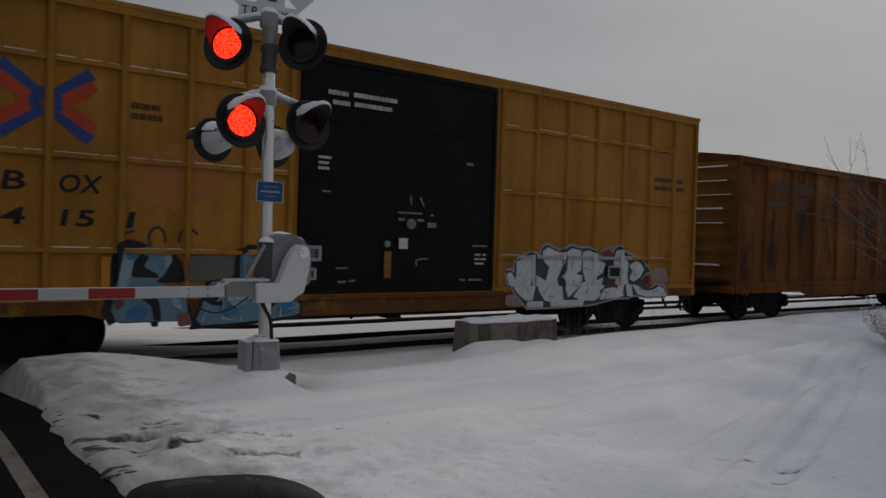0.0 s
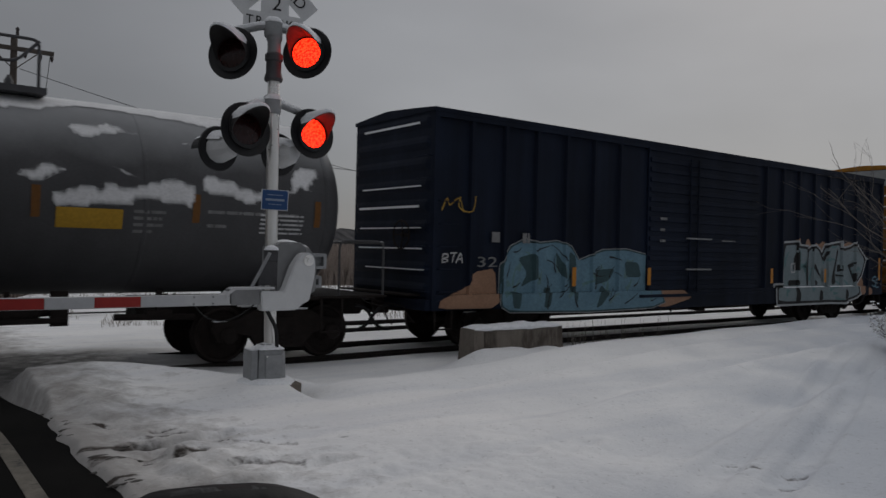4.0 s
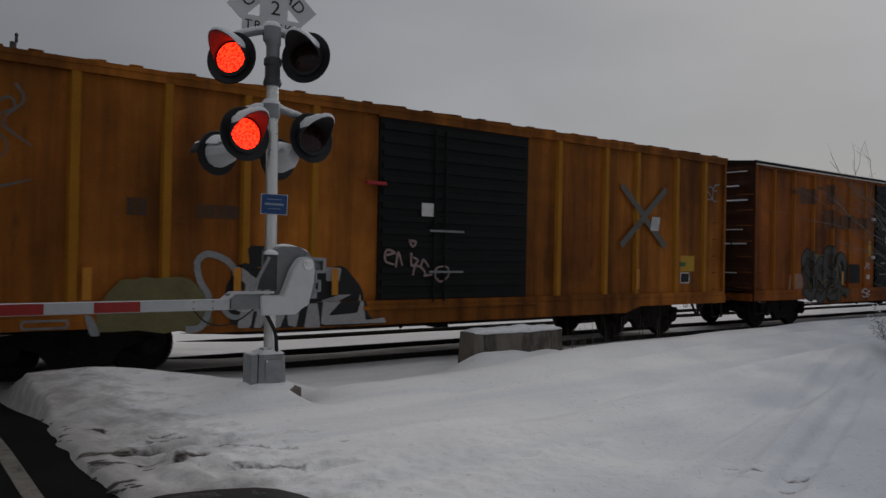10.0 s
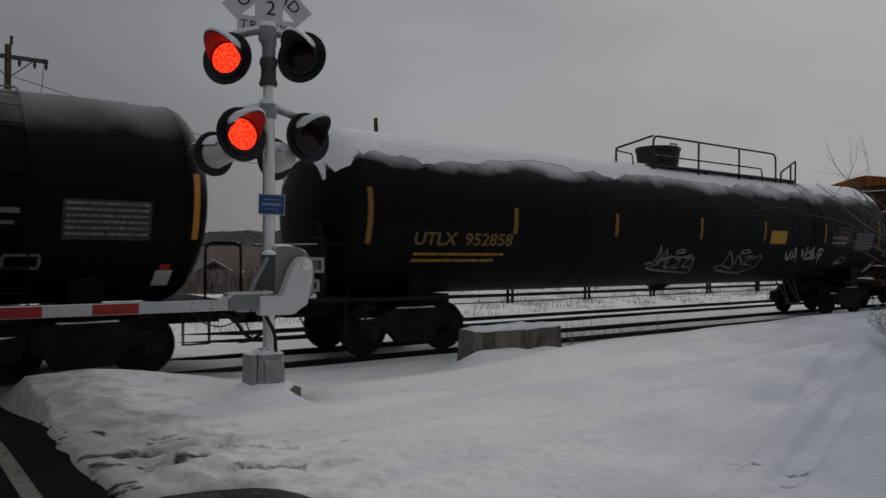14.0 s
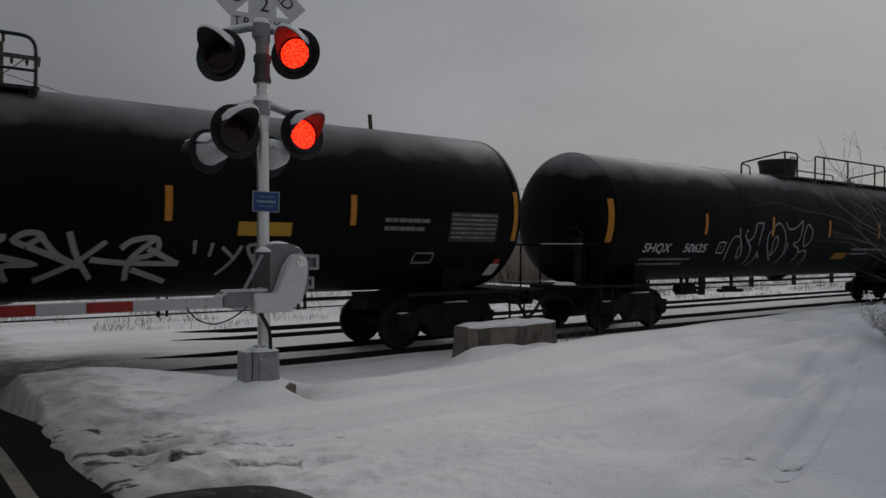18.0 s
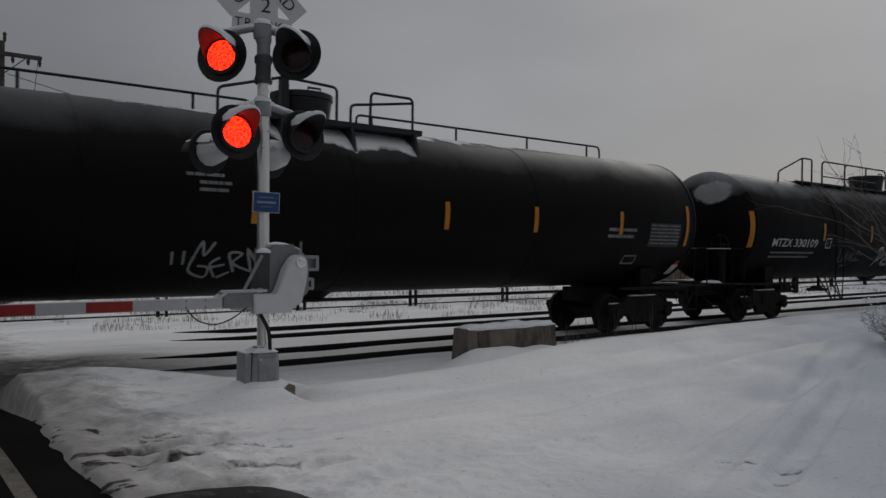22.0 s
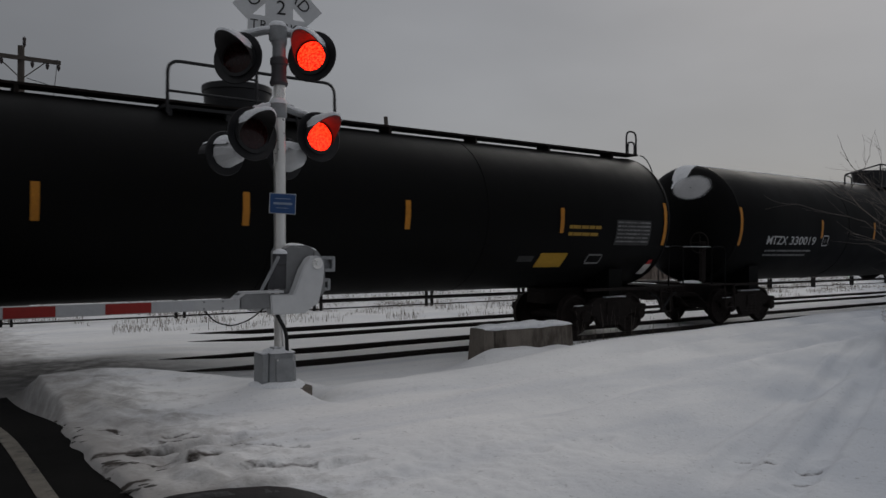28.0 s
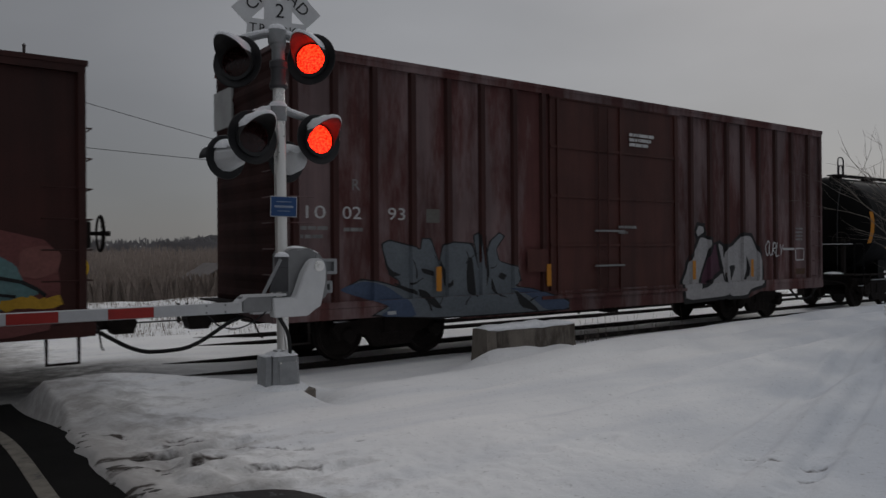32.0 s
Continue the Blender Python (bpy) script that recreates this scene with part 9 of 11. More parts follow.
    g.fill(P_BLACK,
           [(3.88, 2.16), (3.8, 2.09), (3.67, 1.93), (3.63, 1.57), (3.92, 1.57), (3.9, 1.88)],
           [(3.39, 1.29), (3.92, 1.3), (3.93, 1.15), (3.36, 1.14)],
           [(4.45, 2.14), (4.49, 2.14), (4.46, 1.78), (4.5, 1.13), (4.41, 1.13), (4.36, 1.51)],
           [(4.71, 1.76), (4.82, 1.81), (4.95, 1.71), (5.21, 1.37), (5.07, 1.44), (4.88, 1.59), (4.68, 1.62)],
           [(4.72, 1.28), (4.85, 1.3), (5.02, 1.25), (5.01, 1.15), (4.82, 1.15)],
           [(5.1, 2.13), (5.31, 1.95), (5.51, 2.14), (5.61, 2.17), (5.45, 1.85), (5.27, 1.88)],
           [(6.15, 2.22), (6.09, 1.95), (5.92, 1.51), (5.85, 1.22), (5.96, 1.13), (6.11, 1.22), (6.03, 1.45), (6.13, 1.8), (6.24, 2.16)],
           [(6.17, 1.75), (6.43, 1.75), (6.45, 1.57), (6.17, 1.52)],
           [(6.06, 1.46), (6.44, 1.44), (6.48, 1.39), (6.1, 1.4)],
           [(6.81, 1.74), (7.29, 1.85), (7.25, 1.72), (7.01, 1.66), (7.15, 1.48), (7.38, 1.51), (7.55, 1.43), (7.3, 1.26), (7.23, 1.2), (7.1, 1.39), (6.89, 1.66)],
           [(3.67, 1.1), (3.82, 1.1), (3.98, 0.9), (3.95, 0.7), (3.68, 0.7), (3.74, 0.9)],
           [(5.06, 1.01), (5.2, 0.97), (5.24, 0.72), (5, 0.7)],
           [(6.64, 1.03), (6.8, 0.91), (6.77, 0.73), (6.61, 0.68)])
    g.edge(CAP_SNOW, 0.025, [(3.15, 1.10), (5.4, 1.10)], False)
    g.edge(CAP_SNOW, 0.025, [(5.7, 1.10), (7.2, 1.10)], False)
    frame_mark(C2, 3.38, 3.58, 1.52, 1.76, 0.035, MARK_WHITE, flat_wall(-H2 - 0.10))
    tag_writing(C2, "SE", 8.3, 1.08, 0.42, 0.26, 0.05, P_CYAN, flat_wall(-H2 - 0.10), 5, 0.1, "small pale blue tag", 0.15)
    g = Mural(C2, "peach spray beside the blue letters")
    g.fill(P_TAN,
           [(-8.93, 0.83), (-8.89, 1), (-8.22, 1.22), (-8.03, 1.52), (-7.51, 1.59), (-7.43, 0.81)],
           [(-2.45, 1.24), (-2.16, 1.4), (-1.47, 1.06), (-1.16, 0.89), (-2.14, 0.7), (-2.5, 0.71)])
    g = Mural(C2, "pale blue bubble graffiti")
    g.coat = 0.008
    g.edge(P_SILVER, 0.10, [(-7.38, 0.86), (-7.36, 1.63), (-7.1, 2.01), (-6.73, 2.16), (-6.33, 2.09), (-5.81, 2.14), (-5.39, 2.04), (-5.14, 1.74), (-4.39, 1.98), (-3.6, 2.01), (-2.76, 1.88), (-2.46, 1.56), (-2.44, 1.08), (-2.29, 0.83), (-2.72, 0.72), (-4.85, 0.69), (-7.17, 0.75)])
    g.edge(P_DEEP, 0.06, [(-7.38, 0.86), (-7.36, 1.63), (-7.1, 2.01), (-6.73, 2.16), (-6.33, 2.09), (-5.81, 2.14), (-5.39, 2.04), (-5.14, 1.74), (-4.39, 1.98), (-3.6, 2.01), (-2.76, 1.88), (-2.46, 1.56), (-2.44, 1.08), (-2.29, 0.83), (-2.72, 0.72), (-4.85, 0.69), (-7.17, 0.75)])
    g.fill(P_CYAN, [(-7.38, 0.86), (-7.36, 1.63), (-7.1, 2.01), (-6.73, 2.16), (-6.33, 2.09), (-5.81, 2.14), (-5.39, 2.04), (-5.14, 1.74), (-4.39, 1.98), (-3.6, 2.01), (-2.76, 1.88), (-2.46, 1.56), (-2.44, 1.08), (-2.29, 0.83), (-2.72, 0.72), (-4.85, 0.69), (-7.17, 0.75)])
    g.scribble(P_SEA, [(-7.38, 0.86), (-7.36, 1.63), (-7.1, 2.01), (-6.73, 2.16), (-6.33, 2.09), (-5.81, 2.14), (-5.39, 2.04), (-5.14, 1.74), (-4.39, 1.98), (-3.6, 2.01), (-2.76, 1.88), (-2.46, 1.56), (-2.44, 1.08), (-2.29, 0.83), (-2.72, 0.72), (-4.85, 0.69), (-7.17, 0.75)], 26, 0.09, 9, 0.45)
    g.fill(P_DEEP,
           [(-6.93, 1.8), (-6.44, 1.91), (-6.36, 1.41), (-6.86, 1.2), (-6.65, 1.49)],
           [(-5.86, 1.96), (-5.62, 1.7), (-5.55, 1.34), (-5.79, 1.56)],
           [(-4.69, 1.56), (-3.98, 1.6), (-4.17, 1.33), (-4.68, 1.22)],
           [(-3.66, 1.76), (-3.18, 1.74), (-3.05, 1.4), (-3.58, 1.4)],
           [(-4.43, 1.25), (-4.2, 1.06), (-4.47, 0.8), (-4.66, 0.73)],
           [(-5.45, 1.96), (-5.24, 1.86), (-5.22, 0.82), (-5.42, 1.19)],
           [(-7.13, 1.14), (-6.85, 1.1), (-6.9, 0.78), (-7.08, 0.8)],
           [(-6.18, 1.2), (-5.98, 1.19), (-6.05, 0.8), (-6.23, 0.78)])
    g.scribble(P_BLACK, [(-7.38, 0.86), (-7.36, 1.63), (-7.1, 2.01), (-6.73, 2.16), (-6.33, 2.09), (-5.81, 2.14), (-5.39, 2.04), (-5.14, 1.74), (-4.39, 1.98), (-3.6, 2.01), (-2.76, 1.88), (-2.46, 1.56), (-2.44, 1.08), (-2.29, 0.83), (-2.72, 0.72), (-4.85, 0.69), (-7.17, 0.75)], 26, 0.03, 5, 0.5)
    stripe_set(C2, (-5.37, -2.87, 2.39, 5.31), flat_wall(-H2 - 0.10))
    stripe_set(C2, (8.8,), flat_wall(-H2 - 0.10), 1.26, 2.0)
    stencil(C2, "32", -8.02, 1.62, 0.2, MARK_GREY, w, width=0.5)
    small_print(C2, -7.67, 2.1, [0.2], MARK_GREY, w, 0.2, 0.1, 2)
    small_print(C2, -6.86, 2.1, [0.2], MARK_GREY, w, 0.2, 0.1, 3)
    tag_writing(C2, "MU", -8.9, 2.65, 0.65, 0.3, 0.03, MARK_YELLOW, w, 3, label="small yellow tag")
    tag_writing(C2, "BTA", -8.88, 1.70, 0.5, 0.17, 0.03, MARK_WHITE, w, 4, label="small white tag", close=1.0)
    small_print(C2, 0.0, 2.3, [0.6], MARK_GREY, flat_wall(-H2 - 0.10), 0.03, 0.05, 5)
    small_print(C2, -2.5, 2.75, [0.25, 0.2, 0.2], MARK_GREY, flat_wall(-H2 - 0.10), 0.06, 0.2, 6)


def dress_grey_tank():
    stencil(C3, "HOKX", -5.17, 2.16, 0.25, MARK_WHITE, W3, width=0.93, bold=0.006)
    stencil(C3, "112329", -4.12, 2.18, 0.25, MARK_WHITE, W3, width=1.03, bold=0.006)
    small_print(C3, -4.75, 1.99, [1.45, 1.45], MARK_GREY, W3, 0.06, 0.05, 3)
    small_print(C3, -3.95, 1.77, [0.65], MARK_GREY, W3, 0.05, 0.05, 4)
    for x in (-5.8, -4.24, -2.0, 1.15, 3.32, 5.35):
        plate(C3, "reflector_stripe", x - 0.055, x + 0.055, 2.25, 2.68, paint("dull_orange_sheet", (0.17, 0.07, 0.012)), tank_wall(1.48, 2.6, 0.012) if abs(x) < 5.7 else head_wall(L3 - 0.05, .62, 1.48, 2.6, .012), 5, "dull orange reflective stripe")
    plate(C3, "placard", 1.40, 2.27, 2.12, 2.40, P_PLACARD, tank_wall(1.48, 2.6, 0.012), 5, "yellow placard")
    small_print(C3, 2.42, 2.36, [0.45, 0.4, 0.42, 0.3], MARK_GREY, W3, 0.045, 0.05, 5)
    small_print(C3, 3.5, 2.4, [1.5, 0.3], MARK_GREY, W3, 0.05, 0.16, 6)
    for k in range(5):
        small_print(C3, 4.35, 2.40 - 0.07 * k, [0.75], MARK_WHITE, W3, 0.03, 0.05, 7 + k)

    # bent rails round the valves on the crown
    y = -0.55
    for pts in ([(-3.02, y, 3.98), (-3.02, y, 4.40), (-1.3, y, 4.82), (-0.9, y, 4.80), (-0.9, y, 3.95)], [(-2.26, y, 4.0), (-2.26, y, 4.34), (-2.98, y, 4.38)],
                [(-0.2, y, 4.05), (-0.2, y, 4.81), (1.3, y, 4.82), (1.3, y, 3.92)], [(-1.0, y, 4.30), (-0.9, y, 4.42), (1.0, y, 4.47), (1.3, y, 4.80)]):
        part("guard_rail", pipe(rounded(pts, 0.12), 0.024, 7), TRUCK_GREY, C3, "dark bent pipe rail", smooth=60)
    part("walkway", cube(-1.6, 1.36, -0.85, -0.5, 4.0, 4.09), TRUCK_GREY, C3, "dark top walkway")
    part("walkway_snow", cube(-1.5, -0.2, -0.84, -0.52, 4.09, 4.11, 0.008), CAP_SNOW, C3)
    for x, rv, h in ((-0.25, 0.16, 0.20), (0.25, 0.13, 0.28), (0.95, 0.06, 0.26)):
        bm = bmesh.new()
        lathe(bm, [(4.05, rv), (4.05 + h * 0.7, rv), (4.05 + h * 0.8, rv * 0.7), (4.05 + h, rv * 0.3)], (x, -0.3, 0), n=14)
        part("top_valve", bm, TRUCK_GREY, C3, "dark valve on the crown", smooth=40)
    for dx in (-0.2, 0.2):
        part("ladder_step_leg", pipe([(dx - 1.15, -1.50, 1.4), (dx - 1.18, -1.52, 0.52)], 0.018, 6), TRUCK_STEEL, C3)
    part("ladder_step", cube(-1.40, -0.94, -1.56, -1.48, 0.50, 0.53), TRUCK_STEEL, C3, "crew step under the ladder")

    def along_x(x, *knots):
        """Straight lines from knot to knot; nothing outside them."""
        for (xa, da), (xb, db) in zip(knots, knots[1:]):
            if xa <= x <= xb:
                return da + (db - da) * (x - xa) / (xb - xa)
        return None

    def keep(x, d):
        n = noise.noise((x * 1.3, d * 0.06, 3)) + 0.6 * noise.noise((x * 3.7, d * 0.16, 5)) + 0.35 * noise.noise((x * 9, d * 0.4, 1))
        e = d + 4.5 * n
        # the drift down the shoulder, below the bare arc
        low = along_x(x, (-6.2, 52), (-5.7, 63), (-5.0, 70), (-4.4, 70), (-3.8, 81), (-3.2, 84), (-1.75, 82))
        top = along_x(x, (-6.2, 0), (-5.55, 30), (-5.5, 49), (-4.4, 48), (-3.4, 49), (-2.6, 59), (-2.2, 68), (-1.75, 79))
        if low is not None and top <= e + 1.5 * n < low:
            return True
        crown = along_x(x, (-6.2, 40), (-5.4, 46), (-5.0, 38), (-3.4, 36), (-2.0, 44), (-0.8, 40), (0.8, 46), (1.1, 42), (1.4, 36), (2.1, 29), (2.8, 32), (3.5, 37), (4.3, 43), (5.0, 50), (5.6, 52))
        if crown is not None and e < crown:
            return True
        for knots in (((1.5, 47, 47), (1.65, 46, 56), (2.0, 45, 57), (2.3, 45, 52), (2.9, 51, 53)),
                      ((0.9, 82, 83), (1.25, 74, 86), (1.55, 78, 80)),
                      ((1.3, 89, 96), (1.55, 85, 97), (2.05, 82, 94), (2.4, 84, 95), (2.7, 79, 94), (3.0, 76, 93), (3.35, 82, 96)),
                      ((1.98, 70, 71), (2.16, 73, 77), (2.5, 78, 80)),
                      ((3.38, 76, 90), (3.57, 69, 92), (4.0, 78, 92), (4.4, 80, 91), (4.8, 79, 86), (5.3, 72, 78)),
                      ((4.85, 68, 82), (5.1, 63, 81), (5.4, 61, 74)),
                      ((3.1, 57, 58), (3.2, 54, 60), (3.32, 57, 58))):
            a = along_x(x, *((k[0], k[1]) for k in knots))
            b = along_x(x, *((k[0], k[2]) for k in knots))
            if a is not None and a < e + 1.5 * n < b:
                return True
        return -1.4 < x < 0.9 and abs(d - 60) < 12 * n - 2

    snow_patches(C3, L3 - 0.05, 0.62, 1.48, 2.60, keep, material=CLUMP_SNOW)


def dress_orange_boxcar():
    w = flat_wall(-H4 - 0.006)
    g = Mural(C4, "faded dark lettering too worn to read")
    for xa, xb, za, zb in ((-6.37, -5.41, 3.54, 4.03), (-5.36, -5.04, 4.0, 4.14), (-4.86, -4.43, 3.6, 4.23), (-4.96, -4.49, 2.87, 3.48), (-4.46, -4.05, 2.92, 3.25), (-3.98, -3.04, 2.88, 3.34), (-2.9, -2.1, 2.89, 3.32), (-6.9, -6.46, 3.79, 3.95)):
        mx, mz = (xa + xb) / 2, (za + zb) / 2
        g.fill(WORN_LETTER, [(xa, za), (mx, za + 0.03), (xb, za), (xb + 0.03, mz), (xb - 0.02, zb), (mx, zb - 0.04), (xa, zb), (xa + 0.03, mz)], soft=0.2)
    g = Mural(C4, "dark purple graffiti shards with pale scribble and olive tips")
    body = [(1.81, 1.36), (1.8, 2.18), (2.02, 2.16), (2.32, 1.94), (2.5, 1.9), (2.79, 2.25), (3.17, 2.28), (3.43, 2.05), (3.71, 1.79), (3.79, 2.12), (4.72, 2.16), (4.65, 2.03), (5, 2.19), (5.08, 1.99), (5.59, 2.09), (5.75, 2), (6.12, 2.22), (6.52, 2.01), (6.83, 2.19), (7.2, 2.22), (7.3, 1.83), (7.53, 1.49), (7.6, 0.84), (6.65, 0.81), (6.11, 0.7), (5.72, 0.78), (2.98, 0.75), (1.43, 0.95), (1.82, 1.32)]
    g.fill(P_OLIVE,
           [(0.79, 2.17), (1.17, 2.08), (1.56, 2.01), (1.77, 1.89), (1.81, 1.4), (1.57, 1.68), (1.23, 1.88)],
           [(2.35, 1.94), (2.43, 2.19), (2.56, 1.94)],
           [(3.71, 1.79), (3.76, 2.19), (3.86, 2.12)],
           [(4.68, 2.16), (4.78, 2.39), (4.93, 2.17)],
           [(5.67, 2.05), (5.81, 2.33), (5.97, 2.15)],
           [(6.52, 2.06), (6.75, 2.29), (6.83, 2.19)],
           [(7.53, 1.49), (7.69, 1.79), (8.28, 2.15), (8.2, 1.84), (7.78, 1.59)])
    g.fill(P_PURPLE, body, soft=0.05)
    g.scribble(P_BLACK, body, 22, 0.09, 4, 0.6)
    g.scribble(P_LILAC, body, 26, 0.08, 5, 0.45)
    for pts in ([(1.9, 2.1), (2.12, 1.81), (2.36, 1.69), (2.46, 1.44)],
                [(2.35, 1.9), (2.63, 1.61), (2.58, 1.48)],
                [(2.78, 1.82), (2.83, 1.23)],
                [(3.08, 2.25), (2.99, 1.95), (2.75, 1.74)],
                [(3.3, 2.13), (3.71, 1.77), (3.78, 1.57)],
                [(4.23, 2.06), (4.04, 1.66), (4.12, 1.35)],
                [(3.97, 1.75), (4.33, 1.35), (3.99, 1.3)],
                [(4.66, 1.8), (4.82, 1.44), (4.4, 1.35)],
                [(5.01, 1.99), (5.1, 1.53), (5.26, 1.21)],
                [(5.45, 2), (5.39, 1.67), (5.61, 1.58)],
                [(6.12, 2.2), (5.84, 1.48), (5.78, 1.11)],
                [(6.2, 2.18), (6.5, 1.58), (6.53, 0.91)],
                [(6.92, 2.07), (6.86, 1.48), (7.14, 0.9)],
                [(1.87, 1.4), (2.46, 1.35), (3.33, 1.39), (3.99, 1.3), (4.82, 1.35)],
                [(2.47, 1.1), (2.52, 1.35)],
                [(3.47, 1.13), (3.65, 1.44), (3.99, 1.22)],
                [(6, 1.29), (5.79, 1.01), (6.1, 0.72)],
                [(7.17, 2.03), (7.44, 1.49), (7.38, 0.94)]):
        g.edge(P_LILAC, 0.045, curve_through(pts, 4), False)
        g.coat -= 0.0028
    g.coat += 0.003
    g.edge(P_BLACK, 0.05, body[1:21], False, 0.0, -0.04)
    g.edge(P_SILVER, 0.032, body[:22], False)
    plate(C4, "reflector_stripe", 2.04, 2.18, 1.11, 1.46, REFLECT, flat_wall(-H4 - 0.125), 1, "yellow reflective stripe")
    plate(C4, "reflector_stripe", 5.47, 5.63, 1.09, 1.51, REFLECT, flat_wall(-H4 - 0.125), 1, "yellow reflective stripe")
    plate(C4, "reflector_stripe", 7.34, 7.56, 1.24, 1.96, REFLECT, flat_wall(-H4 - 0.125), 1, "yellow reflective stripe")
    logo_cross(C4, 5.75, 3.0, 0.72, 0.62, 0.15, paint("worn_cross_paint", (0.30, 0.115, 0.03), (0.20, 0.065, 0.015)), None, w)
    wd = flat_wall(-H4 - 0.096)
    small_print(C4, -0.74, 3.86, [1.45], MARK_WHITE, wd, 0.07, 0.05, 2)
    small_print(C4, -0.55, 3.74, [1.2], MARK_WHITE, wd, 0.07, 0.05, 3)
    plate(C4, "door_plate", -1.33, -0.58, 2.94, 3.02, MARK_GREY, wd, 1)
    frame_mark(C4, -1.12, -0.43, 2.55, 2.70, 0.035, MARK_WHITE, wd)
    plate(C4, "door_plate", -0.85, -0.05, 1.08, 1.17, MARK_GREY, wd, 1)
    small_print(C4, -1.4, 1.85, [0.3], MARK_GREY, wd, 0.05, 0.05, 4)
    small_print(C4, -1.5, 1.5, [0.5], MARK_GREY, wd, 0.03, 0.05, 5)
    small_print(C4, -0.2, 1.45, [0.7], MARK_GREY, wd, 0.03, 0.05, 6)
    bm = bmesh.new()
    lathe(bm, [(0, 0.07), (0.02, 0.07), (0.02, 0.045)], (0.18, -H4 - 0.10, 2.03), (0, -1, 0), 14)
    part("door_gear", bm, GREY_PAINT, C4)
    for z in (3.22, 2.0):
        part("door_stop", cube(-1.98, -1.82, -H4 - 0.11, -H4 - 0.02, z, z + 0.1, 0.02), WHITE_PAINT, C4, "white door stop")
    g = Mural(C4, "faded grey and olive graffiti")
    body = [(-6.3, 0.75), (-6.2, 1.9), (-5.7, 2.1), (-5.2, 1.95), (-4.9, 2.15), (-4.4, 2.1), (-4.15, 1.95), (-3.8, 2.05), (-3.75, 1.2), (-3.9, 0.8)]
    g.fill(P_SMUDGE, body)
    for k, pts in enumerate(scrawl("SSER", -6.25, 0.85, 2.6, 1.15, 6, 0.05, 0.1, 1.3)):
        g.edge(P_BLACK, 0.30, curve_through(pts, 3), False)
        g.edge(P_DUSK, 0.21, curve_through(pts, 3), False)
    g.scribble(P_SMUDGE, body, 16, 0.06, 3, 0.5)
    g.scribble(P_OLIVE, body, 10, 0.06, 9, 0.4)
    plate(C4, "dark_plate", -3.56, -2.85, 1.24, 1.82, DOOR_BLACK, flat_wall(-H4 - 0.10), 1)
    tag_writing(C4, "AD", -2.45, 1.70, 0.3, 0.16, 0.03, MARK_WHITE, flat_wall(-H4 - 0.076), 2)
    plate(C4, "white_label", -2.35, -2.13, 1.36, 1.50, MARK_WHITE, flat_wall(-H4 - 0.076), 1)
    tag_writing(C4, "SS", -2.65, 0.80, 0.5, 0.22, 0.045, MARK_WHITE, flat_wall(-H4 - 0.076), 5)
    blob(C4, "faded_panel", [(-6.85, 1.5), (-6.2, 1.5), (-6.15, 0.95), (-6.85, 0.95)], P_TAN, flat_wall(-H4 - 0.006), "faded patch", 0.01)
    plate(C4, "faded_panel", -5.55, -4.85, 1.8, 2.1, P_OLIVE, w, 1)
    plate(C4, "orange_panel", -2.1, -1.9, 2.1, 2.58, P_PLACARD, w, 1)
    stripe_set(C4, (-3.95,), flat_wall(-H4 - 0.10), 1.2, 1.6)
    part("roof_edge_snow", cube(-L4, L4, -HALF + 0.02, -HALF + 0.07, 4.572, 4.59), CAP_SNOW, C4, "line of snow on the roof edge")


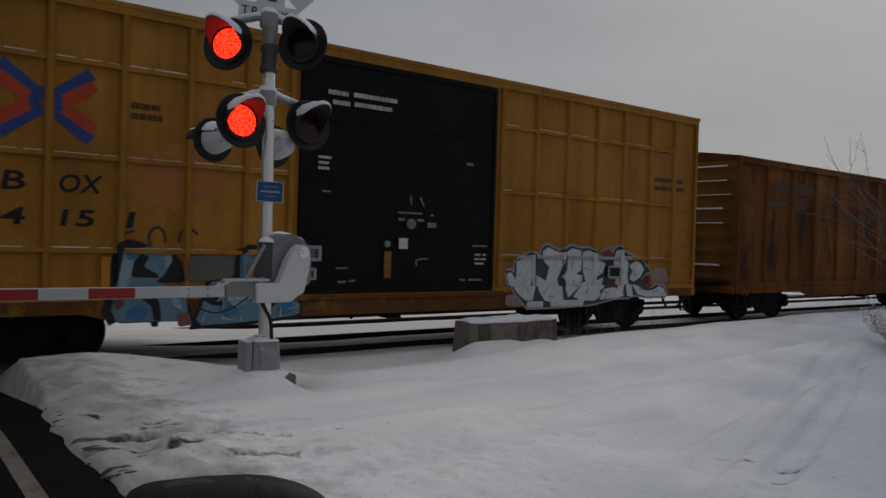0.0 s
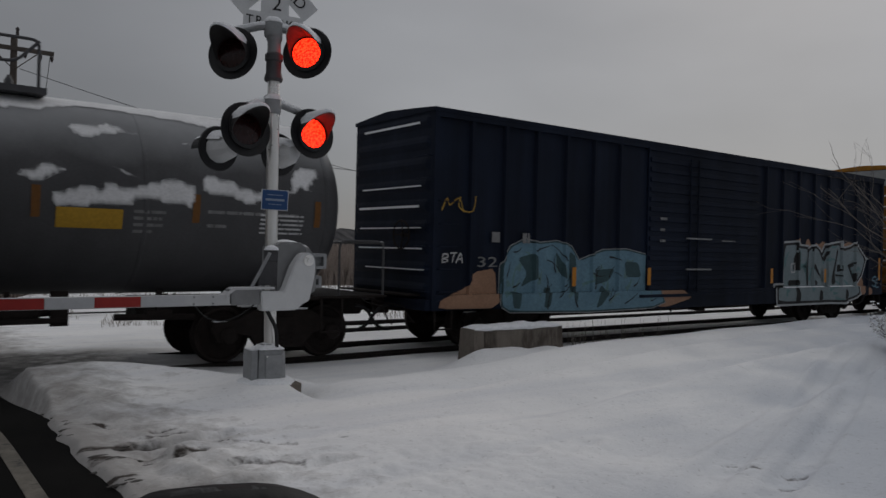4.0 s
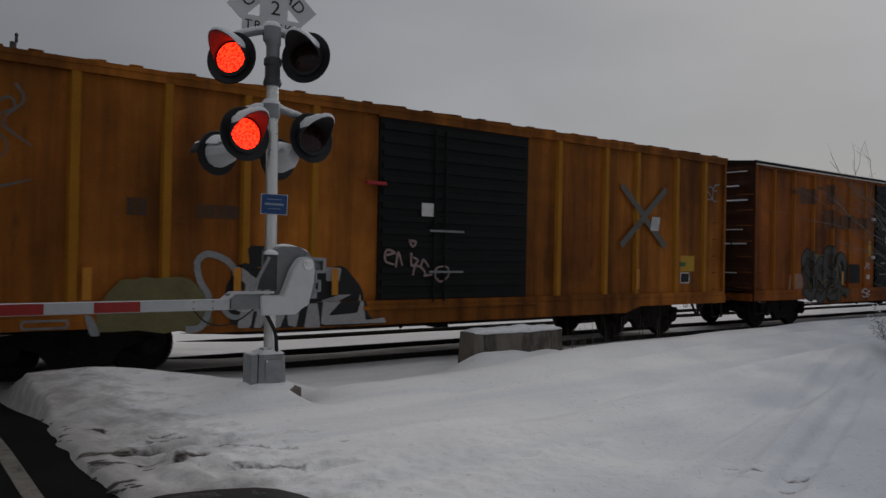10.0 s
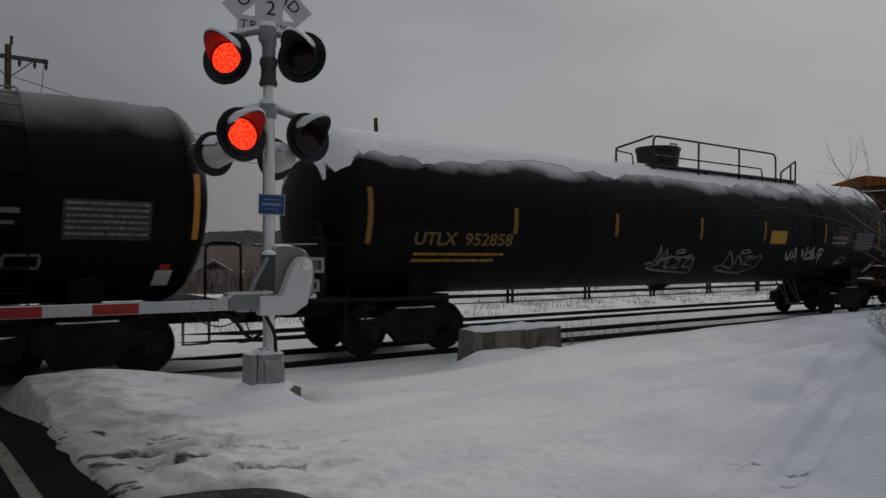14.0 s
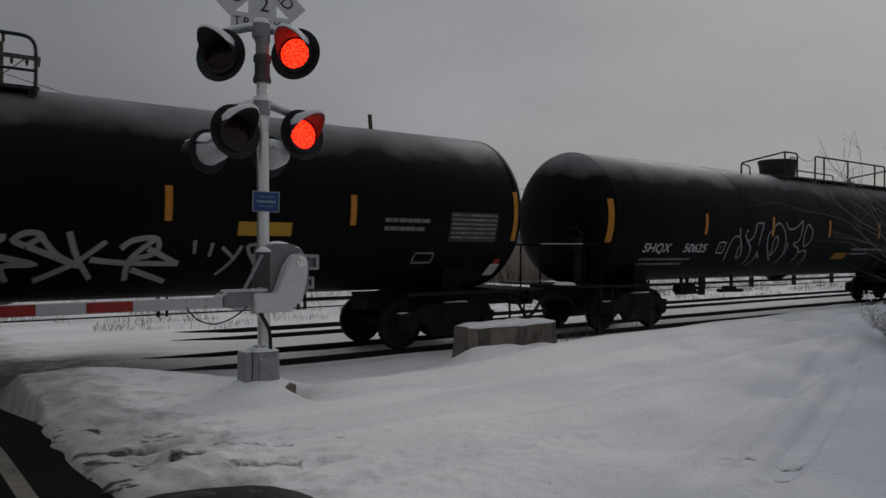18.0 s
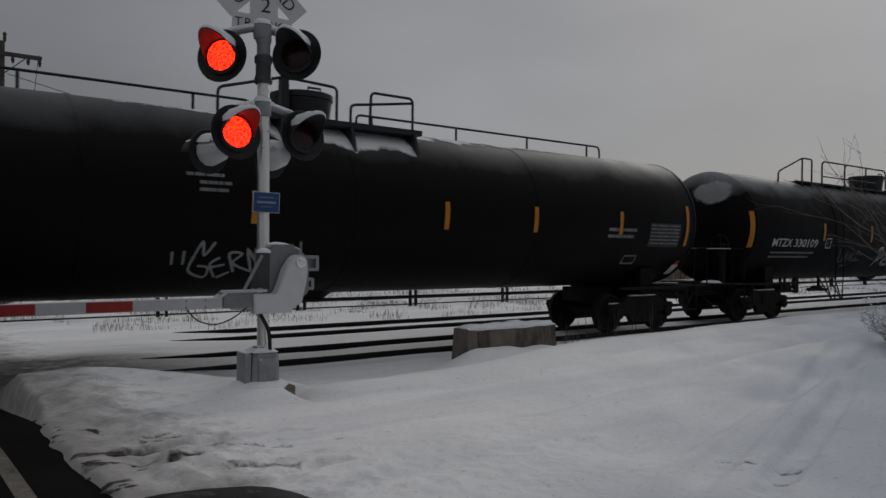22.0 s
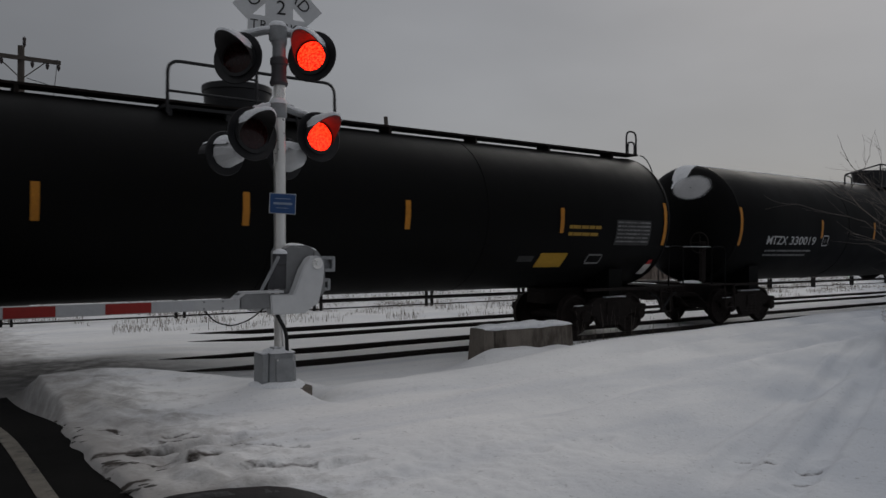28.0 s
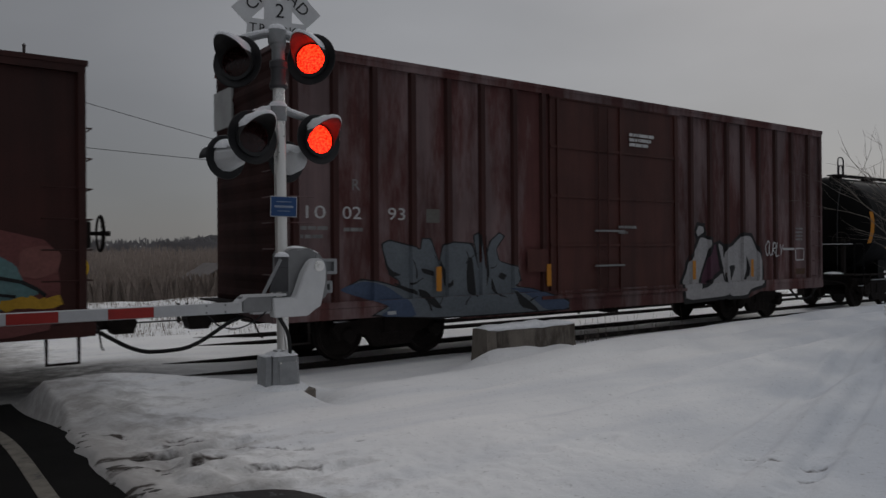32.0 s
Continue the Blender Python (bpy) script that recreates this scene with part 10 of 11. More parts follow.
def dress_ochre_boxcar():
    w = flat_wall(-H5 - 0.006)
    logo_cross(C5, 5.5, 2.86, 0.80, 0.68, 0.15, P_GREYX, None, flat_wall(-H5 - 0.076))
    plate(C5, "white_label", 5.72, 6.02, 2.55, 2.87, MARK_WHITE, flat_wall(-H5 - 0.08), 1, slant=0.2)
    stripe_set(C5, (-6.42, -4.27, -2.57, 5.28), flat_wall(-H5 - 0.10), 1.2, 1.65)
    blob(C5, "sprayed_patch", [(-6.3, 0.75), (-6.2, 1.25), (-5.8, 1.5), (-5.0, 1.45), (-4.7, 1.0), (-4.8, 0.72)], P_OLIVE, flat_wall(-H5 - 0.074), "olive sprayed patch", 0.03, 3)
    g = Mural(C5, "chalky grey graffiti letters with black strokes")
    g.fill(P_BLACK, [(-4.35, 0.7), (-4.45, 1.3), (-4.2, 1.75), (-3.8, 1.62), (-3.2, 1.72), (-2.85, 1.62), (-2.35, 1.7), (-1.98, 1.3), (-1.9, 0.82), (-1.5, 0.68)], [(-4.11, 2.0), (-3.29, 1.98), (-3.28, 1.67), (-4.06, 1.66)])
    g.fill(P_CHALK, [(-4.26, 0.72), (-4.12, 1.4), (-4.32, 1.53), (-4.24, 1.68), (-3.97, 1.51), (-3.69, 1.36), (-3.78, 1.24), (-3.96, 1.17), (-4.04, 0.72)],
           [(-3.99, 0.71), (-3.87, 1.17), (-3.64, 1.12), (-3.86, 0.71)], [(-3.88, 1.61), (-3.52, 1.61), (-3.51, 1.39), (-3.78, 1.32)],
           [(-3.72, 0.7), (-3.55, 1.12), (-3.36, 1.12), (-3.17, 1.12), (-3.26, 0.69), (-3.4, 0.73), (-3.43, 0.96), (-3.54, 0.7)], soft=0.08)
    g.fill(P_CHALK, [(-3.37, 1.28), (-3.33, 1.51), (-3.19, 1.67), (-3.04, 1.63), (-3.11, 1.47), (-3.08, 1.15)], [(-3.12, 0.68), (-3.05, 1.07), (-2.88, 1.07), (-2.82, 0.67)],
           [(-3.03, 1.15), (-3.04, 1.57), (-2.87, 1.57), (-2.86, 1.15)], [(-2.7, 1.67), (-2.4, 1.65), (-2.44, 1.43), (-2.69, 1.43)], [(-4.39, 1.03), (-4.38, 1.25), (-4.23, 1.25), (-4.24, 1.02)], soft=0.08)
    g.fill(P_CHALK, [(-2.82, 0.71), (-2.78, 1.11), (-2.43, 1.2), (-2.2, 1.2), (-2.43, 1.1), (-2.68, 0.86), (-2.12, 0.89), (-2.02, 1.22), (-1.96, 0.76), (-1.58, 0.79), (-1.53, 0.7)], soft=0.06)
    g.edge(P_SILVER, 0.10, curve_through([(-5.05, 0.74), (-4.85, 0.75), (-4.73, 0.93), (-4.69, 1.22), (-4.82, 1.44), (-4.87, 1.73), (-4.71, 1.86), (-4.41, 1.76), (-4.23, 1.55)], 3), False)
    g.edge(P_SILVER, 0.08, curve_through([(-4.57, 1.14), (-4.39, 0.92), (-4.22, 0.89)], 3), False)
    g.fill(P_SILVER, [(-6.45, 1.01), (-6.37, 0.7), (-6.23, 0.7), (-6.34, 0.97)])
    hand_tag(C5, [
        [[(-1.56, 1.88), (-1.39, 1.93), (-1.56, 1.97), (-1.58, 1.78), (-1.39, 1.72)]], [[(-1.36, 1.67), (-1.31, 1.93), (-1.22, 1.7)]], [[(-1.09, 2.15), (-0.94, 2.13), (-1.0, 2.04), (-1.09, 2.15)], [(-1.03, 1.93), (-1.02, 1.7), (-0.88, 1.79), (-0.99, 1.85)]],
        [[(-0.82, 1.68), (-0.76, 1.81), (-0.64, 1.68)]], [[(-0.99, 1.53), (-0.93, 1.7), (-0.76, 1.63), (-0.7, 1.52)], [(-0.75, 1.52), (-0.46, 1.55)]],
        [[(-0.43, 1.68), (-0.52, 1.55), (-0.37, 1.41), (-0.19, 1.52), (-0.22, 1.68), (-0.43, 1.68)]]], 0.045, P_BLUSH, flat_wall(-H5 - 0.10), "faint pink tag on the door")
    hand_tag(C5, [
        [[(-8.22, 4.07), (-8.07, 3.76), (-8.15, 3.54), (-8.08, 3.46)], [(-8.05, 4.23), (-7.83, 4.08), (-8.0, 3.79), (-7.78, 3.9)]],
        [[(-7.92, 4.2), (-7.58, 4.02), (-7.83, 3.85), (-7.65, 3.74), (-7.91, 3.48)], [(-7.65, 3.69), (-7.42, 3.86), (-7.33, 3.73), (-7.55, 3.56), (-7.17, 3.27)]],
        [[(-7.33, 4.05), (-7.23, 3.83), (-7.46, 3.53), (-7.13, 3.25)], [(-7.99, 3.34), (-7.81, 3.17), (-7.98, 2.88), (-7.76, 2.72)]],
        [[(-7.81, 3.13), (-7.59, 3.42), (-7.41, 3.21), (-7.58, 2.96)], [(-7.94, 2.71), (-7.63, 2.86), (-7.71, 2.58)], [(-7.49, 2.69), (-7.12, 2.81)]],
        [[(-7.97, 2.3), (-7.84, 2.39), (-7.79, 2.17), (-7.66, 2.26), (-7.52, 2.18)]]], 0.04, P_GREYX, flat_wall(-H5 - 0.078), "pale scrawl on the ochre paint", 0.4)
    plate(C5, "door_plate", -0.82, -0.52, 2.60, 2.84, HAZARD, flat_wall(-H5 - 0.10), 1, "white placard")
    part("door_lever", cube(-2.0, -1.6, -H5 - 0.14, -H5 - 0.06, 3.1, 3.16, 0.01), SIGNAL_RED, C5, "red door lever")
    frame_mark(C5, 7.0, 7.35, 1.32, 1.56, 0.03, MARK_WHITE, w)
    plate(C5, "dark_plate", 7.02, 7.33, 1.34, 1.54, P_BLACK, flat_wall(-H5 - 0.004), 1)
    plate(C5, "green_label", 6.95, 7.2, 1.72, 1.82, paint("green_label", (0.05, 0.13, 0.04)), w, 1)
    plate(C5, "pale_panel", 7.0, 7.55, 1.60, 1.98, P_PLACARD, flat_wall(-H5 - 0.003), 1)
    tag_writing(C5, "SE", 7.95, 3.4, 0.5, 0.4, 0.04, MARK_GREY, w, 7)
    frame_mark(C5, -7.2, -6.65, 0.83, 0.93, 0.03, MARK_GREY, flat_wall(-HALF - 0.002))
    small_print(C5, -5.9, 2.4, [0.3], P_GHOST, w, 0.25, 0.1, 3)
    small_print(C5, -4.9, 2.4, [0.7], P_GHOST, w, 0.2, 0.1, 4)
    k = -L5 + 0.4
    while k < L5:
        part("roof_seam_cap", cube(k - 0.09, k + 0.09, -HALF - 0.01, -HALF + 0.12, 4.505, 4.53, 0.008), OCHRE, C5)
        k += 1.28


def tank_marks(root, wall, r, zc, mark, number, x, z, h, w1, w2, m, gap=0.17, box_x=None, small=True):
    stencil(root, mark, x, z, h, m, wall, width=w1, bold=0.005)
    stencil(root, number, x + w1 + gap, z, h, m, wall, width=w2, bold=0.005)
    if small:
        small_print(root, x + 0.05, z - 0.2, [w1 + w2, w1 + w2 - 0.2], MARK_GREY if m is MARK_WHITE else MARK_YELLOW, wall, 0.05, 0.07, 3)
    if box_x:
        frame_mark(root, box_x - 0.15, box_x + 0.15, z - 0.02, z + 0.26, 0.03, MARK_WHITE, wall)
        stencil(root, "E", box_x - 0.05, z + 0.05, 0.12, MARK_GREY, wall)


def end_marks(root, wall, L, x0, seed, yellow=False):
    """Test table, square label and hazard placard near the leading end."""
    m = MARK_YELLOW if yellow else MARK_GREY
    plate(root, "test_table", x0 - 0.04, x0 + 1.14, 2.06, 2.62, P_TABLE, lambda x, z: wall(x, z) + 0.003, 5, "grey printed test table")
    for k in range(6):
        small_print(root, x0, 2.55 - 0.085 * k, [1.1], MARK_GREY, wall, 0.035, 0.05, seed + k)
    frame_mark(root, x0 - 0.72, x0 - 0.28, 1.66, 1.84, 0.035, MARK_GREY, wall)
    small_print(root, x0 - 1.52, 2.40, [0.98, 0.9], m, wall, 0.07, 0.08, seed + 9)
    plate(root, "hazard_placard", L - 1.05, L - 0.80, 1.38, 1.62, HAZARD, head_wall(L - 0.05, 0.62, 1.58, 2.67, 0.02), 3, "white and red hazard placard")
    plate(root, "hazard_placard_tip", L - 1.0, L - 0.85, 1.62, 1.72, SIGNAL_RED, head_wall(L - 0.05, 0.62, 1.58, 2.67, 0.022), 2)


def dress_black_tanks():
    # snow-crowned tank
    tank_marks(C6, W6, 1.58, 2.66, "UTLX", "952858", -9.0, 2.06, 0.24, 0.98, 1.22, MARK_DIM, 0.2)
    plate(C6, "placard", 2.93, 3.75, 2.22, 2.58, P_PLACARD, tank_wall(1.58, 2.66, 0.014), 5, "yellow placard")
    small_print(C6, 6.75, 2.70, [0.95, 0.9, 0.95, 0.85], paint("brown_stencil", (0.06, 0.032, 0.02)), W6, 0.08, 0.045, 3)
    end_marks(C6, W6, L6, 7.95, 31)
    hand_tag(C6, [
        [[(-2.11, 1.68), (-1.81, 1.74), (-1.78, 2.1), (-1.63, 1.71), (-1.87, 1.62)], [(-1.98, 1.59), (-1.55, 1.52), (-0.1, 1.43)]],
        [[(-1.58, 1.62), (-1.51, 2.02), (-1.3, 1.58)], [(-1.58, 1.74), (-1.33, 1.81)], [(-1.73, 1.74), (-1.27, 1.84), (-0.37, 1.82)]],
        [[(-1.28, 1.9), (-1.24, 1.58), (-1.03, 1.62)], [(-1.08, 1.93), (-0.77, 1.97), (-0.87, 2.03), (-1.09, 2.0), (-1.08, 1.93)]],
        [[(-1.02, 1.81), (-0.78, 1.75), (-0.96, 1.58), (-0.67, 1.58)]],
        [[(-0.71, 1.84), (-0.42, 1.88), (-0.58, 1.62), (-0.23, 1.58)], [(-0.32, 1.85), (-0.07, 1.44)]]], 0.055, P_FAINT, W6, "faint spiky white graffiti tag")
    hand_tag(C6, [
        [[(0.81, 1.56), (1.15, 1.67), (1.17, 1.99), (1.68, 1.56), (1.19, 1.62)], [(1.0, 1.51), (2.15, 1.41), (2.87, 1.62)]],
        [[(1.7, 1.62), (1.66, 1.89), (2.08, 1.62)], [(1.69, 1.97), (1.95, 2.05), (2.14, 1.97), (1.7, 1.94)]],
        [[(1.99, 1.84), (2.36, 1.86), (2.11, 1.67), (2.55, 1.62)]],
        [[(2.41, 1.79), (2.73, 1.9), (2.79, 1.62)]]], 0.055, P_FAINT, W6, "faint spiky white graffiti tag")
    hand_tag(C6, [
        [[(3.96, 1.98), (4.2, 1.78), (4.22, 2.02), (4.27, 1.74)]], [[(4.4, 1.78), (4.41, 2.11), (4.68, 1.74)], [(4.39, 1.86), (4.59, 1.88)]],
        [[(4.79, 2.07), (5.01, 1.83)], [(5.03, 2.16), (5.19, 1.79)], [(4.86, 1.91), (5.2, 2.0)]], [[(5.44, 2.08), (5.25, 2.0), (5.51, 1.92), (5.3, 1.79)]],
        [[(5.41, 2.17), (5.59, 1.88), (5.87, 1.88)]], [[(5.7, 1.88), (5.77, 2.09), (5.98, 1.88)], [(5.72, 1.94), (5.94, 1.97)]],
        [[(6.05, 1.62), (5.83, 2.09), (6.07, 2.01), (5.93, 1.88)], [(5.14, 1.79), (5.84, 1.84)]]], 0.062, P_CHALK, tank_wall(1.58, 2.66, 0.009), "bold white sprayed tag")
    plate(C6, "small_plate", 7.1, 7.35, 1.62, 1.76, MARK_GREY, W6, 2, slant=0.3)
    for ob in C6.children:
        if ob.name.startswith("reflector_stripe"):
            ob.data.materials[0] = REFLECT_DULL
    # outlined letters
    tank_marks(C7, W7, 1.58, 2.68, "SHQX", "50625", -8.45, 1.86, 0.22, 1.05, 0.95, MARK_WHITE, 0.55, -5.25)
    hand_tag(C7, [
        [[(-4.83, 1.65), (-4.93, 2.02), (-4.78, 2.28), (-4.57, 2.25)], [(-4.61, 2.51), (-4.53, 2.25), (-4.3, 1.97), (-4.19, 1.73), (-4.34, 1.73), (-4.46, 1.97), (-4.38, 2.03)]],
        [[(-3.81, 2.65), (-3.88, 2.32), (-4.07, 2.17), (-4.29, 2.29), (-4.27, 2.44), (-4.17, 2.4)], [(-4.15, 2.17), (-3.86, 1.97), (-3.73, 1.67), (-3.77, 1.52)]],
        [[(-3.46, 2.63), (-3.54, 2.33), (-3.51, 2.06)], [(-3.41, 1.85), (-3.4, 1.63), (-3.47, 1.48)], [(-3.47, 1.88), (-3.2, 1.69)], [(-3.77, 2.65), (-3.42, 2.66)]],
        [[(-2.97, 2.46), (-3.15, 2.36), (-3.06, 2.03), (-2.69, 1.72), (-2.49, 1.62)], [(-2.93, 2.55), (-2.65, 2.68), (-2.34, 2.47), (-2.12, 2.1), (-2.0, 1.72), (-2.08, 1.55)],
         [(-2.72, 1.91), (-2.69, 1.79), (-2.58, 1.82), (-2.55, 2.1), (-2.69, 2.31), (-2.82, 2.16), (-2.72, 1.91)]],
        [[(-2.27, 2.72), (-2.13, 2.54), (-1.78, 2.55), (-1.33, 2.79)], [(-1.33, 2.76), (-1.37, 2.5), (-1.44, 2.2), (-1.68, 2.1), (-1.28, 1.94), (-1.18, 1.71), (-1.24, 1.58)], [(-2.0, 2.13), (-1.91, 1.78)]],
        [[(-1.1, 2.63), (-1.21, 2.37), (-1.05, 2.04), (-0.77, 2.18), (-0.76, 2.51), (-1.01, 2.67), (-1.1, 2.63)], [(-1.22, 1.85), (-0.84, 1.91), (-0.62, 1.67), (-0.64, 1.47)]]],
        0.055, P_SILVER, tank_wall(1.58, 2.68, 0.014), "pale outline graffiti letters")
    plate(C7, "placard", 1.04, 1.90, 1.64, 1.84, paint("orange_placard", (0.30, 0.13, 0.01)), tank_wall(1.58, 2.68, 0.012), 3, "orange placard", 0.3)
    small_print(C7, 2.1, 1.92, [2.2], MARK_GREY, W7, 0.06, 0.05, 4)
    small_print(C7, 2.1, 1.78, [1.2], MARK_GREY, W7, 0.06, 0.05, 5)
    end_marks(C7, W7, L7, 7.9, 41)
    # sprayed tags
    tank_marks(C8, W8, 1.58, 2.68, "MTZX", "330109", -9.15, 2.13, 0.23, 1.06, 1.36, MARK_WHITE, 0.12, -5.95)
    hand_tag(C8, [
        [[(-5.11, 2.08), (-4.97, 1.94), (-4.81, 1.66), (-4.59, 1.72)]], [[(-4.73, 1.98), (-4.55, 1.71), (-4.52, 1.99), (-4.41, 1.75), (-4.36, 1.97)]],
        [[(-4.25, 1.97), (-4.25, 1.77), (-4.23, 1.54)], [(-4.43, 1.55), (-4.04, 1.55)]], [[(-4.18, 1.74), (-4.2, 1.97), (-4.03, 1.73), (-4.05, 2.02)]],
        [[(-3.83, 2.05), (-3.72, 1.96), (-3.89, 1.92)], [(-3.68, 1.8), (-3.88, 1.73), (-3.38, 1.73)], [(-3.59, 1.92), (-3.43, 1.93)]]], 0.085, P_DIM, tank_wall(1.58, 2.68, 0.012), "faint white graffiti tag")
    hand_tag(C8, [
        [[(-2.36, 2.02), (-2.3, 2.12), (-2.12, 2.14), (-1.98, 2.01), (-1.99, 1.79), (-2.21, 1.69)], [(-2.19, 2.12), (-2.17, 1.79), (-2.17, 1.52)]],
        [[(-1.88, 1.79), (-1.74, 2.06), (-1.57, 2.18), (-1.46, 2.12), (-1.55, 1.98), (-1.74, 1.93)], [(-1.7, 1.92), (-1.24, 1.92)], [(-1.7, 1.73), (-1.49, 1.6), (-1.17, 1.58), (-1.13, 1.65), (-1.41, 1.76), (-1.65, 1.78)]],
        [[(-1.02, 1.56), (-1.04, 1.93), (-1.08, 2.24), (-0.98, 2.0), (-0.51, 1.57)], [(-1.62, 1.74), (-1.23, 1.79), (-0.95, 1.79), (-0.51, 1.57)]],
        [[(-0.36, 1.85), (-0.5, 2.01), (-0.5, 2.15), (-0.66, 1.86), (-0.55, 1.63), (-0.28, 1.53), (-0.03, 1.66), (0.15, 1.62)]],
        [[(-0.32, 2.1), (-0.17, 1.9), (0.15, 1.62)], [(0.07, 1.72), (0.56, 1.73)]]], 0.095, P_CHALK, tank_wall(1.58, 2.68, 0.012), "large white sprayed tag", 0.9)
    hand_tag(C8, [
        [[(0.21, 2.08), (0.44, 1.83), (0.62, 1.6)], [(0.39, 2.01), (0.96, 2.06), (0.68, 1.87), (0.48, 1.64)], [(0.47, 1.92), (0.95, 1.79), (1.35, 1.69), (0.98, 1.66), (1.06, 1.44)]],
        [[(1.24, 1.94), (1.09, 2.02), (1.25, 2.12), (1.43, 2.08), (1.24, 1.94)], [(1.4, 2.1), (1.62, 1.83), (1.92, 1.67)]],
        [[(1.39, 1.45), (1.67, 1.59), (1.89, 1.71), (2.25, 2.01)], [(1.27, 1.93), (1.94, 1.65)], [(1.76, 2.14), (1.89, 1.79), (2.12, 1.46)]],
        [[(2.61, 1.43), (2.61, 1.75), (2.94, 2.06)], [(2.46, 1.91), (2.62, 2.03), (2.94, 2.06), (2.96, 1.85), (2.61, 1.75)], [(2.07, 1.75), (2.54, 1.7), (3.33, 1.68)], [(2.84, 1.91), (3.33, 1.68)], [(2.66, 1.6), (3.21, 1.4)]]],
        0.085, P_CHALK, tank_wall(1.58, 2.68, 0.013), "large white sprayed tag", 0.85)
    hand_tag(C8, [
        [[(3.52, 2.04), (3.54, 1.83)], [(3.8, 2.0), (3.78, 1.79)]], [[(3.96, 1.94), (4.21, 1.74)], [(4.28, 1.96), (4.15, 1.7), (3.97, 1.5)]],
        [[(4.63, 1.59), (4.38, 1.94), (4.68, 1.96), (4.51, 1.79), (4.87, 1.7), (4.56, 1.59)]], [[(4.96, 1.61), (5.04, 1.96), (5.27, 1.63)], [(4.84, 1.7), (5.18, 1.72)]],
        [[(5.23, 1.7), (5.49, 1.79), (5.48, 1.65), (5.28, 1.65)]]], 0.06, P_SILVER, tank_wall(1.58, 2.68, 0.012), "small white sprayed tag")
    plate(C8, "placard", 4.17, 5.08, 2.12, 2.34, P_PLACARD, tank_wall(1.58, 2.68, 0.012), 4, "yellow placard")
    end_marks(C8, W8, L8, 8.4, 51)
    # railed tank
    tank_marks(C9, W9, 1.58, 2.68, "GATX", "58791", -8.92, 2.10, 0.22, 0.92, 1.02, MARK_WHITE, 0.2, -6.08)
    hand_tag(C9, [
        [[(-3.09, 1.87), (-3.06, 1.67)], [(-2.91, 1.88), (-2.89, 1.67)]],
        [[(-2.45, 2.02), (-2.59, 1.82), (-2.65, 2.02), (-2.78, 1.67), (-2.73, 1.54), (-2.49, 1.47), (-2.48, 1.62), (-2.65, 1.65)]],
        [[(-2.33, 1.78), (-2.46, 1.67), (-2.31, 1.46)], [(-2.45, 1.62), (-2.22, 1.67)], [(-2.28, 1.46), (-2.1, 1.55)]],
        [[(-2.04, 1.55), (-2.19, 1.84), (-1.98, 1.84), (-2.09, 1.69), (-1.73, 1.55)]],
        [[(-1.75, 1.57), (-1.9, 1.91), (-1.61, 1.62), (-1.72, 2.04), (-1.38, 1.82), (-0.83, 1.68), (-0.89, 1.54), (-1.31, 1.57)], [(-1.46, 1.71), (-1.21, 1.71), (-1.29, 1.61)]],
        [[(-1.17, 2.0), (-1.08, 1.89)], [(-1.01, 2.05), (-0.97, 1.89)]]], 0.045, P_SILVER, tank_wall(1.58, 2.68, 0.012), "white sprayed tag in quotes")
    small_print(C9, -2.95, 3.02, [0.6], MARK_GREY, W9, 0.05, 0.05, 3)
    small_print(C9, -2.75, 2.9, [0.5, 0.45], MARK_GREY, W9, 0.05, 0.06, 4)
    end_marks(C9, W9, L9, 8.1, 61)
    T = L9 - 0.05
    for xa, xb in ((-T - 0.42, -1.3), (0.9, 8.0)):
        pts = [(xa, 0, 4.2 if xa > 0 else 3.85), (xa, 0, 4.56), (xb, 0, 4.56), (xb + 0.02, 0, 4.24)]
        part("long_guard_rail", pipe(rounded(pts, 0.12), 0.024, 7), BLACK, C9, "long pipe rail on the crown", smooth=60)
    for x in (-T + 0.02, -8.3, -5.6, -4.96, -2.32, 3.4, 5.5, 7.54):
        part("rail_post", pipe([(x, 0, 4.2), (x, 0, 4.56)], 0.026, 6), BLACK, C9)
    part("vent_stub", pipe([(-6.6, 0, 4.2), (-6.6, 0, 4.5)], 0.04, 8), BLACK, C9, "short vent pipe")
    for pts in ([(-2.06, -0.45, 4.15), (-2.06, -0.45, 4.63), (-0.85, -0.45, 4.97), (0.21, -0.45, 4.92), (0.21, -0.45, 4.2)],
                [(0.93, -0.45, 4.2), (0.96, -0.45, 4.93), (1.93, -0.45, 4.93), (1.93, -0.45, 4.2)], [(0.51, -0.45, 4.2), (0.51, -0.45, 4.64), (1.93, -0.45, 4.84)]):
        part("guard_rail", pipe(rounded(pts, 0.1), 0.027, 7), BLACK, C9, smooth=60)
    part("hinge_post", cube(-0.93, -0.78, -0.5, -0.38, 4.4, 4.98), BLACK, C9, "black hinge post")
    part("platform_bar", cube(-1.45, 1.72, -1.08, -0.5, 4.10, 4.20), BLACK, C9, "black platform")
    for x in (-1.2, 0.15, 1.52):
        bm = bmesh.new()
        extrude(bm, [(-0.5, 4.12), (-1.12, 4.12), (-1.27, 3.62)], x - 0.03, x + 0.03)
        for v in bm.verts:
            v.co = Vector((v.co.y, v.co.x, v.co.z))
        bmesh.ops.recalc_face_normals(bm, faces=bm.faces)
        part("gusset", bm, BLACK, C9, "platform gusset")
